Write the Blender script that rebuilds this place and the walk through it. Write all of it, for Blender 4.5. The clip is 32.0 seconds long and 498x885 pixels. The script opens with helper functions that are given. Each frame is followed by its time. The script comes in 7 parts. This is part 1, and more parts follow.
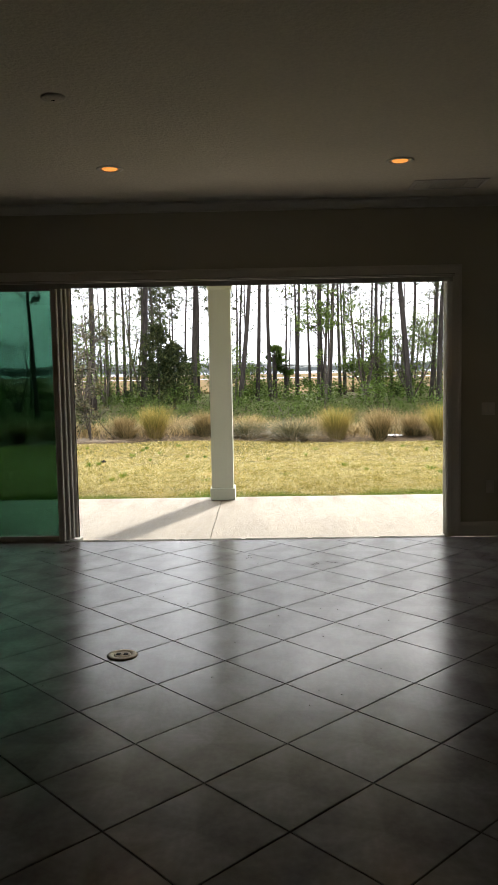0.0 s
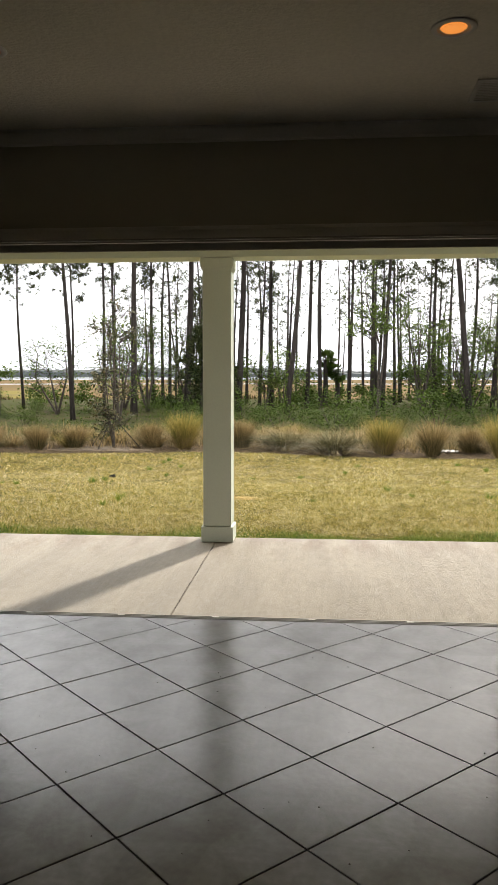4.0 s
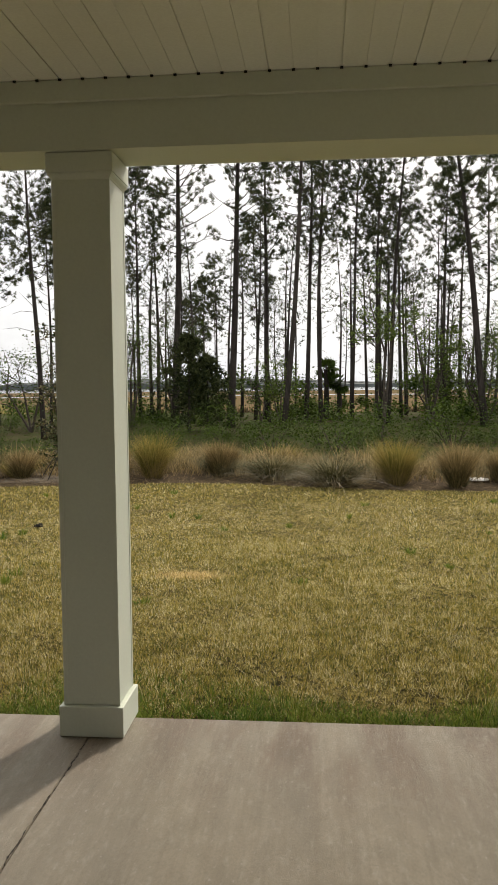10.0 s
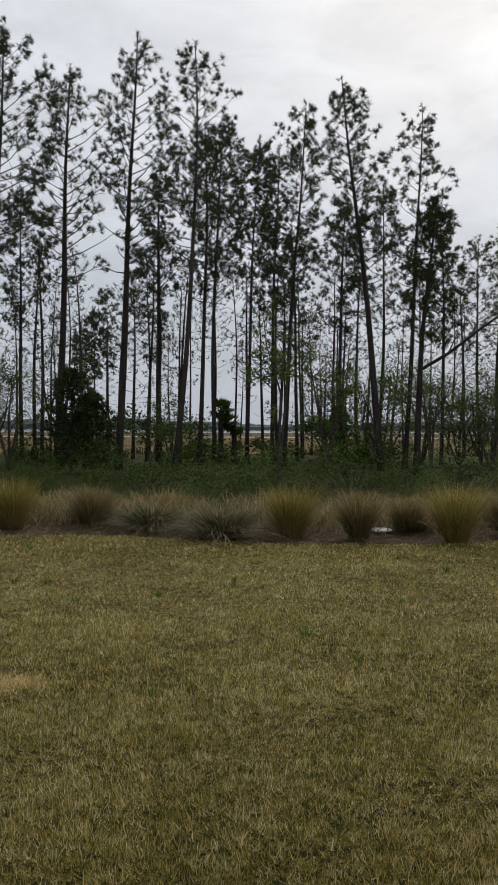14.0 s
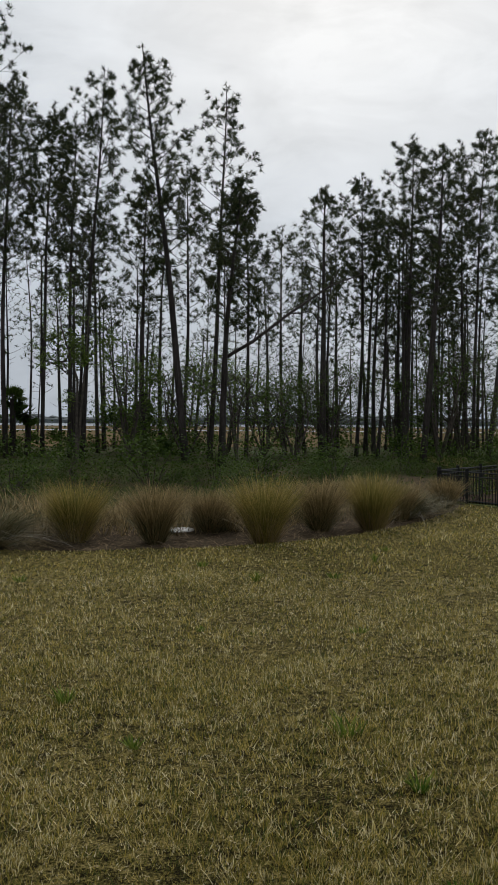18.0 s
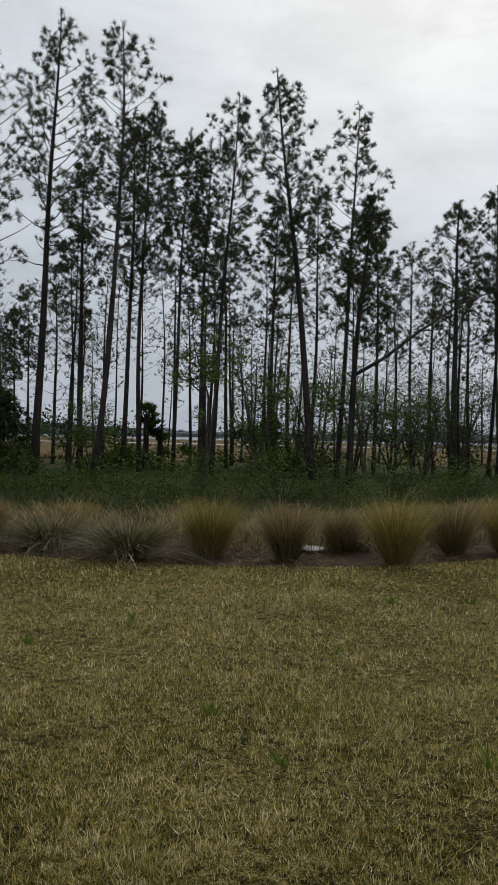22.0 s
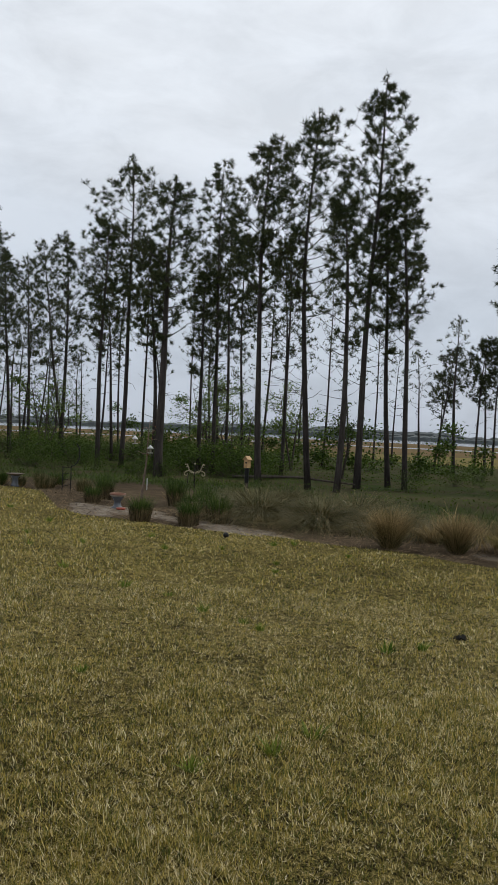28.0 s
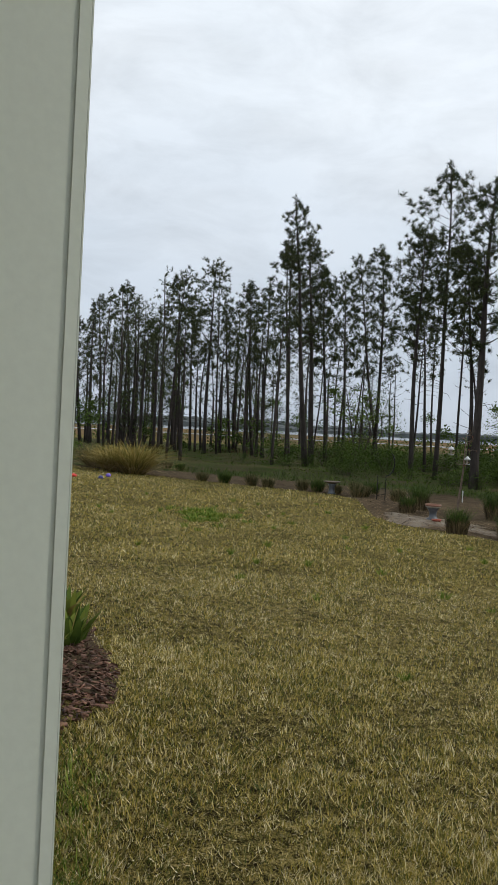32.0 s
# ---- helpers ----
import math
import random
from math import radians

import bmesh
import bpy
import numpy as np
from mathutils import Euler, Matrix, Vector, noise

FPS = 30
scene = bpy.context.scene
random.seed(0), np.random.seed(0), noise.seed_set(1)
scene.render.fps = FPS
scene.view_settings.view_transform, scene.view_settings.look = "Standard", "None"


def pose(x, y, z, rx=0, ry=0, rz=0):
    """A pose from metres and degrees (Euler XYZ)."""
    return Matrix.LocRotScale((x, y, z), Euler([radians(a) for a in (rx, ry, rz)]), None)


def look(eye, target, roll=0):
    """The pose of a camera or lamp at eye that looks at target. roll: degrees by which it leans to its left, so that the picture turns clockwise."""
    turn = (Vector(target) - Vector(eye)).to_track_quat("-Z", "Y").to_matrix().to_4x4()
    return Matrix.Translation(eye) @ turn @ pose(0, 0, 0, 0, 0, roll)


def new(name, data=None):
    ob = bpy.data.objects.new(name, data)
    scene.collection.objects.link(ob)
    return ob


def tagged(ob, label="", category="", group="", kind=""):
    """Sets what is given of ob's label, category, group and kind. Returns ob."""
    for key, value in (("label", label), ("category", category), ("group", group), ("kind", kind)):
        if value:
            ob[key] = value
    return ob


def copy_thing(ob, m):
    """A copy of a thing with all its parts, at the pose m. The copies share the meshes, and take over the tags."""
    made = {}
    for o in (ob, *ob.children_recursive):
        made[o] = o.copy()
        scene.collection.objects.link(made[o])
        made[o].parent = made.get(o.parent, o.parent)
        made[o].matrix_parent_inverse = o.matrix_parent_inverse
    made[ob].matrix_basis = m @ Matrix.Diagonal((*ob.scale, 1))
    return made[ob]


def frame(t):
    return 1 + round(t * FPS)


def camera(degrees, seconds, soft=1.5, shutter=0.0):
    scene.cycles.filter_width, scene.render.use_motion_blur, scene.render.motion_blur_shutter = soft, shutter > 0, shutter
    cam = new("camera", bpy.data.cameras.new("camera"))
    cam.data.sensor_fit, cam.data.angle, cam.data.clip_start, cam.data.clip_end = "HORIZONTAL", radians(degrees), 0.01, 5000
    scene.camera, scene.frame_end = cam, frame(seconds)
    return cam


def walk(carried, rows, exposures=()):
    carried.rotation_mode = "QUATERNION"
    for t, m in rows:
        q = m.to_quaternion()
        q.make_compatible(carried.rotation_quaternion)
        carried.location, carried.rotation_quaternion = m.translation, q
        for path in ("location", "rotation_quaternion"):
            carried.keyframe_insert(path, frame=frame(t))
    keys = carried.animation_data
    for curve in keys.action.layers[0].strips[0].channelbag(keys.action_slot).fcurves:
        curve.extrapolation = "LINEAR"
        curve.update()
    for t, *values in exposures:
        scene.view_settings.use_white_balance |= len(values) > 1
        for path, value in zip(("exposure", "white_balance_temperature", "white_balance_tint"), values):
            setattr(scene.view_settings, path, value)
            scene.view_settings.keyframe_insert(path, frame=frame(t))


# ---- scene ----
cam = camera(34.6, 32.0, soft=1.6)
PATH = [
    (0, (0.07, -7.417, 1.576), (-0.019, -5.427, 1.394), -1.0),
    (0.5, (0.195, -7.221, 1.571), (0.022, -5.236, 1.399), -0.5),
    (1, (0.244, -6.967, 1.569), (0.056, -4.985, 1.38), -0.2),
    (1.5, (0.268, -6.724, 1.59), (0.116, -4.737, 1.425), -0.3),
    (2, (0.322, -6.44, 1.574), (0.142, -4.456, 1.396), -0.1),
    (2.5, (0.356, -6.151, 1.57), (0.131, -4.172, 1.391), 0.1),
    (4.5, (0.479, -4.739, 1.566), (0.253, -2.759, 1.399), 0.0),
    (5, (0.473, -4.438, 1.57), (0.276, -2.456, 1.39), -0.1),
    (5.5, (0.499, -4.096, 1.581), (0.24, -2.121, 1.402), 1.0),
    (6, (0.485, -3.738, 1.582), (0.228, -1.761, 1.418), 0.6),
    (6.5, (0.452, -3.422, 1.581), (0.262, -1.44, 1.392), 0.5),
    (7, (0.45, -3.079, 1.579), (0.246, -1.098, 1.397), 0.3),
    (7.5, (0.432, -2.735, 1.576), (0.221, -0.753, 1.413), 0.2),
    (8, (0.448, -2.43, 1.575), (0.269, -0.446, 1.405), -1.3),
    (8.5, (0.508, -2.086, 1.585), (0.26, -0.108, 1.436), -1.4),
    (9, (0.5, -1.755, 1.587), (0.26, 0.224, 1.43), -0.3),
    (9.5, (0.478, -1.429, 1.595), (0.296, 0.556, 1.44), -1.0),
    (10, (0.474, -1.082, 1.607), (0.24, 0.899, 1.466), -0.5),
    (10.5, (0.425, -0.772, 1.593), (0.139, 1.202, 1.452), -0.8),
    (11, (0.368, -0.472, 1.604), (0.115, 1.508, 1.479), -0.5),
    (11.5, (0.373, -0.172, 1.597), (0.135, 1.81, 1.474), 0.1),
    (12, (0.395, 0.086, 1.568), (0.163, 2.068, 1.435), 0.3),
    (12.5, (0.423, 0.331, 1.526), (0.222, 2.32, 1.455), -0.5),
    (13, (0.467, 0.581, 1.504), (0.306, 2.573, 1.42), -0.4),
    (13.5, (0.555, 0.824, 1.513), (0.453, 2.82, 1.445), -0.1),
    (14, (0.652, 1.083, 1.515), (0.672, 3.083, 1.479), 0.3),
    (14.5, (0.737, 1.392, 1.529), (0.792, 3.391, 1.524), -0.1),
    (16.5, (0.958, 2.741, 1.434), (0.96, 4.739, 1.332), 2.2),
    (17, (1.047, 2.965, 1.414), (1.109, 4.963, 1.368), 1.3),
    (17.5, (1.087, 3.093, 1.398), (1.39, 5.07, 1.365), 0.8),
    (18, (1.126, 3.167, 1.39), (1.622, 5.104, 1.339), 0.4),
    (18.5, (1.164, 3.204, 1.386), (1.815, 5.094, 1.335), 0.4),
    (19, (1.189, 3.202, 1.387), (1.952, 5.05, 1.342), 0.4),
    (19.5, (1.211, 3.171, 1.399), (2.08, 4.972, 1.359), 0.1),
    (20, (1.158, 3.105, 1.419), (2.055, 4.892, 1.372), 0.4),
    (20.5, (1.1, 3.043, 1.438), (1.877, 4.885, 1.392), 0.8),
    (21, (1.053, 3.031, 1.452), (1.579, 4.96, 1.411), 1.1),
    (21.5, (1.013, 3.04, 1.452), (1.369, 5.008, 1.432), 1.3),
    (22, (0.963, 3.049, 1.453), (1.153, 5.04, 1.437), 1.2),
    (22.5, (0.897, 3.028, 1.456), (0.935, 5.027, 1.446), 1.1),
    (23, (0.822, 2.992, 1.461), (0.674, 4.987, 1.458), 1.1),
    (23.5, (0.786, 2.968, 1.49), (0.476, 4.944, 1.47), 1.3),
    (24, (0.748, 2.926, 1.504), (0.258, 4.865, 1.482), 1.2),
    (24.5, (0.721, 2.897, 1.519), (0.085, 4.793, 1.492), 1.2),
    (25, (0.689, 2.869, 1.528), (-0.082, 4.714, 1.505), 1.1),
    (25.5, (0.638, 2.851, 1.53), (-0.294, 4.621, 1.512), 1.4),
    (26, (0.604, 2.837, 1.528), (-0.462, 4.528, 1.508), 1.6),
    (26.5, (0.599, 2.8, 1.546), (-0.583, 4.413, 1.536), 1.7),
    (28.5, (0.575, 2.67, 1.669), (-0.959, 3.954, 1.628), 2.8),
    (29, (0.576, 2.637, 1.667), (-1.017, 3.845, 1.616), 2.9),
    (29.5, (0.549, 2.622, 1.649), (-1.104, 3.747, 1.588), 3.2),
    (30, (0.533, 2.627, 1.629), (-1.184, 3.652, 1.571), 3.3),
    (30.5, (0.525, 2.641, 1.624), (-1.246, 3.568, 1.571), 3.3),
    (31, (0.513, 2.654, 1.627), (-1.301, 3.493, 1.577), 3.2),
    (31.5, (0.488, 2.633, 1.619), (-1.363, 3.391, 1.576), 3.1),
    (32, (0.48, 2.629, 1.614), (-1.388, 3.343, 1.576), 3.0),
]
EXPOSURE = [(0, 2.08, 6700, 10), (2.5, 1.9, 6700, 10), (4.5, 1.5, 7100, 10), (6, 1.29, 7300, 10), (7, 1.26, 7300, 10), (8, 1.22, 7300, 10), (9, 0.98, 7250, 10), (10.5, 0.66, 7250, 10), (11.2, 0.62, 7200, 10), (11.8, 0.38, 7050, 10), (12.5, 0.06, 6750, 10), (13, -0.17, 6600, 9), (14, -0.28, 6400, 9), (17, -0.38, 6300, 8), (18.5, -0.38, 6270, 7), (20, -0.38, 6260, 6), (22, -0.40, 6260, 7), (24.5, -0.40, 6260, 7), (26.5, -0.20, 6300, 9), (29, -0.03, 6280, 8), (32, 0.06, 6250, 7)]
walk(cam, [(t, look(e, g, r)) for t, e, g, r in PATH], EXPOSURE)

# ---- sky and sun: bright overcast, sun veiled, ahead to the right ----
SUN_AZ, SUN_EL = radians(20), radians(41)
world = bpy.data.worlds.new("world")
scene.world = world
world.use_nodes = True
wn, wl = world.node_tree.nodes, world.node_tree.links
wn.clear()
w_out, w_bg = wn.new("ShaderNodeOutputWorld"), wn.new("ShaderNodeBackground")
w_sky, w_mix, w_noise, w_ramp, w_map, w_tc = (wn.new("ShaderNode" + k) for k in ("TexSky", "MixRGB", "TexNoise", "ValToRGB", "Mapping", "TexCoord"))
w_sky.sky_type, w_sky.sun_disc = "NISHITA", False
w_sky.sun_elevation, w_sky.sun_rotation = SUN_EL, SUN_AZ
w_sky.dust_density, w_sky.air_density = 4.0, 1.0
w_map.inputs["Scale"].default_value = (1.0, 1.0, 3.4)
w_noise.inputs["Scale"].default_value, w_noise.inputs["Detail"].default_value = 2.6, 6
w_noise.inputs["Roughness"].default_value = 0.55
w_ramp.color_ramp.elements[0].position, w_ramp.color_ramp.elements[0].color = 0.32, (7.0, 7.3, 7.8, 1)
w_ramp.color_ramp.elements[1].position, w_ramp.color_ramp.elements[1].color = 0.66, (7.6, 7.8, 8.2, 1)
w_mix.inputs[0].default_value = 0.88
wl.new(w_tc.outputs["Generated"], w_map.inputs[0])
wl.new(w_map.outputs[0], w_noise.inputs["Vector"])
wl.new(w_noise.outputs["Fac"], w_ramp.inputs[0])
wl.new(w_sky.outputs[0], w_mix.inputs[1])
wl.new(w_ramp.outputs[0], w_mix.inputs[2])
w_sep, w_rise, w_mul = (wn.new("ShaderNode" + k) for k in ("SeparateXYZ", "ValToRGB", "MixRGB"))
w_ends = w_rise.color_ramp.elements
w_ends[0].position, w_ends[0].color = 0.0, (0.70, 0.73, 0.78, 1)
w_ends[1].position, w_ends[1].color = 1.0, (1.10, 1.09, 1.06, 1)
for p, c in ((0.18, (0.86, 0.88, 0.905, 1)), (0.37, (1.11, 1.10, 1.08, 1))):
    w_ends.new(p).color = c
w_mul.blend_type, w_mul.inputs[0].default_value = "MULTIPLY", 1.0
wl.new(w_tc.outputs["Generated"], w_sep.inputs[0])
wl.new(w_sep.outputs["Z"], w_rise.inputs[0])
w_map2, w_wisp, w_span, w_mul2 = (wn.new("ShaderNode" + k) for k in ("Mapping", "TexNoise", "MapRange", "MixRGB"))
w_map2.inputs["Scale"].default_value = (1.0, 1.0, 2.6)
w_wisp.inputs["Scale"].default_value, w_wisp.inputs["Detail"].default_value, w_wisp.inputs["Roughness"].default_value = 6.5, 7, 0.6
w_wisp.inputs["Distortion"].default_value = 0.4
w_span.inputs["From Min"].default_value, w_span.inputs["From Max"].default_value = 0.36, 0.62
w_span.inputs["To Min"].default_value, w_span.inputs["To Max"].default_value = 0.90, 1.04
w_mul2.blend_type, w_mul2.inputs[0].default_value = "MULTIPLY", 1.0
wl.new(w_tc.outputs["Generated"], w_map2.inputs[0])
wl.new(w_map2.outputs[0], w_wisp.inputs["Vector"])
wl.new(w_wisp.outputs["Fac"], w_span.inputs["Value"])
wl.new(w_mix.outputs[0], w_mul2.inputs[1])
wl.new(w_span.outputs[0], w_mul2.inputs[2])
wl.new(w_mul2.outputs[0], w_mul.inputs[1])
wl.new(w_rise.outputs[0], w_mul.inputs[2])
wl.new(w_mul.outputs[0], w_bg.inputs[0])
w_bg.inputs[1].default_value = 0.112
wl.new(w_bg.outputs[0], w_out.inputs[0])

sun = new("sun", bpy.data.lights.new("sun", "SUN"))
sun.data.energy, sun.data.angle, sun.data.color = 1.7, radians(3), (1.0, 0.95, 0.87)
sun.matrix_world = look((0, 0, 30), (-math.sin(SUN_AZ) * 30, -math.cos(SUN_AZ) * 30, 30 - 30 * math.tan(SUN_EL)))


# ---- materials ----
def mat(name, base, rough=0.6, vary=0.15, scale=6.0, fine=60.0, bump=0.1, metal=0.0, other=None, patch=0.5, rand=0.0, spec=0.4, stretch=(1, 1, 1), island=0.0, sheen=0.08, mid=None):
    """A surface with coarse stains and fine grain. other: a second colour, laid on in patches; rand: how far objects differ from each other; mid: scale and strength of a third mottling."""
    m = bpy.data.materials.new(name)
    m.use_nodes = True
    n, l = m.node_tree.nodes, m.node_tree.links
    b = n["Principled BSDF"]
    b.inputs["Roughness"].default_value, b.inputs["Metallic"].default_value = rough, metal
    b.inputs["Specular IOR Level"].default_value = spec
    tc, mp = n.new("ShaderNodeTexCoord"), n.new("ShaderNodeMapping")
    mp.inputs["Scale"].default_value = stretch
    l.new(tc.outputs["Object"], mp.inputs[0])
    big, small = n.new("ShaderNodeTexNoise"), n.new("ShaderNodeTexNoise")
    for tex, s, d in ((big, scale, 5), (small, fine, 3)):
        tex.inputs["Scale"].default_value, tex.inputs["Detail"].default_value = s, d
        l.new(mp.outputs[0], tex.inputs["Vector"])
    ramp = n.new("ShaderNodeValToRGB")
    second = other or tuple(c * (1 - vary * 1.6) for c in base)
    ramp.color_ramp.elements[0].position, ramp.color_ramp.elements[0].color = patch - 0.16, (*second, 1)
    ramp.color_ramp.elements[1].position, ramp.color_ramp.elements[1].color = patch + 0.16, (*base, 1)
    l.new(big.outputs["Fac"], ramp.inputs[0])
    hsv = n.new("ShaderNodeHueSaturation")
    l.new(ramp.outputs[0], hsv.inputs["Color"])
    val = n.new("ShaderNodeMapRange")
    val.inputs["From Min"].default_value, val.inputs["From Max"].default_value = 0.25, 0.75
    val.inputs["To Min"].default_value, val.inputs["To Max"].default_value = 1 - vary, 1 + vary
    l.new(small.outputs["Fac"], val.inputs["Value"])
    last = val.outputs[0]
    if mid:
        mt, mr, mm = n.new("ShaderNodeTexNoise"), n.new("ShaderNodeMapRange"), n.new("ShaderNodeMath")
        mt.inputs["Scale"].default_value, mt.inputs["Detail"].default_value, mt.inputs["Roughness"].default_value = mid[0], 6, 0.68
        l.new(tc.outputs["Object"], mt.inputs["Vector"])
        mr.inputs["From Min"].default_value, mr.inputs["From Max"].default_value = 0.3, 0.7
        mr.inputs["To Min"].default_value, mr.inputs["To Max"].default_value = 1 - mid[1], 1 + mid[1]
        mm.operation = "MULTIPLY"
        l.new(mt.outputs["Fac"], mr.inputs["Value"])
        l.new(mr.outputs[0], mm.inputs[0])
        l.new(last, mm.inputs[1])
        last = mm.outputs[0]
    for amount, kind, out in ((rand, "ShaderNodeObjectInfo", "Random"), (island, "ShaderNodeNewGeometry", "Random Per Island")):
        if amount:
            info, span, mul = n.new(kind), n.new("ShaderNodeMapRange"), n.new("ShaderNodeMath")
            span.inputs["To Min"].default_value, span.inputs["To Max"].default_value = 1 - amount, 1 + amount
            mul.operation = "MULTIPLY"
            l.new(info.outputs[out], span.inputs["Value"])
            l.new(span.outputs[0], mul.inputs[0])
            l.new(last, mul.inputs[1])
            last = mul.outputs[0]
    l.new(last, hsv.inputs["Value"])
    l.new(hsv.outputs[0], b.inputs["Base Color"])
    if bump:
        bp = n.new("ShaderNodeBump")
        bp.inputs["Strength"].default_value, bp.inputs["Distance"].default_value = bump, 0.02
        l.new(small.outputs["Fac"], bp.inputs["Height"])
        l.new(bp.outputs[0], b.inputs["Normal"])
    rr = n.new("ShaderNodeMapRange")
    rr.inputs["To Min"].default_value, rr.inputs["To Max"].default_value = max(0.02, rough - sheen), min(1, rough + sheen)
    l.new(big.outputs["Fac"], rr.inputs["Value"])
    l.new(rr.outputs[0], b.inputs["Roughness"])
    return m


def leafy(name, dry, green, share=0.5, island=0.3, through_light=0.25, rough=0.6, scale=3.0, mixed=0.55):
    """Blades and leaves: a mix of two colours by island and by patch, with light coming through."""
    m = bpy.data.materials.new(name)
    m.use_nodes = True
    n, l = m.node_tree.nodes, m.node_tree.links
    b, out = n["Principled BSDF"], n["Material Output"]
    b.inputs["Roughness"].default_value = rough
    b.inputs["Specular IOR Level"].default_value = 0.06
    geo, tc, noise_tex = n.new("ShaderNodeNewGeometry"), n.new("ShaderNodeTexCoord"), n.new("ShaderNodeTexNoise")
    noise_tex.inputs["Scale"].default_value, noise_tex.inputs["Detail"].default_value = scale, 4
    l.new(tc.outputs["Object"], noise_tex.inputs["Vector"])
    add = n.new("ShaderNodeMath")
    add.operation = "MULTIPLY_ADD"
    add.inputs[1].default_value = mixed
    l.new(geo.outputs["Random Per Island"], add.inputs[0])
    l.new(noise_tex.outputs["Fac"], add.inputs[2])
    ramp = n.new("ShaderNodeValToRGB")
    mid = 0.34 + 0.2 * mixed + (0.32 + 0.6 * mixed) * share
    ramp.color_ramp.elements[0].position, ramp.color_ramp.elements[0].color = max(0.0, mid - 0.2), (*green, 1)
    ramp.color_ramp.elements[1].position, ramp.color_ramp.elements[1].color = min(1.0, mid + 0.2), (*dry, 1)
    l.new(add.outputs[0], ramp.inputs[0])
    hsv, span = n.new("ShaderNodeHueSaturation"), n.new("ShaderNodeMapRange")
    span.inputs["To Min"].default_value, span.inputs["To Max"].default_value = 1 - island, 1 + island
    l.new(geo.outputs["Random Per Island"], span.inputs["Value"])
    l.new(span.outputs[0], hsv.inputs["Value"])
    l.new(ramp.outputs[0], hsv.inputs["Color"])
    l.new(hsv.outputs[0], b.inputs["Base Color"])
    if through_light:
        tr, mix = n.new("ShaderNodeBsdfTranslucent"), n.new("ShaderNodeMixShader")
        mix.inputs[0].default_value = through_light
        l.new(hsv.outputs[0], tr.inputs["Color"])
        l.new(b.outputs[0], mix.inputs[1])
        l.new(tr.outputs[0], mix.inputs[2])
        l.new(mix.outputs[0], out.inputs["Surface"])
    return m


def glass(name, tint, rough=0.0):
    m = bpy.data.materials.new(name)
    m.use_nodes = True
    n, l = m.node_tree.nodes, m.node_tree.links
    out = n["Material Output"]
    n.remove(n["Principled BSDF"])
    tr, gl, mix, fr = (n.new("ShaderNode" + k) for k in ("BsdfTransparent", "BsdfGlossy", "MixShader", "Fresnel"))
    tr.inputs[0].default_value = (*tint, 1)
    gl.inputs["Roughness"].default_value = rough
    fr.inputs["IOR"].default_value = 1.45
    l.new(fr.outputs[0], mix.inputs[0])
    l.new(tr.outputs[0], mix.inputs[1])
    l.new(gl.outputs[0], mix.inputs[2])
    l.new(mix.outputs[0], out.inputs["Surface"])
    return m


def glow(name, colour, strength):
    m = bpy.data.materials.new(name)
    m.use_nodes = True
    b = m.node_tree.nodes["Principled BSDF"]
    b.inputs["Base Color"].default_value = (*colour, 1)
    b.inputs["Emission Color"].default_value, b.inputs["Emission Strength"].default_value = (*colour, 1), strength
    return m


def turf(name):
    """Lawn blades: dark olive, green and pale straw by blade, by tuft and by broad drift."""
    m = bpy.data.materials.new(name)
    m.use_nodes = True
    n, l = m.node_tree.nodes, m.node_tree.links
    b, out = n["Principled BSDF"], n["Material Output"]
    b.inputs["Roughness"].default_value, b.inputs["Specular IOR Level"].default_value = 0.55, 0.15
    geo, tc = n.new("ShaderNodeNewGeometry"), n.new("ShaderNodeTexCoord")
    last = geo.outputs["Random Per Island"]
    gain = 1.3
    for s, k in ((11.0, 1.3), (3.2, 0.7), (0.8, 0.45)):
        t, a = n.new("ShaderNodeTexNoise"), n.new("ShaderNodeMath")
        t.inputs["Scale"].default_value, t.inputs["Detail"].default_value, t.inputs["Roughness"].default_value = s, 4, 0.6
        l.new(tc.outputs["Object"], t.inputs["Vector"])
        first = n.new("ShaderNodeMath")
        first.operation = "MULTIPLY"
        first.inputs[1].default_value = gain
        l.new(last, first.inputs[0])
        a.operation = "MULTIPLY_ADD"
        a.inputs[1].default_value = k
        l.new(t.outputs["Fac"], a.inputs[0])
        l.new(first.outputs[0], a.inputs[2])
        last, gain = a.outputs[0], 1.0
    ramp = n.new("ShaderNodeValToRGB")
    e = ramp.color_ramp.elements
    shift = n.new("ShaderNodeMapRange")
    shift.inputs["From Min"].default_value, shift.inputs["From Max"].default_value = 1.22, 2.52
    l.new(last, shift.inputs["Value"])
    e[0].position, e[0].color = 0.10, (0.056, 0.082, 0.014, 1)
    e[1].position, e[1].color = 0.95, (0.78, 0.69, 0.42, 1)
    for p, c in ((0.34, (0.192, 0.170, 0.023, 1)), (0.56, (0.375, 0.288, 0.050, 1)), (0.76, (0.55, 0.425, 0.130, 1))):
        e.new(p).color = c
    l.new(shift.outputs[0], ramp.inputs[0])
    l.new(ramp.outputs[0], b.inputs["Base Color"])
    tr, mix = n.new("ShaderNodeBsdfTranslucent"), n.new("ShaderNodeMixShader")
    mix.inputs[0].default_value = 0.22
    l.new(ramp.outputs[0], tr.inputs["Color"])
    l.new(b.outputs[0], mix.inputs[1])
    l.new(tr.outputs[0], mix.inputs[2])
    l.new(mix.outputs[0], out.inputs["Surface"])
    return m


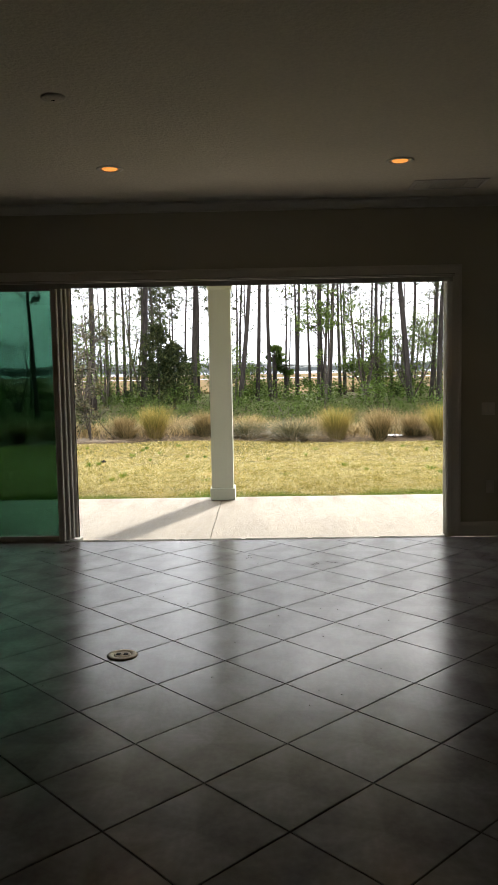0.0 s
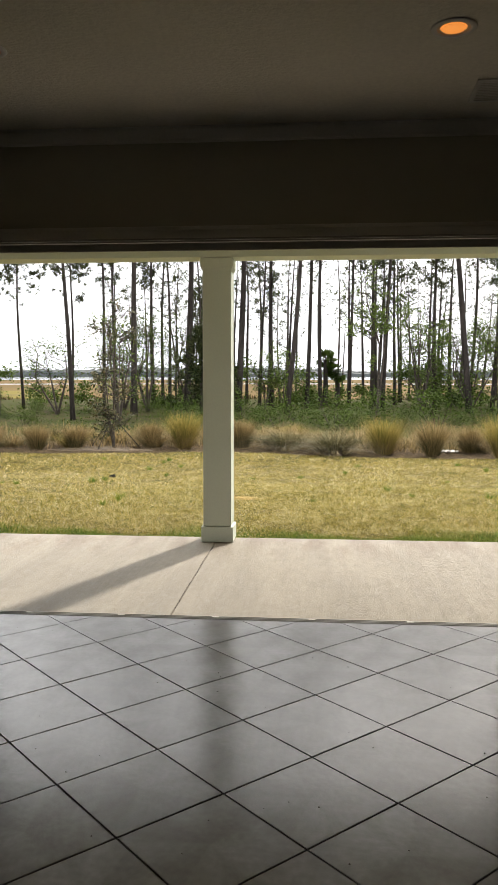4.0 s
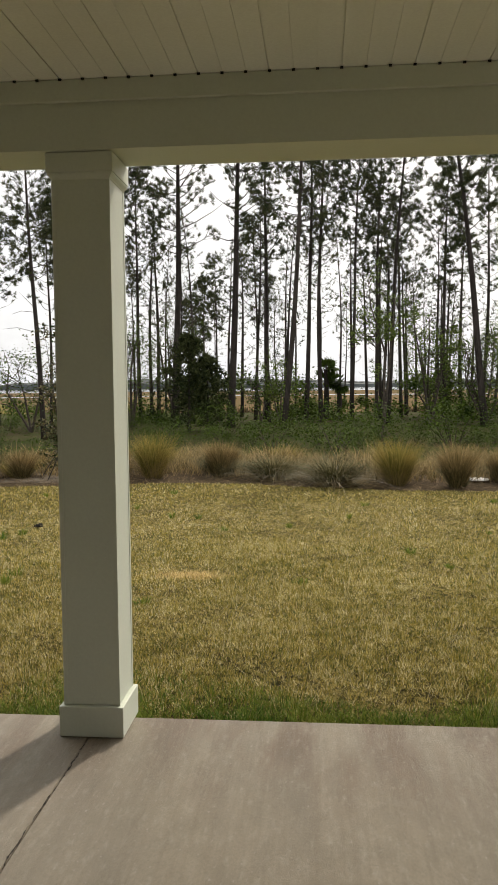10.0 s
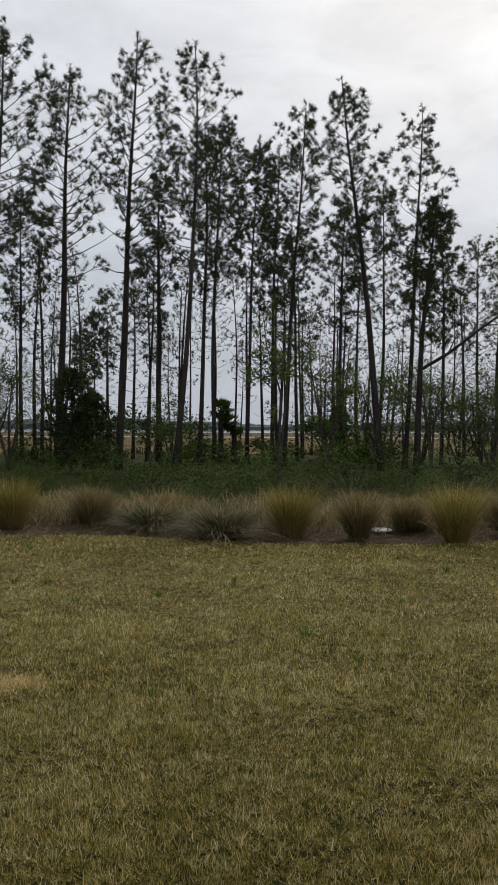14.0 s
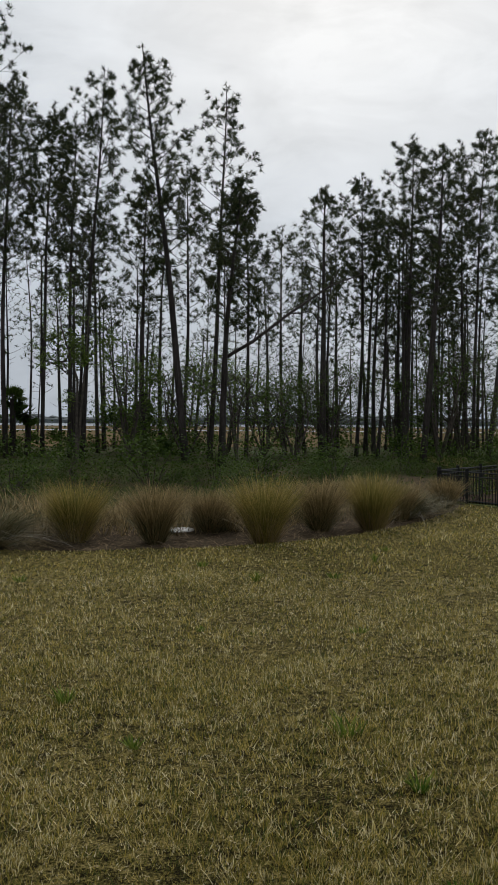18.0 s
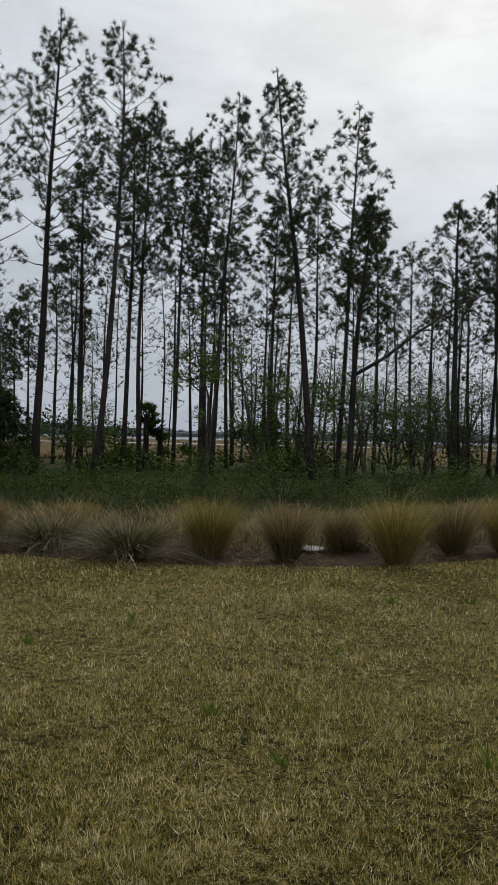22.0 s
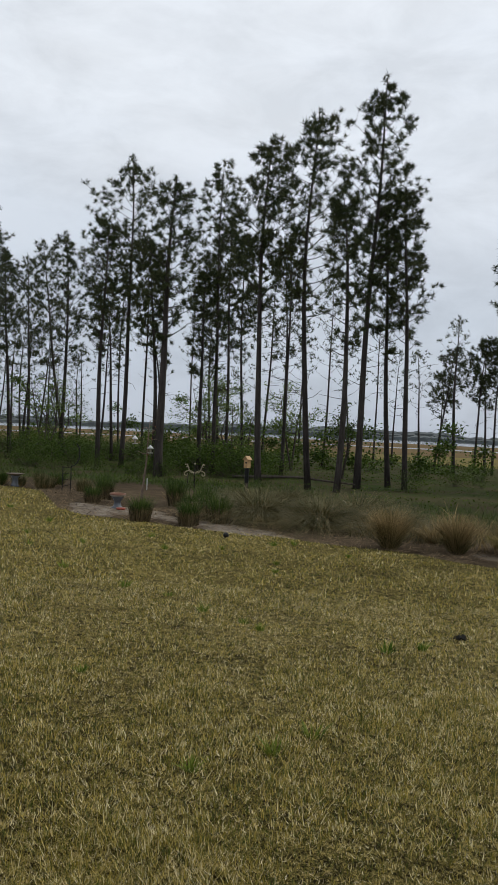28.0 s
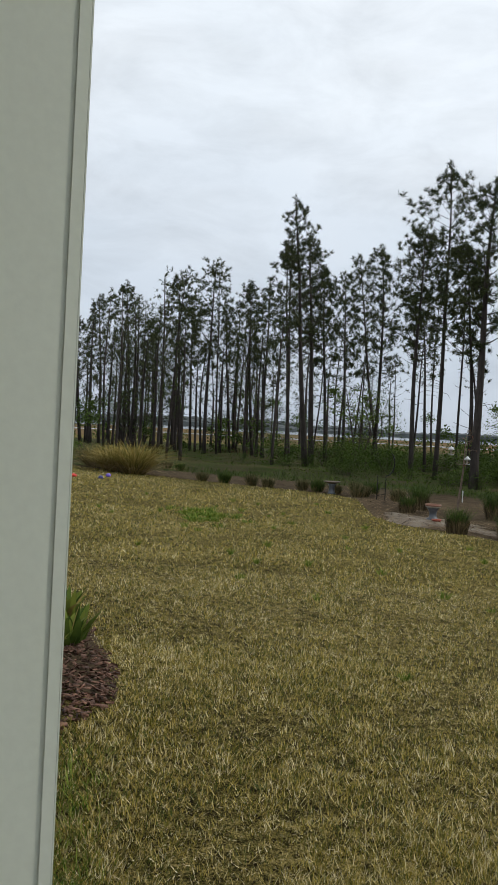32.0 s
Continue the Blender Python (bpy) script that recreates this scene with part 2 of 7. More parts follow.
def thatch(name):
    """Matted grass seen from above: fine straw, olive and gaps with their shade painted dark, in broad drifts."""
    m = bpy.data.materials.new(name)
    m.use_nodes = True
    n, l = m.node_tree.nodes, m.node_tree.links
    b = n["Principled BSDF"]
    b.inputs["Roughness"].default_value, b.inputs["Specular IOR Level"].default_value = 0.95, 0.02
    tc = n.new("ShaderNodeTexCoord")
    texs = []
    for s, d in ((0.8, 4), (14.0, 4), (85.0, 5)):
        t = n.new("ShaderNodeTexNoise")
        t.inputs["Scale"].default_value, t.inputs["Detail"].default_value, t.inputs["Roughness"].default_value = s, d, 0.65
        l.new(tc.outputs["Object"], t.inputs["Vector"])
        texs.append(t)
    a1, a2 = n.new("ShaderNodeMath"), n.new("ShaderNodeMath")
    for a, k, src, add in ((a1, 0.2, texs[0].outputs["Fac"], None), (a2, 0.7, texs[1].outputs["Fac"], a1)):
        a.operation = "MULTIPLY_ADD"
        a.inputs[1].default_value = k
        l.new(src, a.inputs[0])
    l.new(texs[2].outputs["Fac"], a1.inputs[2])
    l.new(a1.outputs[0], a2.inputs[2])
    ramp = n.new("ShaderNodeValToRGB")
    e = ramp.color_ramp.elements
    # darkest stops paint the shade between blades
    e[0].position, e[0].color = 0.20, (0.020, 0.016, 0.008, 1)
    e[1].position, e[1].color = 0.92, (0.37, 0.29, 0.11, 1)
    for p, c in ((0.42, (0.080, 0.068, 0.020, 1)), (0.62, (0.175, 0.142, 0.048, 1))):
        x = e.new(p)
        x.color = c
    span = n.new("ShaderNodeMapRange")
    span.inputs["From Min"].default_value, span.inputs["From Max"].default_value = 0.75, 1.17
    l.new(a2.outputs[0], span.inputs["Value"])
    l.new(span.outputs[0], ramp.inputs[0])
    l.new(ramp.outputs[0], b.inputs["Base Color"])
    bp = n.new("ShaderNodeBump")
    bp.inputs["Strength"].default_value, bp.inputs["Distance"].default_value = 1.0, 0.03
    l.new(texs[2].outputs["Fac"], bp.inputs["Height"])
    l.new(bp.outputs[0], b.inputs["Normal"])
    return m


def concrete(name):
    """Broomed patio concrete: streaks along y, fine pale grit, and rust-brown water stains towards the outer edge."""
    m = mat(name, (0.312, 0.270, 0.208), 0.52, 0.16, 1.3, 150, 0.5, other=(0.262, 0.219, 0.160), stretch=(11.0, 0.9, 1), patch=0.46, sheen=0.14, spec=0.4)
    n, l = m.node_tree.nodes, m.node_tree.links
    b = n["Principled BSDF"]
    before = b.inputs["Base Color"].links[0].from_socket
    tc = n.new("ShaderNodeTexCoord")

    def spots(scale, stretch, low, high, detail=4):
        mp, t, r = n.new("ShaderNodeMapping"), n.new("ShaderNodeTexNoise"), n.new("ShaderNodeMapRange")
        mp.inputs["Scale"].default_value = stretch
        t.inputs["Scale"].default_value, t.inputs["Detail"].default_value = scale, detail
        r.inputs["From Min"].default_value, r.inputs["From Max"].default_value = low, high
        l.new(tc.outputs["Object"], mp.inputs[0])
        l.new(mp.outputs[0], t.inputs["Vector"])
        l.new(t.outputs["Fac"], r.inputs["Value"])
        return r.outputs[0]

    def times(a, c):
        k = n.new("ShaderNodeMath")
        k.operation = "MULTIPLY"
        l.new(a, k.inputs[0])
        if isinstance(c, float):
            k.inputs[1].default_value = c
        else:
            l.new(c, k.inputs[1])
        return k.outputs[0]

    def blend(col, fac, tint, kind="MIX"):
        x = n.new("ShaderNodeMixRGB")
        x.blend_type = kind
        x.inputs[2].default_value = (*tint, 1)
        l.new(col, x.inputs[1])
        l.new(fac, x.inputs[0])
        return x.outputs[0]

    sep, reach = n.new("ShaderNodeSeparateXYZ"), n.new("ShaderNodeMapRange")
    reach.interpolation_type = "SMOOTHSTEP"
    reach.inputs["From Min"].default_value, reach.inputs["From Max"].default_value = 1.75, 2.62
    l.new(tc.outputs["Object"], sep.inputs[0])
    l.new(sep.outputs["Y"], reach.inputs["Value"])
    stain = times(spots(1.0, (4.2, 0.9, 1), 0.42, 0.58, 5), reach.outputs[0])
    col = blend(before, times(stain, 0.8), (0.150, 0.092, 0.056))
    col = blend(col, times(spots(1.0, (3.0, 0.35, 1), 0.42, 0.64), 0.45), (0.165, 0.140, 0.105))
    col = blend(col, times(spots(1.0, (34.0, 1.3, 1), 0.46, 0.66, 3), 0.24), (0.16, 0.132, 0.096))
    col = blend(col, times(spots(1.0, (90.0, 3.0, 1), 0.50, 0.70, 3), 0.14), (0.40, 0.355, 0.28))
    col = blend(col, times(spots(12.0, (1, 0.6, 1), 0.44, 0.66, 6), 0.30), (0.165, 0.145, 0.108))
    col = blend(col, times(spots(46.0, (1, 0.3, 1), 0.54, 0.74, 5), 0.30), (0.42, 0.385, 0.32))
    col = blend(col, times(spots(70.0, (1, 0.6, 1), 0.66, 0.74, 2), 0.4), (0.44, 0.41, 0.36))
    col = blend(col, times(spots(95.0, (1, 1, 1), 0.72, 0.78, 2), 0.5), (0.08, 0.07, 0.06))
    col = blend(col, times(spots(120.0, (1, 0.7, 1), 0.40, 0.64, 3), 0.22), (0.13, 0.112, 0.085))
    l.new(col, b.inputs["Base Color"])
    return m


M_WALL = mat("wall_paint", (0.50, 0.485, 0.41), 0.75, 0.05, 1.2, 160, 0.06, patch=0.35)
M_CEIL = mat("ceiling_texture", (0.73, 0.69, 0.60), 0.85, 0.06, 1.0, 45, 0.35, patch=0.35)
M_TRIM = mat("trim_paint", (0.72, 0.70, 0.66), 0.42, 0.04, 1.5, 60, 0.03, patch=0.3)
M_TILE = mat("floor_tile", (0.235, 0.232, 0.242), 0.23, 0.06, 2.6, 34, 0.03, other=(0.180, 0.174, 0.180), rand=0.10, spec=1.0, sheen=0.07, mid=(4.0, 0.32))
M_GROUT = mat("grout", (0.022, 0.020, 0.019), 0.9, 0.2, 8, 90, 0.2)
M_SPECK = mat("dust", (0.10, 0.09, 0.08), 0.9, 0.2)
M_FRAME = mat("bronze_frame", (0.40, 0.39, 0.36), 0.45, 0.06, 2, 80, 0.02)
# paler copy of the frame paint, standing in for faces that catch daylight
M_FRAME_LIT = mat("frame_lit", (0.80, 0.78, 0.74), 0.4, 0.05, 2, 80, 0.02)
M_RUBBER = mat("rubber", (0.02, 0.02, 0.02), 0.7, 0.1)
M_GREEN = glass("green_glass", (0.55, 0.66, 0.612))
M_CONC = concrete("patio_concrete")
M_COLUMN = mat("column_paint", (0.635, 0.675, 0.585), 0.5, 0.03, 1.5, 70, 0.015, patch=0.3)
M_SOFFIT = mat("soffit_board", (0.83, 0.845, 0.79), 0.5, 0.04, 1.5, 90, 0.03, patch=0.3)
M_DARK = mat("dark_gap", (0.02, 0.018, 0.015), 0.9, 0.1)
M_BLACK = mat("black_metal", (0.012, 0.012, 0.012), 0.4, 0.15, 8, 120, 0.05, metal=0.4)
M_PLASTIC = mat("white_plastic", (0.78, 0.76, 0.70), 0.45, 0.03)
M_BRASS = mat("brushed_cover", (0.50, 0.40, 0.24), 0.4, 0.15, 20, 140, 0.1, metal=0.5)
M_BULB = glow("warm_lamp", (1.0, 0.34, 0.07), 0.26)
# the lamp's warm glow on the cone is put into this tan
M_CONE = mat("lamp_cone_warmed", (0.80, 0.62, 0.40), 0.35, 0.05)
M_LAWN = thatch("lawn_thatch")
M_BED = mat("mulch_ground", (0.068, 0.049, 0.030), 0.95, 0.5, 2.2, 38, 0.8, other=(0.115, 0.088, 0.054), patch=0.40, spec=0.03)
M_SAND = mat("sandy_soil", (0.26, 0.225, 0.18), 0.95, 0.35, 3.4, 50, 0.5, other=(0.135, 0.108, 0.085), patch=0.52, spec=0.03)
M_WOODS = mat("woodland_floor", (0.036, 0.050, 0.014), 0.95, 0.4, 0.5, 9, 0.7, other=(0.062, 0.050, 0.026), patch=0.5, spec=0.02)
M_MARSH = mat("marsh_grass", (0.140, 0.092, 0.044), 0.95, 0.15, 0.02, 1.3, 0.3, other=(0.095, 0.073, 0.034), spec=0.02, stretch=(0.35, 1, 1))
# pale blue-grey base paints in the sky's reflection on the water
M_WATER = mat("river_sky_tint", (0.55, 0.58, 0.62), 0.06, 0.05, 0.01, 0.3, 0.02)
# distance haze is mixed into this blue-grey colour
M_FAR = mat("far_woods_hazed", (0.080, 0.092, 0.094), 0.95, 0.25, 0.05, 0.4, 0.3)
M_BARK = mat("pine_bark", (0.060, 0.051, 0.046), 0.9, 0.35, 3.0, 14, 0.9, other=(0.032, 0.027, 0.024), stretch=(1, 1, 0.25), rand=0.2, spec=0.1)
M_NEEDLE = leafy("pine_needles", (0.064, 0.072, 0.028), (0.023, 0.036, 0.014), 0.5, 0.35, 0.18, scale=0.6)
M_SHRUB = leafy("shrub_leaves", (0.090, 0.132, 0.023), (0.028, 0.054, 0.011), 0.5, 0.18, 0.28, scale=0.6, mixed=0.18)
M_SHRUB_LIGHT = leafy("fresh_leaves", (0.14, 0.19, 0.04), (0.06, 0.11, 0.02), 0.45, 0.2, 0.35, scale=1.2, mixed=0.25)
M_TAN = leafy("tan_grass", (0.33, 0.245, 0.12), (0.15, 0.118, 0.052), 0.45, 0.35, 0.25, scale=2.0)
M_GOLD = leafy("gold_grass", (0.33, 0.25, 0.08), (0.15, 0.15, 0.035), 0.42, 0.3, 0.25, scale=2.0)
M_SAGE = leafy("sage_grass", (0.20, 0.165, 0.085), (0.052, 0.060, 0.022), 0.58, 0.3, 0.15, scale=2.0)
M_GREENGRASS = leafy("green_grass", (0.080, 0.112, 0.026), (0.028, 0.058, 0.013), 0.45, 0.3, 0.2, scale=2.0)
M_BLADE = turf("lawn_blades")
M_BLADE_EDGE = leafy("fresh_blades", (0.17, 0.21, 0.035), (0.06, 0.135, 0.018), 0.4, 0.3, 0.25, scale=2.0)
M_CHIP = mat("bark_chip", (0.145, 0.075, 0.048), 0.8, 0.3, 9, 60, 0.3, island=0.6)
M_RED_LEAF = leafy("rusty_leaves", (0.18, 0.075, 0.045), (0.10, 0.075, 0.04), 0.5, 0.35, 0.25)
M_PALE_BARK = mat("pale_bark", (0.22, 0.16, 0.12), 0.9, 0.3, 6, 40, 0.4)
M_TWIG = mat("twig_bark", (0.095, 0.08, 0.066), 0.9, 0.3, 6, 40, 0.4, other=(0.05, 0.042, 0.035), spec=0.1)


# ---- small builders ----
def link(name, bm, material, parent=None, label="", smooth=False):
    me = bpy.data.meshes.new(name)
    bm.to_mesh(me)
    bm.free()
    for m in material if isinstance(material, (list, tuple)) else (material,):
        me.materials.append(m)
    if smooth:
        for p in me.polygons:
            p.use_smooth = True
    ob = new(name, me)
    ob.parent = parent
    if label:
        ob["label"] = label
    return ob


def part(name, bm, material, parent, label="", smooth=False):
    return link(name, bm, material, parent, label, smooth)


def empty(name, x, y, z, rz=0.0):
    ob = new(name)
    ob.empty_display_size = 0.1
    ob.matrix_basis = pose(x, y, z, 0, 0, rz)
    return ob


def add_box(bm, x0, y0, z0, x1, y1, z1, bevel=0.0):
    made = bmesh.ops.create_cube(bm, size=1.0)["verts"]
    for v in made:
        v.co = Vector(((x0 + x1) / 2 + v.co.x * (x1 - x0), (y0 + y1) / 2 + v.co.y * (y1 - y0), (z0 + z1) / 2 + v.co.z * (z1 - z0)))
    if bevel:
        edges = list({e for v in made for e in v.link_edges})
        bmesh.ops.bevel(bm, geom=edges, offset=bevel, segments=2, affect="EDGES", profile=0.5)
    return bm


def box(x0, y0, z0, x1, y1, z1, bevel=0.0):
    return add_box(bmesh.new(), x0, y0, z0, x1, y1, z1, bevel)


def add_lathe(bm, profile, steps=24, cx=0.0, cy=0.0, cap=True):
    """A turned shape from (radius, height) pairs."""
    rings = []
    for r, z in profile:
        rings.append([bm.verts.new((cx + r * math.cos(math.tau * i / steps), cy + r * math.sin(math.tau * i / steps), z)) for i in range(steps)])
    for a, b in zip(rings, rings[1:]):
        for i in range(steps):
            bm.faces.new((a[i], a[(i + 1) % steps], b[(i + 1) % steps], b[i]))
    if cap:
        bm.faces.new(list(reversed(rings[0])))
        bm.faces.new(rings[-1])
    return bm


def lathe(profile, steps=24):
    return add_lathe(bmesh.new(), profile, steps)


def add_tube(bm, points, radii, sides=6):
    """A bent, tapering rod along points."""
    rings = []
    for i, p in enumerate(points):
        p = Vector(p)
        d = (Vector(points[min(i + 1, len(points) - 1)]) - Vector(points[max(i - 1, 0)])).normalized()
        u = d.cross(Vector((0.31, 0.95, 0.05))).normalized()
        w = d.cross(u)
        r = radii[i] if isinstance(radii, (list, tuple)) else radii
        rings.append([bm.verts.new(p + (u * math.cos(math.tau * k / sides) + w * math.sin(math.tau * k / sides)) * r) for k in range(sides)])
    for a, b in zip(rings, rings[1:]):
        for k in range(sides):
            bm.faces.new((a[k], a[(k + 1) % sides], b[(k + 1) % sides], b[k]))
    bm.faces.new(list(reversed(rings[0])))
    bm.faces.new(rings[-1])
    return bm


def sheet_mesh(name, verts, faces, material, parent=None, label="", smooth=False):
    me = bpy.data.meshes.new(name)
    me.from_pydata(verts, [], faces)
    me.materials.append(material)
    if smooth:
        me.polygons.foreach_set("use_smooth", [True] * len(me.polygons))
    ob = new(name, me)
    ob.parent = parent
    if label:
        ob["label"] = label
    return ob


def lawn_z(x, y):
    """Height of the garden: it falls gently from the slab to the planting bed."""
    return -0.11 - 0.37 * min(1.0, max(0.0, (y - 3.0) / 8.0)) - 0.02 * min(1.0, max(0.0, (y - 11.0) / 6.0))


def bed_edge(x):
    """The line along which the lawn ends and the planting bed begins."""
    if x < -17.0:
        return 12.8 + 2.2 * min(1.0, max(0.0, (-17.0 - x) / 5.0)) - 0.62 * max(0.0, -23.5 - x) - 0.02 * max(0.0, -23.5 - x) ** 2
    if x < -7.0:
        return 15.1 - 2.3 * (0.5 - 0.5 * math.cos(math.pi * (-7.0 - x) / 10.0)) + 0.12 * math.sin(x * 2.1)
    if x < 3.0:
        return 15.1 + 0.9 * math.exp(-((x + 2.6) / 2.6) ** 2) - 0.2 * math.exp(-((x - 2.5) / 2) ** 2) + 0.06 * math.sin(x * 3.0)
    return 14.9 + 0.088 * (x - 3.0) ** 2


# ---- the room ----
CEIL, SLAB = 3.08, -0.055
RX0, RX1, RY0 = -5.4, 3.6, -10.5
OX0, OX1, OZ = -4.30, 1.595, 2.395
wall_n = link("wall_north", box(RX0 - 0.2, 0.0, -0.2, OX0, 0.125, CEIL + 0.1), M_WALL)
tagged(wall_n, "dark taupe painted wall with the wide sliding-door opening", "wall", kind="structure")
tagged(link("wall_north_end", box(OX1, 0.0, 0, RX1 + 0.2, 0.125, CEIL + 0.1), M_WALL), "dark taupe painted wall beside the sliding door", "wall", kind="structure")
tagged(link("wall_north_header", box(OX0, 0.0, OZ + 0.028, OX1, 0.125, CEIL + 0.1), M_WALL), "painted wall above the sliding door", "wall", kind="structure")
# three walls out of view, added so daylight enters only by the door
tagged(link("wall_west", box(RX0 - 0.2, RY0, 0, RX0, 0.0, CEIL + 0.1), M_WALL), "unseen side wall added to close the empty room", "wall", kind="structure")
tagged(link("wall_east", box(RX1, RY0, 0, RX1 + 0.2, 0.0, CEIL + 0.1), M_WALL), "unseen side wall added to close the empty room", "wall", kind="structure")
tagged(link("wall_south", box(RX0 - 0.2, RY0 - 0.2, 0, RX1 + 0.2, RY0, CEIL + 0.1), M_WALL), "unseen back wall added to close the empty room", "wall", kind="structure")
tagged(link("ceiling", box(RX0, RY0, CEIL, RX1, 0.0, CEIL + 0.08), M_CEIL), "off-white ceiling with a fine knockdown texture", "ceiling", kind="structure")
floor = tagged(link("floor", box(RX0, RY0, -0.2, RX1, 0.0, -0.006), M_GROUT), "floor of large grey tiles laid diagonally with dark grout", "floor", kind="structure")

# crown moulding and baseboards as profiles
def profile_run(name, prof, x0, x1, y, label):
    bm = bmesh.new()
    a = [bm.verts.new((x0, y - d, z)) for d, z in prof]
    b = [bm.verts.new((x1, y - d, z)) for d, z in prof]
    for i in range(len(prof)):
        j = (i + 1) % len(prof)
        bm.faces.new((a[i], b[i], b[j], a[j]))
    bm.faces.new(list(reversed(a)))
    bm.faces.new(b)
    bmesh.ops.recalc_face_normals(bm, faces=bm.faces)
    return tagged(link(name, bm, M_TRIM), label, "trim", kind="structure")


profile_run("trim_crown", [(0.0, CEIL - 0.086), (0.010, CEIL - 0.086), (0.013, CEIL - 0.074), (0.022, CEIL - 0.066), (0.042, CEIL - 0.038), (0.056, CEIL - 0.022), (0.059, CEIL - 0.011), (0.066, CEIL - 0.008), (0.066, CEIL - 0.002), (0.0, CEIL - 0.002)], RX0, RX1, -0.002, "painted crown moulding along the ceiling")
profile_run("baseboard_end", [(0.0, 0.0), (0.016, 0.0), (0.016, 0.10), (0.010, 0.125), (0.006, 0.135), (0.0, 0.135)], OX1 + 0.092, RX1, -0.002, "painted baseboard beside the door")
profile_run("baseboard_start", [(0.0, 0.0), (0.016, 0.0), (0.016, 0.10), (0.010, 0.125), (0.006, 0.135), (0.0, 0.135)], RX0, OX0 - 0.092, -0.002, "painted baseboard beside the door")

# casing of the opening
casing = tagged(empty("door_casing", (OX0 + OX1) / 2, -0.002, 0), "grey-painted wooden casing round the sliding door", "casing", kind="structure")
cx = -(OX0 + OX1) / 2
part("casing_head", add_box(box(OX0 - 0.09 + cx, -0.018, OZ, OX1 + 0.09 + cx, 0, OZ + 0.09, 0.003), OX0 - 0.09 + cx, -0.026, OZ + 0.066, OX1 + 0.09 + cx, -0.0185, OZ + 0.09, 0.002), M_TRIM, casing)
for s, nm in ((OX0 - 0.09, "casing_side"), (OX1, "casing_side")):
    part(nm, add_box(box(s + cx, -0.018, 0, s + 0.09 + cx, 0, OZ - 0.001, 0.003), s + cx + (0.066 if s > 0 else 0), -0.026, 0, s + cx + (0.09 if s > 0 else 0.024), -0.0185, OZ - 0.001, 0.002), M_TRIM, casing)

# sliding door: outer frame, sill track and stacked panels
door = tagged(empty("sliding_door", -1.4, 0.1, 0), "bronze-framed sliding glass door with panels stacked open", "door", kind="structure")
dx = 1.4
head = box(OX0 + dx, -0.230, OZ - 0.011, OX1 + dx, -0.2155, OZ, 0.001)
add_box(head, OX0 + dx, -0.215, OZ - 0.020, OX1 + dx, -0.190, OZ, 0.001)
add_box(head, OX0 + dx, -0.1895, OZ - 0.010, OX1 + dx, -0.1475, OZ)
add_box(head, OX0 + dx, -0.147, OZ - 0.063, OX1 + dx, -0.140, OZ, 0.001)
add_box(head, OX0 + dx, -0.1395, OZ - 0.034, OX1 + dx, -0.101, OZ, 0.002)
part("head_track", head, M_FRAME, door)
# thin pale plates paint the light caught under the head ledges
bead = box(OX0 + dx, -0.230, OZ - 0.013, OX1 + dx, -0.221, OZ - 0.0115)
add_box(bead, OX0 + dx, -0.215, OZ - 0.023, OX1 + dx, -0.190, OZ - 0.0205)
part("head_lit_underside", bead, M_FRAME_LIT, door)
jamb = box(OX1 - 0.035 + dx, -0.137, 0, OX1 + dx, 0.055, OZ - 0.0365, 0.002)
for yy in (-0.13, -0.085, -0.04):
    add_box(jamb, OX1 - 0.05 + dx, yy, 0.01, OX1 - 0.0355 + dx, yy + 0.008, OZ - 0.037)
# jamb in the paler copy, its daylight put into the colour
part("jamb", jamb, M_FRAME_LIT, door)
sill = box(OX0 + dx, -0.135, -0.05, OX1 + dx, -0.062, -0.004, 0.002)
for yy in (-0.132, -0.108, -0.084):
    add_box(sill, OX0 + dx, yy, -0.0045, OX1 + dx, yy + 0.006, 0.004)
add_box(sill, OX0 + dx, -0.0615, -0.05, -1.88 + dx, 0.13, -0.002)
part("sill_track", sill, M_FRAME, door)
for i in range(5):
    part("weep_cover", box(-1.57 + dx + i * 0.622 - 0.022, -0.102, -0.0035, -1.57 + dx + i * 0.622 + 0.022, -0.086, 0.005, 0.0015), M_PLASTIC, door, "small white plastic weep-hole cover")
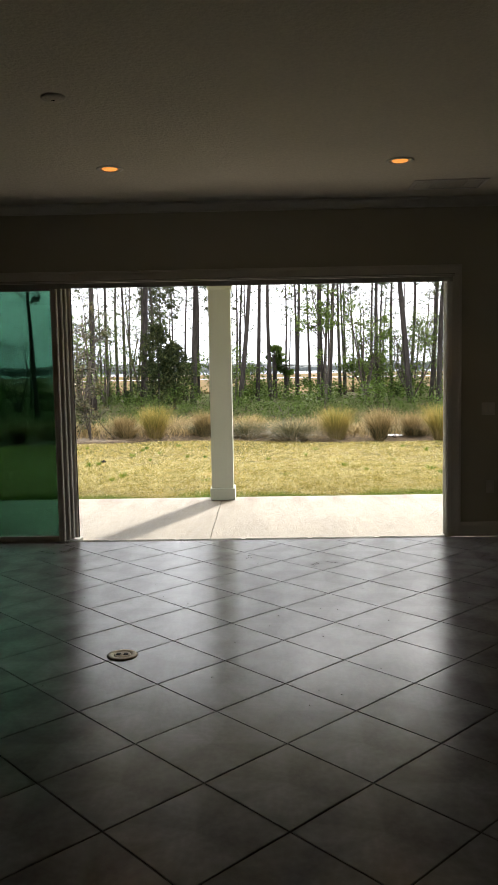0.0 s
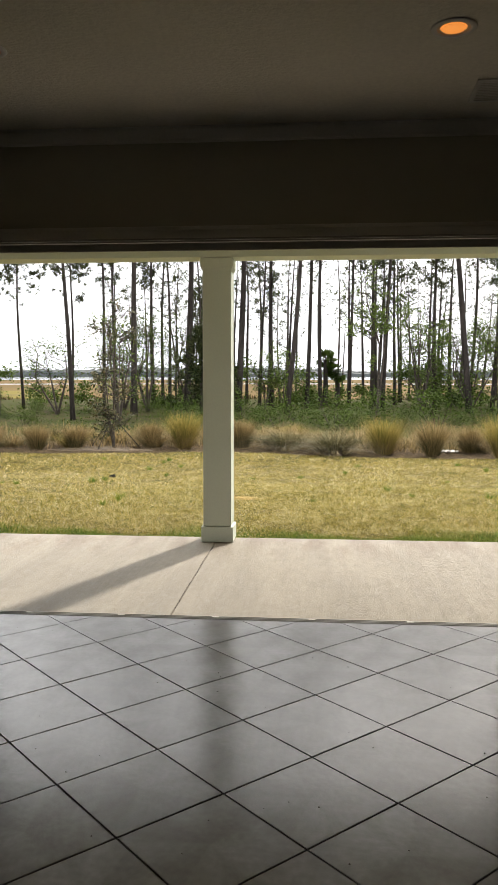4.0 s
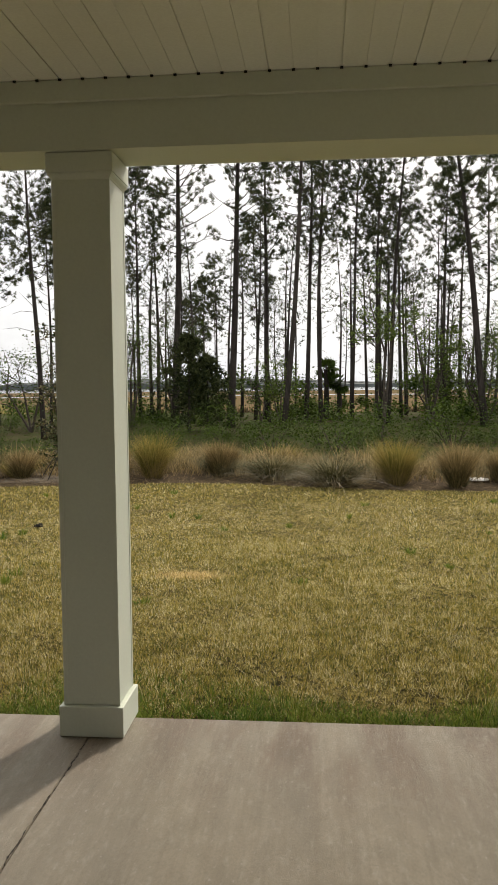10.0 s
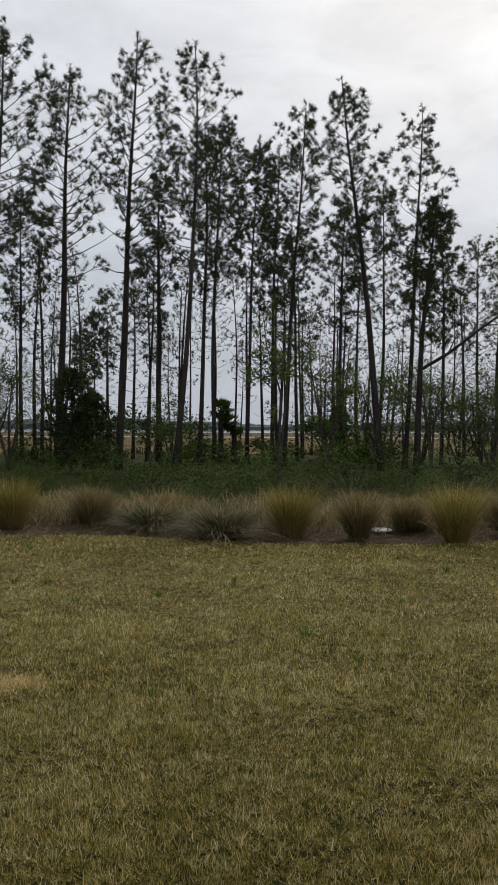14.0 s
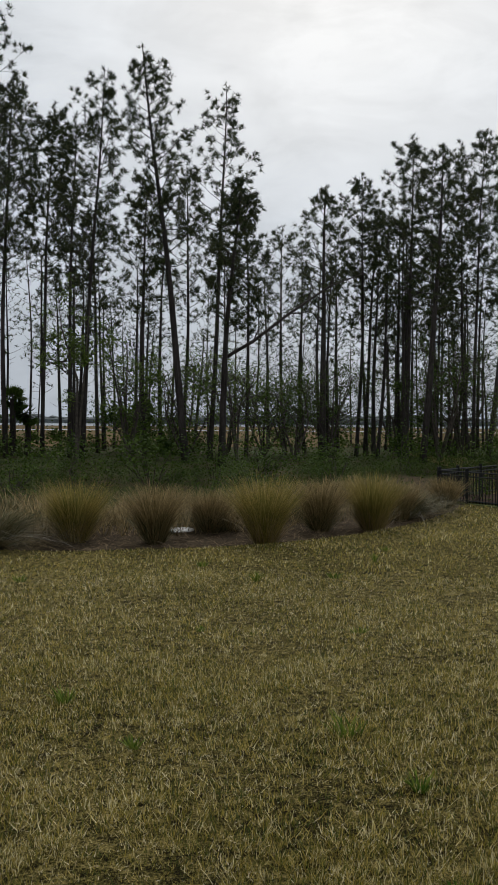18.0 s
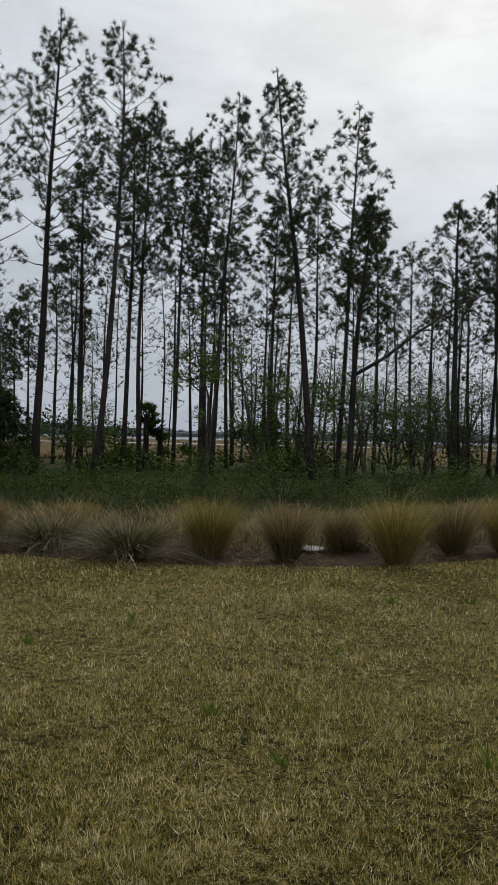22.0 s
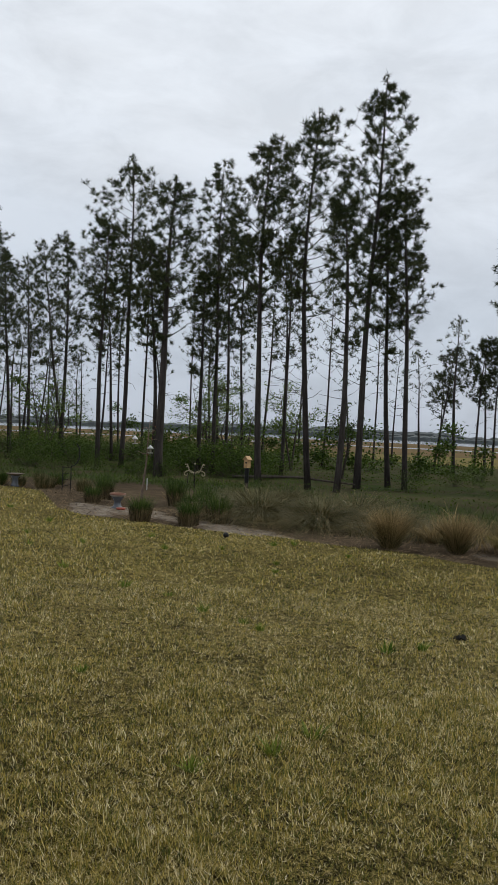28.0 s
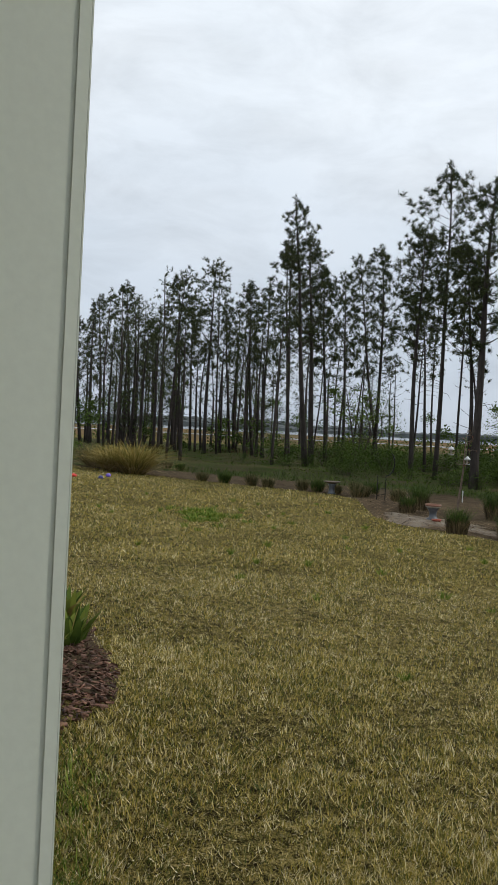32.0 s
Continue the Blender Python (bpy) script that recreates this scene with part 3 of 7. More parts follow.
for i, (yy, x0, x1) in enumerate(((-0.135, -4.2, -1.985), (-0.085, -4.15, -1.95), (-0.035, -4.1, -1.923), (0.015, -4.05, -1.895))):
    st, rise = 0.056, OZ + (0.022 if i else -0.037)
    pan = bmesh.new()
    add_box(pan, x0 + dx, yy, 0.012, x0 + st + dx, yy + 0.036, rise, 0.003)
    add_box(pan, x1 - st + dx, yy, 0.012, x1 + dx, yy + 0.036, rise, 0.003)
    add_box(pan, x0 + st + dx, yy, 0.012, x1 - st + dx, yy + 0.036, 0.058, 0.002)
    add_box(pan, x0 + st + dx, yy, rise - 0.0405, x1 - st + dx, yy + 0.036, rise, 0.002)
    panel = part("door_panel", pan, M_FRAME, door)
    # stile lines brightened by the lit copy of the frame paint
    part("stile_bead", add_box(box(x1 - 0.012 + dx, yy - 0.005, 0.012, x1 - 0.002 + dx, yy - 0.0005, rise - 0.002), x1 - st + dx, yy - 0.004, 0.012, x1 - st + 0.006 + dx, yy - 0.0005, rise - 0.002), M_FRAME_LIT, panel)
    if i == 3:
        part("edge_seal", box(x1 + 0.0005 + dx, yy + 0.006, 0.012, x1 + 0.006 + dx, yy + 0.030, rise - 0.004), M_RUBBER, panel, "black rubber edge seal")
    if i < 3:
        pane = part("pane", box(x0 + st + dx, yy + 0.014, 0.058, x1 - st + dx, yy + 0.020, rise - 0.0405), M_GREEN, panel, "green-tinted glass pane")
        pane.visible_shadow = False

# ---- the porch ----
slab = bmesh.new()
for x0, x1 in ((-3.6, -0.661), (-0.658, 5.2)):
    add_box(slab, x0, 0.04, -0.25, x1, 2.83, SLAB, 0.006)
patio = tagged(link("patio_slab", slab, M_CONC), "stained beige concrete porch slab with a scored joint", "patio", kind="structure")
# thin uneven dark line along the joint, broken at intervals
crack = bmesh.new()
rng = np.random.default_rng(12)
last = None
for i in range(141):
    yy, wob, w = 0.045 + 2.46 * i / 140, rng.normal(0, 0.0028) + 0.004 * math.sin(i * 0.11), max(0.0, rng.normal(0.0010, 0.0016)) + 0.0004
    pair = [crack.verts.new((-0.6595 + wob + s * w, yy, SLAB + 0.0012)) for s in (-1, 1)]
    if last and i % 17 > 1:
        crack.faces.new((last[0], last[1], pair[1], pair[0]))
    last = pair
part("joint_line", crack, M_DARK, patio, "thin broken dark line along the scored joint")
moss = bmesh.new()
for i in range(40):
    x0 = OX0 + (OX1 - OX0) * i / 40
    add_box(moss, x0, 0.0405, SLAB + 0.0005, x0 + (OX1 - OX0) / 40 - 0.0005, 0.052 + 0.007 * rng.uniform(), SLAB + 0.003)
part("edge_moss", moss, mat("pale_moss", (0.24, 0.27, 0.15), 0.9, 0.3, 12, 80, 0.4), patio, "pale green moss along the door track")
part("threshold", box(OX0, 0.0, -0.25, OX1, 0.0395, -0.058), M_CONC, patio)
tagged(link("soffit", box(-3.6, 0.13, 2.9795, 5.2, 2.56, 3.03), M_SOFFIT), "backing above the porch ceiling boards", "ceiling", kind="structure")
boards = bmesh.new()
bw = 0.1035
for i in range(int(8.8 / bw)):
    x0 = -3.6 + i * bw
    add_box(boards, x0 + 0.0004, 0.13, 2.972, x0 + bw - (0.0010 if i % 3 else 0.006), 2.545, 2.979)
tagged(link("ceiling_porch", boards, M_SOFFIT), "cream vinyl soffit boards of the porch ceiling", "ceiling", kind="structure")
# solid dark blocks stand in for the shade inside the board-end notches
gaps = bmesh.new()
for i in range(int(8.8 / bw)):
    gaps_x = -3.6 + (i + 1) * bw
    add_box(gaps, gaps_x - 0.008, 2.524, 2.963, gaps_x + 0.005, 2.548, 2.9715)
tagged(link("trim_notch_shade", gaps, M_DARK), "row of small dark blocks as the shade in notches where the soffit boards meet the beam", "trim", kind="structure")
beam = tagged(empty("porch_beam", 0.8, 2.71, 2.672), "painted cream beam across the porch front", "beam", kind="structure")
part("beam_body", box(-4.4, -0.15, 0, 4.4, 0.15, 0.3), M_COLUMN, beam)
part("frieze_board", box(-4.4, -0.178, 0.205, 4.4, -0.1505, 0.2985, 0.003), M_COLUMN, beam)
# unseen slabs, added to block sky and sun from above
tagged(link("roof", box(-5.6, 0.13, 3.06, 5.4, 2.86, 3.2), M_DARK), "unseen slab added above the soffit to shade the porch", "roof", kind="structure")
tagged(link("roof_room_unseen", box(-5.8, -10.9, 3.2, 4.0, 0.129, 3.35), M_DARK), "unseen flat slab added over the room to keep light out", "roof", kind="structure")

# the house stands a little askew to the garden
HOUSE = Matrix.Translation((1.6, -0.02, 0)) @ Matrix.Rotation(radians(1.6), 4, "Z") @ Matrix.Translation((-1.6, 0, 0))
for ob in list(scene.collection.objects):
    if ob.parent is None and ob.type in ("MESH", "EMPTY"):
        ob.matrix_basis = HOUSE @ ob.matrix_basis


def porch_column(x, y):
    c = tagged(empty("porch_column", x, y, SLAB), "square cream-painted porch column with plinth and cap", "column", group="porch columns")
    w = 0.133
    part("shaft", box(-w, -w, 0.152, w, w, 2.625, 0.006), M_COLUMN, c)
    for sx, sy in ((-1, -1), (1, -1), (1, 1), (-1, 1)):
        trim = bmesh.new()
        add_box(trim, min(sx * (w - 0.016), sx * (w + 0.0025)), min(sy * (w + 0.0005), sy * (w + 0.0025)), 0.152, max(sx * (w - 0.016), sx * (w + 0.0025)), max(sy * (w + 0.0005), sy * (w + 0.0025)), 2.604)
        add_box(trim, min(sx * (w + 0.0005), sx * (w + 0.0025)), min(sy * (w - 0.016), sy * w), 0.152, max(sx * (w + 0.0005), sx * (w + 0.0025)), max(sy * (w - 0.016), sy * w), 2.604)
        part("corner_trim", trim, M_COLUMN, c)
    part("plinth", box(-w - 0.022, -w - 0.022, 0.003, w + 0.022, w + 0.022, 0.15, 0.004), M_COLUMN, c)
    cap = box(-w - 0.022, -w - 0.022, 2.636, w + 0.022, w + 0.022, 2.724, 0.003)
    part("cap", cap, M_COLUMN, c)
    bed = bmesh.new()
    rows = ((w + 0.002, 2.606), (w + 0.006, 2.614), (w + 0.016, 2.626), (w + 0.018, 2.635))
    rings = [[bed.verts.new((sx * r, sy * r, z)) for sx, sy in ((-1, -1), (1, -1), (1, 1), (-1, 1))] for r, z in rows]
    for a, b in zip(rings, rings[1:]):
        for k in range(4):
            bed.faces.new((a[k], a[(k + 1) % 4], b[(k + 1) % 4], b[k]))
    bed.faces.new(list(reversed(rings[0])))
    bed.faces.new(rings[-1])
    part("cap_moulding", bed, M_COLUMN, c)
    return c


column = porch_column(-0.718, 2.650)
column.matrix_basis = pose(-0.718, 2.650, SLAB, 0, 0, 1.6)
copy_thing(column, pose(4.6, 2.80, SLAB, 0, 0, 1.6))

# ---- ground ----
def strip(name, x0, x1, nx, low, high, ny, zoff, material, label, category):
    verts, faces = [], []
    for i in range(nx + 1):
        x = x0 + (x1 - x0) * i / nx
        a, b = low(x), high(x)
        for j in range(ny + 1):
            y = a + (b - a) * j / ny
            verts.append((x, y, lawn_z(x, y) + zoff))
    for i in range(nx):
        for j in range(ny):
            p = i * (ny + 1) + j
            faces.append((p, p + ny + 1, p + ny + 2, p + 1))
    return tagged(sheet_mesh(name, verts, faces, material, smooth=True), label, category, kind="structure")


strip("ground", -90, 90, 90, lambda x: -60, lambda x: 64, 62, -0.06, M_WOODS, "leaf-strewn woodland ground with low green cover", "ground")
strip("lawn", -45, 24, 138, lambda x: -13.0, bed_edge, 60, 0.0, M_LAWN, "patchy straw-coloured and green lawn", "lawn")
strip("planting_bed", -34, 14, 96, lambda x: bed_edge(x) - 0.1, lambda x: bed_edge(x) + 6.0, 12, -0.025, M_BED, "planting bed of dark pine-straw mulch", "planting bed")
far = bmesh.new()
bmesh.ops.create_grid(far, x_segments=60, y_segments=60, size=1.0)
for v in far.verts:
    v.co = Vector((v.co.x * 2400, v.co.y * 2400, -0.95))
tagged(link("ground_marsh", far, M_MARSH), "wide tan salt marsh reaching to the horizon", "marsh", kind="structure")


# ---- plants: quick mesh makers ----
def raw_mesh(name, verts, loops, totals, material, parent=None, smooth=False):
    """A mesh from flat arrays: corner indices and corners per face."""
    me = bpy.data.meshes.new(name)
    me.vertices.add(len(verts))
    me.vertices.foreach_set("co", np.asarray(verts, dtype=np.float32).ravel())
    me.loops.add(len(loops))
    me.loops.foreach_set("vertex_index", np.asarray(loops, dtype=np.int32))
    me.polygons.add(len(totals))
    starts = np.concatenate(([0], np.cumsum(totals)[:-1]))
    me.polygons.foreach_set("loop_start", starts.astype(np.int32))
    me.polygons.foreach_set("loop_total", np.asarray(totals, dtype=np.int32))
    me.update(calc_edges=True)
    me.validate()
    me.materials.append(material)
    if smooth:
        me.polygons.foreach_set("use_smooth", [True] * len(me.polygons))
    ob = new(name, me)
    ob.parent = parent
    return ob


def unit(v):
    return v / np.maximum(1e-9, np.linalg.norm(v, axis=-1, keepdims=True))


def needle_arrays(centres, ways, each, length, width, rng):
    """Bursts of needles: thin triangles that spray from each centre, mostly along its way."""
    n = len(centres)
    c = np.repeat(centres, each, axis=0)
    d = unit(np.repeat(ways, each, axis=0) * 0.75 + unit(rng.normal(size=(n * each, 3))) * 1.0)
    l = length * rng.uniform(0.65, 1.15, (n * each, 1))
    side = unit(np.cross(d, rng.normal(size=(n * each, 3)))) * width
    a = c + rng.normal(size=c.shape) * length * 0.12
    verts = np.stack((a - side * 0.5, a + side * 0.5, a + d * l), axis=1).reshape(-1, 3)
    return verts, np.arange(len(verts)), np.full(n * each, 3)


def leaf_arrays(centres, size, rng, flat=0.3, aspect=0.5):
    """Separate leaves: four-cornered, folded a little, in all directions."""
    n = len(centres)
    d = unit(rng.normal(size=(n, 3)) * (1, 1, 0.6))
    side = unit(np.cross(d, rng.normal(size=(n, 3)) * (flat, flat, 1)))
    up = np.cross(d, side)
    l = size * rng.uniform(0.6, 1.2, (n, 1))
    verts = np.stack((centres, centres + d * l * 0.5 + side * l * aspect * 0.5 + up * l * 0.06, centres + d * l, centres + d * l * 0.5 - side * l * aspect * 0.5 + up * l * 0.06), axis=1).reshape(-1, 3)
    return verts, np.arange(n * 4), np.full(n, 4)


def blade_arrays(roots, out, height, lean, droop, width, rng, short=False):
    """Grass blades of two bends: roots (n, 3), outward ways (n, 2), per-blade height, lean and droop."""
    n = len(roots)
    o = np.concatenate((unit(out), np.zeros((n, 1))), axis=1)
    side = np.stack((-o[:, 1], o[:, 0], np.zeros(n)), axis=1)
    side = unit(side + rng.normal(size=(n, 3)) * (0.5, 0.5, 0.1)) * np.reshape(width, (-1, 1))
    rows = []
    for s, w in ((0.0, 1.0), (0.55, 0.85), (1.0, 0.0)) if short else ((0.0, 1.0), (0.45, 0.85), (0.8, 0.5), (1.0, 0.0)):
        p = roots + o * (height * (lean * s + droop * s * s))[:, None]
        p[:, 2] += height * (s - 0.55 * droop * s * s * s)
        rows.append((p, w))
    parts_ = []
    for p, w in rows[:-1]:
        parts_ += [p - side * w * 0.5, p + side * w * 0.5]
    parts_.append(rows[-1][0])
    verts = np.stack(parts_, axis=1).reshape(-1, 3)
    if short:
        loops = ((np.arange(n) * 5)[:, None] + np.array([[0, 1, 3, 2, 2, 3, 4]])).ravel()
        return verts, loops, np.tile([4, 3], n)
    base = (np.arange(n) * 7)[:, None]
    loops = (base + np.array([[0, 1, 3, 2, 2, 3, 5, 4, 4, 5, 6]])).ravel()
    return verts, loops, np.tile([4, 4, 3], n)


def merged(arrays):
    verts, loops, totals, off = [], [], [], 0
    for v, l, t in arrays:
        verts.append(v)
        loops.append(l + off)
        totals.append(t)
        off += len(v)
    return np.concatenate(verts), np.concatenate(loops), np.concatenate(totals)


def clump_arrays(rng, n, height, base, lean, droop, width, spread=0.35):
    a = rng.uniform(0, math.tau, n)
    r = base * np.sqrt(rng.uniform(0, 1, n))
    roots = np.stack((r * np.cos(a), r * np.sin(a), np.zeros(n)), axis=1)
    turn = a + rng.normal(0, 0.5, n)
    out = np.stack((np.cos(turn), np.sin(turn)), axis=1)
    k = (0.25 + 0.75 * r / base)
    return blade_arrays(roots, out, height * rng.uniform(1 - spread, 1.1, n), lean * k * rng.uniform(0.4, 1.5, n), droop * k * rng.uniform(0.3, 1.4, n), width * rng.uniform(0.6, 1.2, n), rng)


# ---- pines ----
def rod_arrays(a, b, ra, rb):
    """Straight three-sided tapering rods from a to b, all at once."""
    a, b = np.asarray(a, float), np.asarray(b, float)
    d = unit(b - a)
    u = unit(np.cross(d, np.array((0.31, 0.95, 0.05))))
    w = np.cross(d, u)
    n = len(a)
    ends = []
    for p, r in ((a, np.asarray(ra)), (b, np.asarray(rb))):
        for k in range(3):
            ends.append(p + (u * math.cos(math.tau * k / 3) + w * math.sin(math.tau * k / 3)) * r[:, None])
    verts = np.stack(ends, axis=1).reshape(-1, 3)
    loops = ((np.arange(n) * 6)[:, None] + np.array([[0, 1, 4, 3, 1, 2, 5, 4, 2, 0, 3, 5]])).ravel()
    return verts, loops, np.full(n * 3, 4)


def pine(bx, by, tx, ty, tz, r, seed, crown=0.5, light=False, half=0.0):
    """A forest pine: bare trunk, dead snags, then limbs that sweep out and turn up to round needle tufts."""
    rng = np.random.default_rng(seed)
    z0 = lawn_z(bx, by) - 0.12
    h = tz - z0
    tree = empty("pine_tree", bx, by, z0)
    tip = np.array((tx - bx, ty - by, h))
    bow = np.array((*rng.normal(0, 0.012 * h, 2), 0.0))

    def axis(s):
        return tip * s + bow * math.sin(math.pi * s) + (np.array((math.sin(s * 9 + seed), math.cos(s * 8 + seed), 0.0)) * 0.004 * h * s)

    steps = 12
    bm = bmesh.new()
    pts = [axis(i / steps) for i in range(steps + 1)]
    rad = [r * 0.88 * (1.18 if i == 0 else 1.0) * (1 - 0.88 * (i / steps) ** 1.25) for i in range(steps + 1)]
    add_tube(bm, pts, rad, 6 if light else 8)
    part("trunk", bm, M_BARK, tree, smooth=True)
    rods = []
    centres, ways = [], []
    wide = half or min(2.5, h * rng.uniform(0.100, 0.145)) * (1.3 if h < 10 else 1.0)
    lean_side = rng.uniform(0, math.tau)
    thick = rng.uniform(0.75, 1.45)
    count = int(16 + 0.9 * h) if light else int(26 + 1.35 * h)
    count = int(count * min(1.0, 0.4 + h / 22))
    ang = rng.uniform(0, 6)
    for i in range(count):
        c = (i + rng.uniform(0, 0.8)) / count
        s = 1 - crown + crown * c ** 0.95 * 0.91
        ang += 2.4 + rng.normal(0, 0.5)
        shape = min(1.0, 0.62 + 1.5 * c) * (1.0 - (max(0.0, c - 0.25) / 0.75) ** 1.9 * 0.72)
        reach = wide * shape * rng.uniform(0.6, 1.2) * (1 + 0.22 * math.cos(ang - lean_side))
        reach = max(0.28, reach)
        o = np.array((math.cos(ang), math.sin(ang), 0.0))
        side = np.array((-o[1], o[0], 0.0)) * rng.normal(0, 0.16)
        rise = rng.uniform(0.0, 0.45) + 0.45 * c
        sweep = rng.uniform(0.1, 0.42)
        line = [axis(s) + (o + side * f) * reach * f * (1 - 0.12 * f) + np.array((0, 0, reach * (rise * f + sweep * f * f))) for f in (0.0, 0.34, 0.68, 1.0)]
        rr = max(0.011, r * 0.19 * (1 - 0.55 * c))
        for k in range(3):
            rods.append((line[k], line[k + 1], rr * (1 - 0.28 * k), rr * (0.72 - 0.24 * k)))
        dead = c < 0.16 and rng.uniform() < 0.55
        twigs = int(((3 if light else 5) + int(reach > 1.1) + int(reach > 1.7 and not light) * 2) * thick)
        if dead:
            twigs = 1
        for k in range(twigs + 1):
            if k == twigs:
                e, d = line[3], unit(line[3] - line[2] + np.array((0, 0, 0.25 * reach)))
            else:
                f = 0.45 + 2.5 * rng.uniform() ** 0.8
                q = line[int(f)] + (line[int(f) + 1] - line[int(f)]) * (f - int(f))
                d = unit(o * 0.75 + np.append(rng.normal(0, 0.75, 2), rng.uniform(0.25, 1.0)))
                e = q + d * (0.16 + 0.24 * reach * rng.uniform(0.5, 1.1))
                if not light:
                    rods.append((q, e, rr * 0.36, rr * 0.2))
            if dead and k:
                continue
            many = 1 if light else 1 + int(rng.uniform() < 0.8) + int(rng.uniform() < 0.3)
            for j in range(many):
                if j:
                    d2 = unit(d + rng.normal(0, 0.6, 3))
                    e2 = e - d * 0.16 * j + d2 * 0.17
                    centres.append(e2)
                    ways.append(d2 + np.array((0, 0, 0.4)))
                else:
                    centres.append(e)
                    ways.append(d + np.array((0, 0, 0.35)))
    for j in range(16):
        centres.append(axis(1.0 - 0.0065 * j) + np.append(rng.normal(0, 0.05 + 0.03 * j, 2), 0.0))
        ways.append(np.array((rng.normal(0, 0.4), rng.normal(0, 0.4), 1.0)))
    for j in range(2 if light else 6):
        s = rng.uniform(0.22, max(0.26, 1.04 - crown))
        a = rng.uniform(0, 6.28)
        o = np.array((math.cos(a), math.sin(a), rng.uniform(-0.25, 0.5)))
        m = axis(s) + o * rng.uniform(0.25, 0.9)
        rods.append((axis(s), m, 0.015, 0.010))
        rods.append((m, m + unit(o + rng.normal(0, 0.4, 3)) * rng.uniform(0.1, 0.6), 0.012, 0.005))
    a, b, ra, rb = zip(*rods)
    raw_mesh("branchwork", *rod_arrays(a, b, ra, rb), M_BARK, tree)["kind"] = "stuff"
    v, l, t = needle_arrays(np.array(centres), unit(np.array(ways)), 7 if light else 19, 0.25 if light else 0.24, 0.046 if light else 0.028, rng)
    raw_mesh("crown", v, l, t, M_NEEDLE, tree)
    return tagged(tree, "tall slender pine with a bare dark trunk and sparse tufted crown", "tree", group="pines behind the garden")


def broadleaf(name, x, y, z, h, spread, leaves, size, leaf_mat, bark, label, seed, stems=3, low=0.25, group="", thick=1.0):
    """A small many-stemmed tree with separate leaves along its twigs."""
    rng = np.random.default_rng(seed)
    tree = empty(name, x, y, z)
    wood = bmesh.new()
    ends = []
    for i in range(stems):
        a = math.tau * i / stems + rng.uniform(0, 0.8)
        top = np.array((math.cos(a) * spread * 0.35 * rng.uniform(0.2, 1.2), math.sin(a) * spread * 0.35 * rng.uniform(0.2, 1.2), h * rng.uniform(0.75, 1.0)))
        mid = top * 0.5 + np.append(rng.normal(0, spread * 0.08, 2), 0)
        add_tube(wood, ((0.02 * i, 0, 0), mid * 0.5, mid, top * 0.8, top), [h * k * thick for k in (0.016, 0.013, 0.010, 0.005, 0.002)], 5)
        for j in range(9):
            s = rng.uniform(low, 0.97)
            q = (top if s > 0.5 else mid) * (s if s > 0.5 else s * 2)
            b = rng.uniform(0, math.tau)
            d = np.array((math.cos(b), math.sin(b), rng.uniform(0.1, 0.8)))
            e = q + d * spread * rng.uniform(0.25, 0.55) * (1.15 - 0.6 * s)
            m = (q + e) / 2 + np.array((0, 0, 0.05 * h * rng.uniform(-0.4, 0.6)))
            add_tube(wood, (q, m, e), [h * k for k in (0.005, 0.003, 0.0012)], 3)
            ends += [m, e, (m + e) / 2]
            for k in range(3):
                e2 = m + (e - m) * rng.uniform(0, 1) + rng.normal(0, 0.09 * spread, 3)
                add_tube(wood, (m, e2), (0.002 * h, 0.0008 * h), 3)
                ends.append(e2)
    part("branchwork", wood, bark, tree)["kind"] = "stuff"
    ends = np.array(ends)
    leaves, size = int(leaves * 1.6), size * 0.88
    pick = ends[rng.integers(0, len(ends), leaves)] + rng.normal(0, spread * 0.042, (leaves, 3))
    pick[:, 2] = np.maximum(pick[:, 2], 0.12)
    v, l, t = leaf_arrays(pick, size, rng)
    raw_mesh("leaves", v, l, t, leaf_mat, tree)
    return tagged(tree, label, "tree", group)


def shrub(x, y, z, h, w, leaves, size, leaf_mat, label, seed, name="shrub", group="undergrowth shrubs"):
    """A low shrub: a few stems under a ragged mass of separate leaves."""
    rng = np.random.default_rng(seed)
    bush = empty(name, x, y, z)
    stems = bmesh.new()
    lobes = []
    for i in range(9):
        a, rr = rng.uniform(0, math.tau), w * 0.36 * math.sqrt(rng.uniform(0, 1))
        p = np.array((rr * math.cos(a), rr * math.sin(a), h * (0.74 if i == 0 else rng.uniform(0.16, 0.72))))
        add_tube(stems, ((p[0] * 0.2, p[1] * 0.2, 0), p * 0.6, p), (0.012, 0.009, 0.004), 3)
        lobes.append((p, w * rng.uniform(0.2, 0.33)))
    part("branchwork", stems, M_TWIG, bush)["kind"] = "stuff"
    which = rng.integers(0, 9, leaves)
    c = np.array([l[0] for l in lobes])[which]
    s = np.array([l[1] for l in lobes])[which]
    pts = c + unit(rng.normal(size=(leaves, 3))) * (s * rng.uniform(0.72, 1.12, leaves))[:, None] * (1, 1, 0.8)
    pts[:, 2] = np.clip(pts[:, 2], 0.04, None)
    v, l, t = leaf_arrays(pts, size, rng)
    raw_mesh("leaves", v, l, t, leaf_mat, bush)
    return tagged(bush, label, "shrub", group)


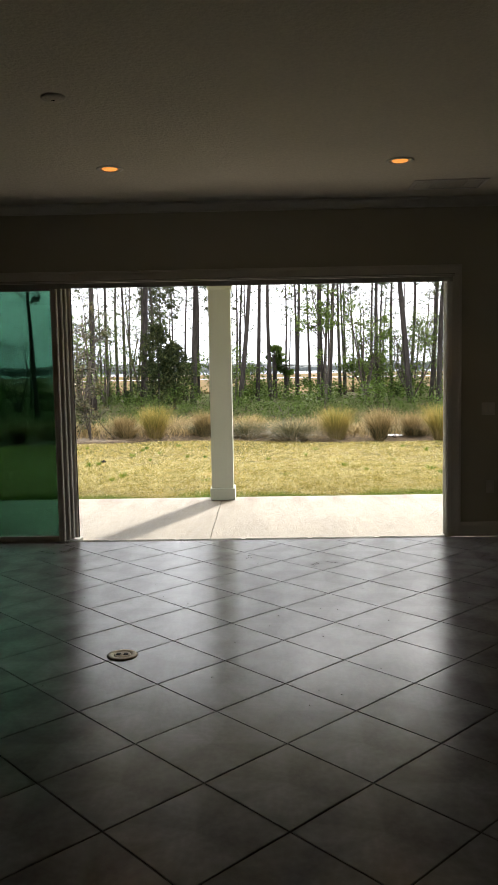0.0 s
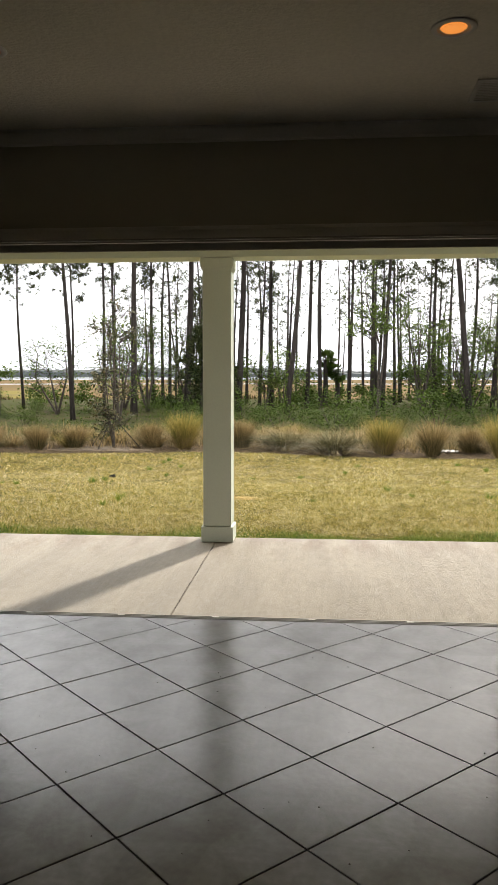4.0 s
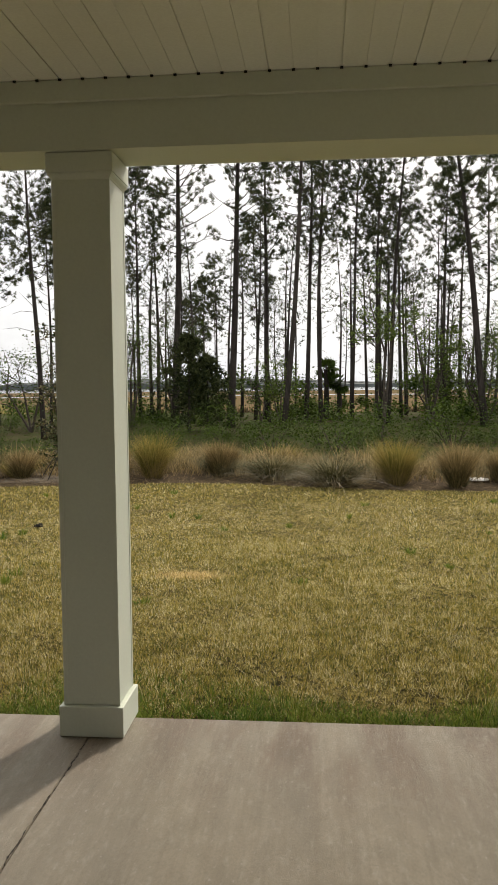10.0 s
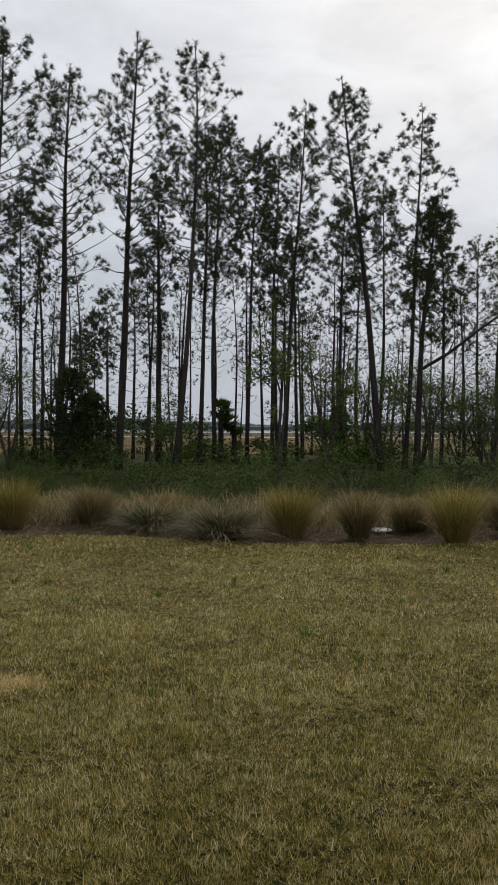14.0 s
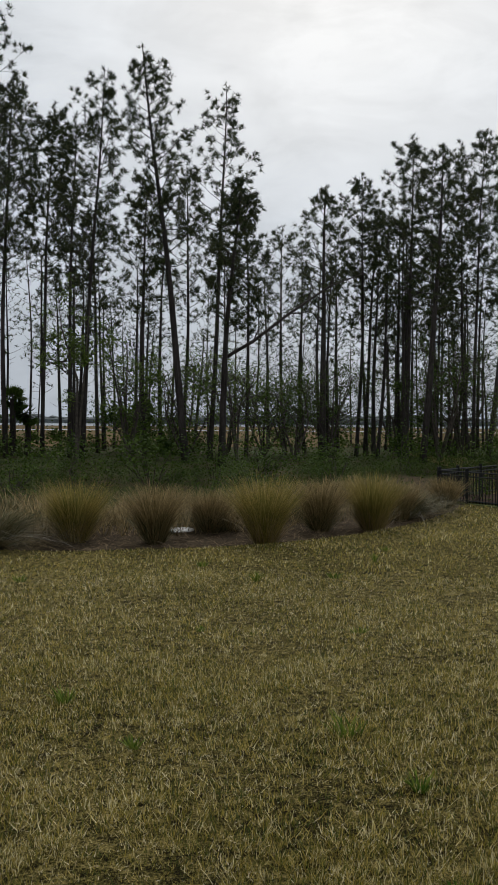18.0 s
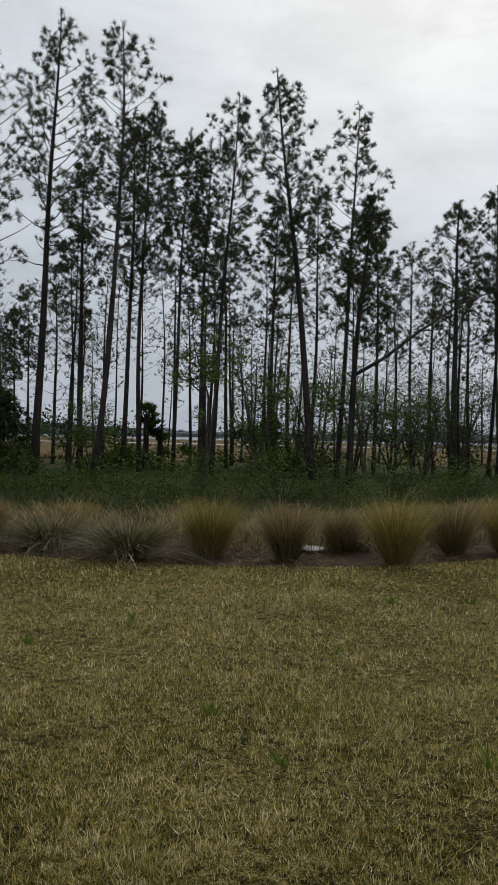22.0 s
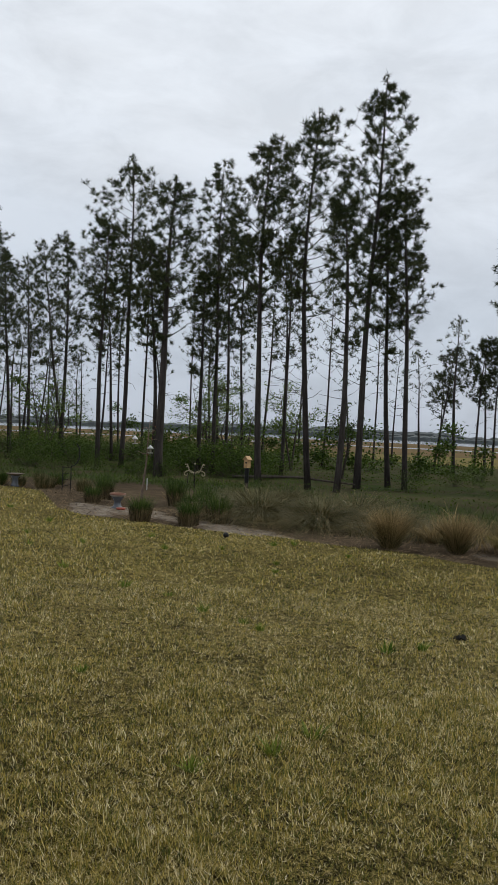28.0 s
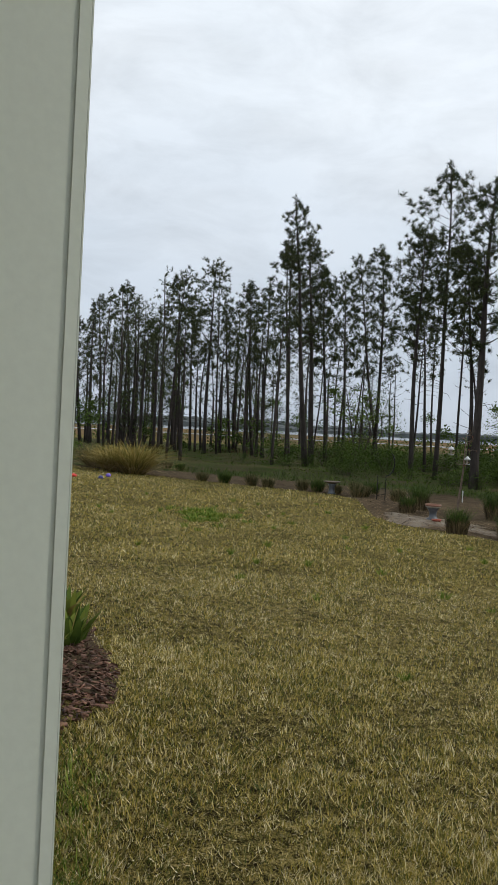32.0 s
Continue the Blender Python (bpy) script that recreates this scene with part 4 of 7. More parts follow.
# ---- pines: foot x, y; tip x, y, z; trunk radius ----
PINES_AHEAD = [
    (-8.3, 40.1, -7.8, 40.2, 19, 0.23),
    (-5.4, 40.6, -4.6, 40.7, 20.8, 0.23),
    (-2.5, 39, -1.6, 39, 19.6, 0.17),
    (-1.7, 46, -1.4, 46.1, 18.5, 0.17),
    (-0.8, 46.1, -0.3, 46.1, 18.9, 0.16),
    (-4, 46.9, -4, 46.9, 16.5, 0.21),
    (-5.8, 56.7, -6, 56.7, 13.5, 0.14),
    (1, 47.1, 1.6, 47.1, 18.2, 0.13),
    (2.4, 46.1, 2.7, 46.1, 17.3, 0.14),
]
PINES_AHEAD_MORE = [
    (2.9, 43, 4, 43, 18.5, 0.15),
    (4.3, 53, 3.9, 53, 14.6, 0.15),
    (6.4, 46.7, 6.6, 46.7, 14.6, 0.16),
    (7.6, 40.5, 5.5, 40.8, 18.8, 0.21),
    (9.4, 52.4, 9.6, 52.3, 17, 0.15),
    (9.1, 42.2, 9.8, 42.1, 18, 0.15),
    (8.6, 37.2, 9.4, 37, 11.9, 0.18),
    (12.1, 46.7, 11.9, 46.7, 14.3, 0.13),
    (16.5, 53.8, 16.3, 53.8, 14.2, 0.14),
]
PINES_FENCE = [
    (15.3, 42.8, 15.3, 42.8, 13.7, 0.21),
    (18.4, 45.9, 18.5, 45.8, 15.5, 0.13),
    (19.6, 47.5, 20.2, 47.3, 13.9, 0.14),
    (19.6, 42.1, 19.8, 42, 16.4, 0.15),
    (19.1, 39, 19.8, 38.6, 14.7, 0.2),
    (26.6, 52, 26.6, 52, 14.2, 0.12),
    (24, 43.2, 23.6, 43.4, 14.9, 0.13),
    (23.2, 41.3, 23.6, 41.1, 16.8, 0.12),
    (22.8, 39.2, 23.6, 38.8, 14.6, 0.16),
    (26.3, 42.9, 27.1, 42.4, 14.6, 0.13),
    (33.8, 51.2, 33.8, 51.2, 13.9, 0.12),
    (28.2, 40.5, 28.2, 40.5, 14.2, 0.13),
    (30.1, 41.5, 30.2, 41.4, 14.4, 0.14),
    (27, 36.3, 27.7, 35.8, 10.9, 0.18),
    (30.2, 55.8, 29.7, 56, 12.8, 0.11),
    (24.8, 56.2, 24.8, 56.2, 9.2, 0.12),
]
PINES_MARSH = [
    (-10.6, 37, -10, 37.3, 19.3, 0.2),
    (-13.9, 45.4, -14.3, 45.3, 15.4, 0.13),
    (-11.9, 47.1, -11.9, 47.1, 15.1, 0.15),
    (-11.5, 34.6, -11.5, 34.6, 12.3, 0.11),
    (-15.6, 41.6, -15.7, 41.5, 12.2, 0.1),
    (-12, 31.2, -12.6, 30.9, 13.1, 0.13),
    (-19.3, 43.2, -19.5, 43.1, 12.2, 0.11),
    (-17.4, 35.2, -17, 35.4, 12.6, 0.1),
    (-31.9, 50.9, -30.9, 51.5, 8.1, 0.1),
    (-32.7, 52.7, -32.5, 52.8, 6.6, 0.08),
    (-28.5, 50.6, -28.1, 50.9, 8.7, 0.1),
    (-27.5, 51.2, -27.3, 51.4, 8.4, 0.1),
    (-30.1, 56.7, -30.1, 56.7, 8.7, 0.09),
    (-10.6, 63.8, -10.9, 63.8, 10.7, 0.11),
    (-9.3, 62, -9.5, 62, 12, 0.11),
    (-12, 66.6, -12.4, 66.5, 9.3, 0.11),
]
PINES_FEEDERS = [
    (-24, 26.2, -24, 26.1, 14.2, 0.17),
    (-21.1, 26.2, -21.3, 26, 14.5, 0.15),
    (-19.6, 26.2, -19.8, 26, 11.1, 0.15),
    (-20.9, 29, -20.5, 29.4, 16.7, 0.17),
    (-21.1, 31.4, -21.5, 31.1, 12.3, 0.14),
    (-19.9, 31, -20.3, 30.7, 12.7, 0.14),
    (-28.3, 24.1, -28.2, 24.3, 12.8, 0.23),
    (-31.7, 26.3, -32.1, 25.7, 10.8, 0.14),
    (-34.2, 26.1, -34.3, 26.1, 15.4, 0.15),
    (-36.6, 26.2, -36.5, 26.3, 12.8, 0.16),
    (-41.2, 30.1, -41.6, 29.5, 10.9, 0.12),
    (-30.3, 28.1, -30.3, 28.1, 9.8, 0.14),
    (-29.8, 28.6, -29.9, 28.5, 15, 0.13),
    (-32.4, 31.7, -32.6, 31.5, 13.5, 0.12),
    (-33.3, 33.8, -33.6, 33.4, 13.1, 0.11),
    (-27.5, 31.1, -27.5, 31.1, 11.2, 0.11),
]
PINES_FAR = [
    (-43, 22.9, -43.5, 21.7, 15.5, 0.19),
    (-44.7, 24.1, -45, 23.4, 13.9, 0.21),
    (-48.9, 24.4, -49.2, 23.7, 14, 0.15),
    (-49.6, 27.5, -50, 26.8, 13.1, 0.14),
    (-50.9, 29.5, -51.2, 29, 13.1, 0.14),
    (-44.7, 28.4, -44.7, 28.3, 13.7, 0.15),
    (-46.2, 29.8, -47.1, 28.1, 13.5, 0.13),
    (-56.7, 20.9, -56.6, 21.2, 14, 0.17),
    (-61, 20.2, -61.2, 19.7, 13.7, 0.14),
]
PINES_FAR_MORE = [
    (-62.7, 21.6, -62.8, 21.4, 12.6, 0.14),
    (-61.7, 24.7, -62, 23.8, 11.8, 0.14),
    (-57.3, 25, -57.6, 24.3, 12.9, 0.15),
    (-55.2, 25, -55.2, 25, 12.4, 0.15),
    (-69.8, 18.1, -70, 17.3, 14, 0.18),
    (-72.3, 15.8, -72.4, 15.3, 12.9, 0.18),
    (-74.6, 14.5, -74.6, 13.9, 11, 0.19),
    (-73.2, 21.2, -73.3, 20.6, 11.5, 0.16),
    (-78.7, 14, -78.8, 13.3, 10.5, 0.17),
]

seed = 11
for rows, crown, light in ((PINES_AHEAD, 0.55, False), (PINES_AHEAD_MORE, 0.55, False), (PINES_FENCE, 0.55, False), (PINES_MARSH, 0.52, False), (PINES_FEEDERS, 0.55, False), (PINES_FAR, 0.6, False), (PINES_FAR_MORE, 0.62, False)):
    for bx, by, tx, ty, tz, r in rows:
        pine(bx, by, tx, ty, tz, r, seed, crown, light, 2.8 if (bx, by) == (-10.6, 37) else 0.0)
        seed += 1

# thinner pines standing behind, in loose rows
rng = np.random.default_rng(5)
behind = []
for i in range(84):
    a = radians(-42 + 120 * (i + rng.uniform(0, 0.9)) / 84)
    d = rng.uniform(48, 72)
    x, y = -math.sin(a) * d + 1, math.cos(a) * d + 2
    if y < 10 or (-34 < x < -14 and y > 40 and rng.uniform() < 0.8):
        continue
    h = rng.uniform(7.0, 14.5)
    pine(x, y, x + rng.normal(0, 0.4), y + rng.normal(0, 0.4), h, rng.uniform(0.09, 0.14), 300 + i, 0.55, True)
for i in range(46):
    x, y = rng.uniform(-95, -58), rng.uniform(6, 44)
    pine(x, y, x + rng.normal(0, 0.4), y, rng.uniform(7.5, 12.5), rng.uniform(0.12, 0.18), 400 + i, 0.75, True)
for i in range(34):
    x, y = (rng.uniform(14, 46), rng.uniform(46, 66)) if i < 20 else (rng.uniform(34, 62), rng.uniform(28, 52))
    pine(x, y, x + rng.normal(0, 0.4), y, rng.uniform(10, 14.5), rng.uniform(0.10, 0.16), 460 + i, 0.6, True)
for i in range(18):
    x, y = rng.uniform(1, 8.0) if i < 10 else rng.uniform(-12, -2), rng.uniform(47, 62)
    pine(x, y, x + rng.normal(0, 0.3), y, rng.uniform(9, 14), rng.uniform(0.11, 0.16), 520 + i, 0.7, True)
for i in range(26):
    a = rng.uniform(0.33, 0.68)
    d = rng.uniform(44, 60)
    x, y = 1.0 + math.sin(a) * d, 2.0 + math.cos(a) * d
    pine(x, y, x + rng.normal(0, 0.3), y, rng.uniform(10, 13.5), rng.uniform(0.12, 0.17), 560 + i, 0.6, True)
for i in range(34):
    a, d = radians(rng.uniform(37, 54)), rng.uniform(44, 64)
    x, y = 1.1 + math.sin(a) * d, 3.1 + math.cos(a) * d
    pine(x, y, x + rng.normal(0, 0.3), y, rng.uniform(8.5, 11.5) * d / 52, rng.uniform(0.10, 0.16), 700 + i, 0.66, True)
for i in range(34):
    x, y = rng.uniform(-80, -52), rng.uniform(7, 25)
    pine(x, y, x + rng.normal(0, 0.3), y, rng.uniform(7.5, 12), rng.uniform(0.12, 0.17), 600 + i, 0.82, True, 2.1)

# a stout dead limb that reaches out from the pine beside the gap
limb = bmesh.new()
add_tube(limb, ((8.6, 37.2, 4.1), (9.9, 36.8, 4.9), (11.4, 36.4, 6.1), (13.1, 36.0, 7.3), (14.6, 35.7, 7.9)), (0.085, 0.075, 0.06, 0.042, 0.02), 6)
for a, b in (((9.9, 36.8, 4.9), (10.3, 36.6, 5.9)), ((11.4, 36.4, 6.1), (12.4, 36.3, 6.2)), ((13.1, 36.0, 7.3), (13.6, 36.2, 8.2)), ((12.2, 36.2, 6.7), (12.4, 36.2, 7.7))):
    add_tube(limb, (a, b), (0.035, 0.01), 4)
tagged(link("fallen_limb", limb, M_BARK, smooth=True), "long bare limb slanting out from a pine trunk", "branch")

# cabbage palms far behind the pines
def cabbage_palm(x, y, h, seed):
    rng = np.random.default_rng(seed)
    z0 = lawn_z(x, y) - 0.1
    palm = empty("cabbage_palm", x, y, z0)
    part("trunk", add_tube(bmesh.new(), ((0, 0, 0), (0.05, 0, h * 0.5), (0.02, 0.05, h)), (0.2, 0.17, 0.15), 8), M_BARK, palm)
    arrays = []
    stalks = bmesh.new()
    for i in range(24):
        a, e = rng.uniform(0, math.tau), rng.uniform(-1.0, 1.3)
        d = np.array((math.cos(a) * math.cos(e), math.sin(a) * math.cos(e), math.sin(e)))
        p = np.array((0.02, 0.05, h)) + d * rng.uniform(0.25, 0.42)
        add_tube(stalks, ((0.02, 0.05, h), p), (0.02, 0.012), 3)
        n = 16
        f = np.linspace(-1.3, 1.3, n)
        side = unit(np.cross(d, rng.normal(0, 0.6, 3) + np.array((0, 0, 1.0))))
        ways = unit(np.cos(f)[:, None] * d + np.sin(f)[:, None] * side - np.array((0, 0, 0.28)))
        w = np.cross(ways, unit(np.cross(d, side))) * 0.045
        pts = np.stack((np.repeat(p[None], n, 0) - w * 0.4, p + ways * 0.25 - w, p + ways * rng.uniform(0.4, 0.62, (n, 1)), p + ways * 0.25 + w), axis=1).reshape(-1, 3)
        arrays.append((pts, np.arange(n * 4), np.full(n, 4)))
    part("leaf_stalks", stalks, M_TWIG, palm)
    raw_mesh("fronds", *merged(arrays), M_SHRUB, palm)
    return tagged(palm, "cabbage palm with a ragged head of fan fronds", "palm", group="palms in the woods")


cabbage_palm(-0.6, 49.0, 3.2, 1)
cabbage_palm(6.8, 50.5, 2.6, 2)
cabbage_palm(0.2, 49.4, 2.3, 3)

# young oaks and cedars between the pines
broadleaf("oak_sapling", -9.6, 30.5, -0.6, 5.2, 3.0, 900, 0.16, M_SHRUB_LIGHT, M_TWIG, "young oak with thin fresh leaves among the pines", 21, group="small trees in the woods")
broadleaf("oak_sapling", -14.5, 36.0, -0.6, 4.6, 4.0, 900, 0.17, M_SHRUB, M_TWIG, "crooked young oak among the pines", 22, group="small trees in the woods")
broadleaf("oak_sapling", 13.2, 47.0, -0.6, 5.0, 6.5, 2400, 0.14, M_SHRUB_LIGHT, M_TWIG, "spreading oak with thin spring leaves", 23, 4, group="small trees in the woods")
broadleaf("oak_sapling", 16.5, 45.0, -0.6, 5.4, 6.5, 2400, 0.14, M_SHRUB, M_TWIG, "spreading oak with thin spring leaves", 24, 4, group="small trees in the woods")
broadleaf("oak_sapling", 10.2, 41.0, -0.6, 5.0, 5.0, 1800, 0.14, M_SHRUB_LIGHT, M_TWIG, "spreading oak with thin spring leaves", 25, 4, group="small trees in the woods")
broadleaf("oak_sapling", 20.5, 40.0, -0.6, 6.0, 5.5, 2400, 0.14, M_SHRUB, M_TWIG, "spreading oak with thin spring leaves", 26, 4, group="small trees in the woods")
broadleaf("oak_sapling", 5.2, 44.0, -0.6, 6.5, 3.5, 900, 0.18, M_SHRUB_LIGHT, M_TWIG, "young oak with thin fresh leaves among the pines", 27, group="small trees in the woods")
broadleaf("oak_sapling", -30.5, 30.5, -0.6, 4.2, 3.2, 1300, 0.13, M_SHRUB_LIGHT, M_TWIG, "young oak with bright fresh leaves by the marsh", 28, group="small trees in the woods")
broadleaf("oak_sapling", -26.0, 34.0, -0.6, 3.6, 3.0, 700, 0.2, M_SHRUB, M_TWIG, "young oak with bright fresh leaves by the marsh", 29, group="small trees in the woods")
broadleaf("oak_sapling", -44.0, 27.0, -0.6, 5.0, 3.5, 800, 0.22, M_SHRUB_LIGHT, M_TWIG, "young oak with thin leaves among far pines", 30, group="small trees in the woods")
for i, (x, y, h, w, k) in enumerate(((-35.5, 33.0, 6.2, 4.2, 1500), (-32.0, 36.5, 6.4, 3.8, 1300), (-38.5, 36.0, 5.5, 4.0, 1100), (2.5, 40.0, 7.8, 3.4, 1700), (5.0, 41.5, 6.6, 3.0, 1300), (8.0, 43.0, 5.5, 3.6, 1300), (-3.0, 43.0, 4.6, 2.8, 900))):
    broadleaf("oak_sapling", x, y, -0.6, h, w, k, 0.17, M_SHRUB_LIGHT, M_TWIG, "slender oak with fresh spring leaves between the pines", 150 + i, 2, 0.35, group="small trees in the woods", thick=0.7)
for i, (x, y, h, w) in enumerate(((-10.6, 40.0, 5.6, 4.5), (-9.0, 44.0, 6.4, 4.0), (-12.8, 43.0, 5.0, 4.5), (13.0, 40.5, 4.6, 4.5), (24.0, 44.0, 6.5, 6.0), (28.5, 42.0, 6.0, 6.0), (33.0, 38.0, 6.5, 6.0), (22.5, 36.0, 4.5, 4.0), (36.0, 42.0, 7.0, 6.0), (-52.0, 32.0, 5.0, 4.5), (-64.0, 27.0, 6.0, 5.0), (-60.0, 16.0, 5.0, 4.5), (8.5, 46.0, 5.2, 5.5), (11.5, 49.0, 6.0, 6.0), (14.8, 48.0, 5.4, 6.0), (18.0, 48.5, 6.2, 6.5), (21.5, 47.0, 5.6, 6.0), (25.5, 48.0, 6.4, 6.5), (6.0, 49.0, 4.6, 5.0), (30.0, 46.5, 6.0, 6.0))):
    broadleaf("oak_sapling", x, y, -0.6, h, w, 1800, 0.15, M_SHRUB, M_TWIG, "leafy understorey oak between the pines", 130 + i, 4, group="small trees in the woods")
broadleaf("oak_sapling", -4.0, 42.0, -0.6, 3.4, 3.0, 600, 0.18, M_SHRUB, M_TWIG, "young oak among the pines", 31, group="small trees in the woods")
broadleaf("red_maple", 16.4, 25.3, -0.55, 4.6, 2.6, 1700, 0.11, M_RED_LEAF, M_PALE_BARK, "young red maple with sparse rusty leaves behind the fence", 32, 2, thick=0.5, group="small trees behind the fence")
broadleaf("red_maple", 17.15, 24.86, -0.55, 5.0, 2.6, 1500, 0.11, M_RED_LEAF, M_PALE_BARK, "young red maple with sparse rusty leaves behind the fence", 33, 2, thick=0.5, group="small trees behind the fence")


def cedar(x, y, h, w, seed):
    rng = np.random.default_rng(seed)
    z0 = lawn_z(x, y) - 0.08
    tree = empty("cedar_tree", x, y, z0)
    part("trunk", add_tube(bmesh.new(), ((0, 0, 0), (0.03, 0.02, h * 0.5), (0, 0, h * 0.96)), (0.09, 0.06, 0.015), 6), M_BARK, tree)
    n = 620
    s = rng.uniform(0.03, 1, n) ** 0.75
    a = rng.uniform(0, math.tau, n)
    rr = w * 0.5 * (1 - s) ** 0.45 * np.sqrt(rng.uniform(0.1, 1.6, n)) * (1 + 0.45 * np.sin(a * 3 + s * 11) * np.cos(s * 17))
    c = np.stack((rr * np.cos(a), rr * np.sin(a), s * h), axis=1)
    d = np.stack((np.cos(a), np.sin(a), np.full(n, 0.5)), axis=1)
    raw_mesh("foliage", *needle_arrays(c, d, 9, 0.26, 0.06, rng), M_NEEDLE, tree)
    return tagged(tree, "dense dark cedar standing under the pines", "tree", group="cedars in the woods")


cedar(-6.8, 36.3, 4.6, 2.5, 1)
cedar(-6.0, 36.8, 3.6, 2.2, 2)

# undergrowth: shrubs in front, a ragged green mass behind
rng = np.random.default_rng(9)
patterns = [shrub(-60 - 3 * i, 60, -0.6, 1.2, 1.9, 1100, 0.085, M_SHRUB, ("dark green leafy shrub under the pines", "fresh green palmetto-like shrub under the pines", "low dense green shrub under the pines")[i % 3], 40 + i) for i in range(6)]
for i in range(150):
    x = -46 + 78 * (i + rng.uniform(0, 1)) / 150
    y = rng.uniform(24.5, 33.0) - 0.12 * abs(x + 4) * (x < -16)
    if -26 < x < -8 and rng.uniform() < 0.7:
        y += 12
    if x > 9:
        y = max(y, 27.5 + (x - 9) * 0.5)
    s = (rng.uniform(0.4, 0.8) if i % 4 else rng.uniform(1.0, 1.6)) * (0.6 if -24 < x < -8 else 1.0)
    src = patterns[int(rng.integers(0, 6))]
    c = copy_thing(src, pose(x, y, lawn_z(x, y) - 0.08, 0, 0, rng.uniform(0, 360)))
    c.scale = (s * rng.uniform(0.9, 1.3), s * rng.uniform(0.9, 1.3), s)
rng2 = np.random.default_rng(19)
for i, p in enumerate(patterns):
    p.matrix_basis = pose(22.6 + (i % 3) * 1.4, 28.6 + (i // 3) * 1.2, -0.58, 0, 0, i * 50)
    p.scale = (1.3, 1.3, 1.5)
for i in range(36):
    f = (i + rng2.uniform(0, 0.9)) / 36
    x, y = -26.5 - 27.0 * f, 28.5 + 3.5 * math.sin(f * 3.1) + rng2.uniform(-1.6, 1.6)
    s = rng2.uniform(0.85, 1.5)
    c = copy_thing(patterns[int(rng2.integers(0, 6))], pose(x, y, lawn_z(x, y) - 0.08, 0, 0, rng2.uniform(0, 360)))
    c.scale = (s * rng2.uniform(1.0, 1.4), s * rng2.uniform(1.0, 1.4), s)
n = 30000
x = rng2.uniform(-70, 40, n)
y = 22.5 + 26 * rng2.uniform(0, 1, n) ** 1.3 - 0.16 * np.abs(x + 6) * (x < -16)
hmax = 0.30 + 0.55 * np.sin(x * 0.9 + np.sin(y * 1.3)) * np.cos(y * 0.7 + np.sin(x * 0.5)) + 0.2 * rng2.uniform(0, 1, n)
open_side = (x > -26) & (x < -8)
z = -0.56 + 0.68 * np.clip(hmax, 0.08, 1.15) * rng2.uniform(0.0, 1, n) ** 0.45 * np.where(open_side, 0.55, 1.0)
raw_leaves = raw_mesh("undergrowth", *leaf_arrays(np.stack((x, y, z), axis=1), 0.115, rng2, aspect=0.42), M_SHRUB)
tagged(raw_leaves, "low tangled green undergrowth on the woodland floor", "undergrowth", kind="stuff")

# dense thickets where no marsh shows between the trunks
for n, xs, ys, top, label in ((30000, (10, 62), (44, 72), 5.5, "dense dark thicket behind the fence"), (30000, (-100, -52), (8, 50), 5.0, "dense dark thicket behind the far pines"), (14000, (-48, -22), (33, 50), 2.6, "low dark thicket along the marsh edge"), (3000, (-24, -9), (40, 60), 0.9, "low dark bushes between the pines"), (16000, (-13, 10), (42, 56), 2.2, "low dark thicket behind the pines")):
    lobes = n // 300
    mid = np.stack((rng2.uniform(*xs, lobes), rng2.uniform(*ys, lobes), -0.2 + top * rng2.uniform(0, 1, lobes) ** 2.0), axis=1)
    size = rng2.uniform(0.45, 1.1, lobes)
    which = rng2.integers(0, lobes, n)
    off = rng2.normal(size=(n, 3)) * (size[which] * 0.46)[:, None] * (1.3, 1.3, 0.8)
    x, y, z = (mid[which] + off).T
    z = np.maximum(z, -0.5)
    tagged(raw_mesh("thicket", *leaf_arrays(np.stack((x, y, z), axis=1), 0.21, rng2, aspect=0.6), M_SHRUB), label, "thicket", kind="stuff")

# marsh edge, river and far shore
def band(name, y0, y1, z, material, label, category, h=0.0, first=-75, span=160):
    verts, faces = [], []
    n = 160
    r = np.random.default_rng(len(name))
    for i in range(n + 1):
        a = radians(first + span * i / n)
        for d, zz in ((y0, z), (y1, z + (h * (0.7 + 0.6 * r.uniform()) if h else 0))):
            verts.append((-math.sin(a) * d, math.cos(a) * d, zz))
    for i in range(n):
        faces.append((2 * i, 2 * i + 1, 2 * i + 3, 2 * i + 2))
    return tagged(sheet_mesh(name, verts, faces, material), label, category, kind="structure")


rng3 = np.random.default_rng(44)
n = 9000
a = np.radians(rng3.uniform(-45, 78, n))
d = 66 + rng3.uniform(0, 4, n)
w = rng3.uniform(0, math.tau, n)
reeds = blade_arrays(np.stack((-np.sin(a) * d, np.cos(a) * d, np.full(n, -0.95)), axis=1), np.stack((np.cos(w), np.sin(w)), axis=1), 0.9 * rng3.uniform(0.4, 1.1, n) * (0.75 + 0.35 * np.sin(a * 60)), rng3.uniform(0, 0.4, n), rng3.uniform(0, 0.4, n), rng3.uniform(0.06, 0.14, n), rng3, True)
tagged(raw_mesh("marsh_reeds", *reeds, leafy("dead_reeds", (0.11, 0.075, 0.04), (0.055, 0.05, 0.025), 0.5, 0.3, 0.1)), "dark dead reeds along the edge of the marsh", "reeds", kind="stuff")
M_MARSH_GREEN = mat("green_marsh", (0.150, 0.125, 0.034), 0.95, 0.2, 0.05, 1.3, 0.3, other=(0.115, 0.095, 0.04), spec=0.02, stretch=(0.35, 1, 1))
band("ground_marsh_green", 78, 128, -0.93, M_MARSH_GREEN, "yellow-green strip of young marsh grass", "marsh", first=22, span=60)
# river and creek, with the sky's reflection put into their colour
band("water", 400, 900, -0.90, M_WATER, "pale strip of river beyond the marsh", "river")
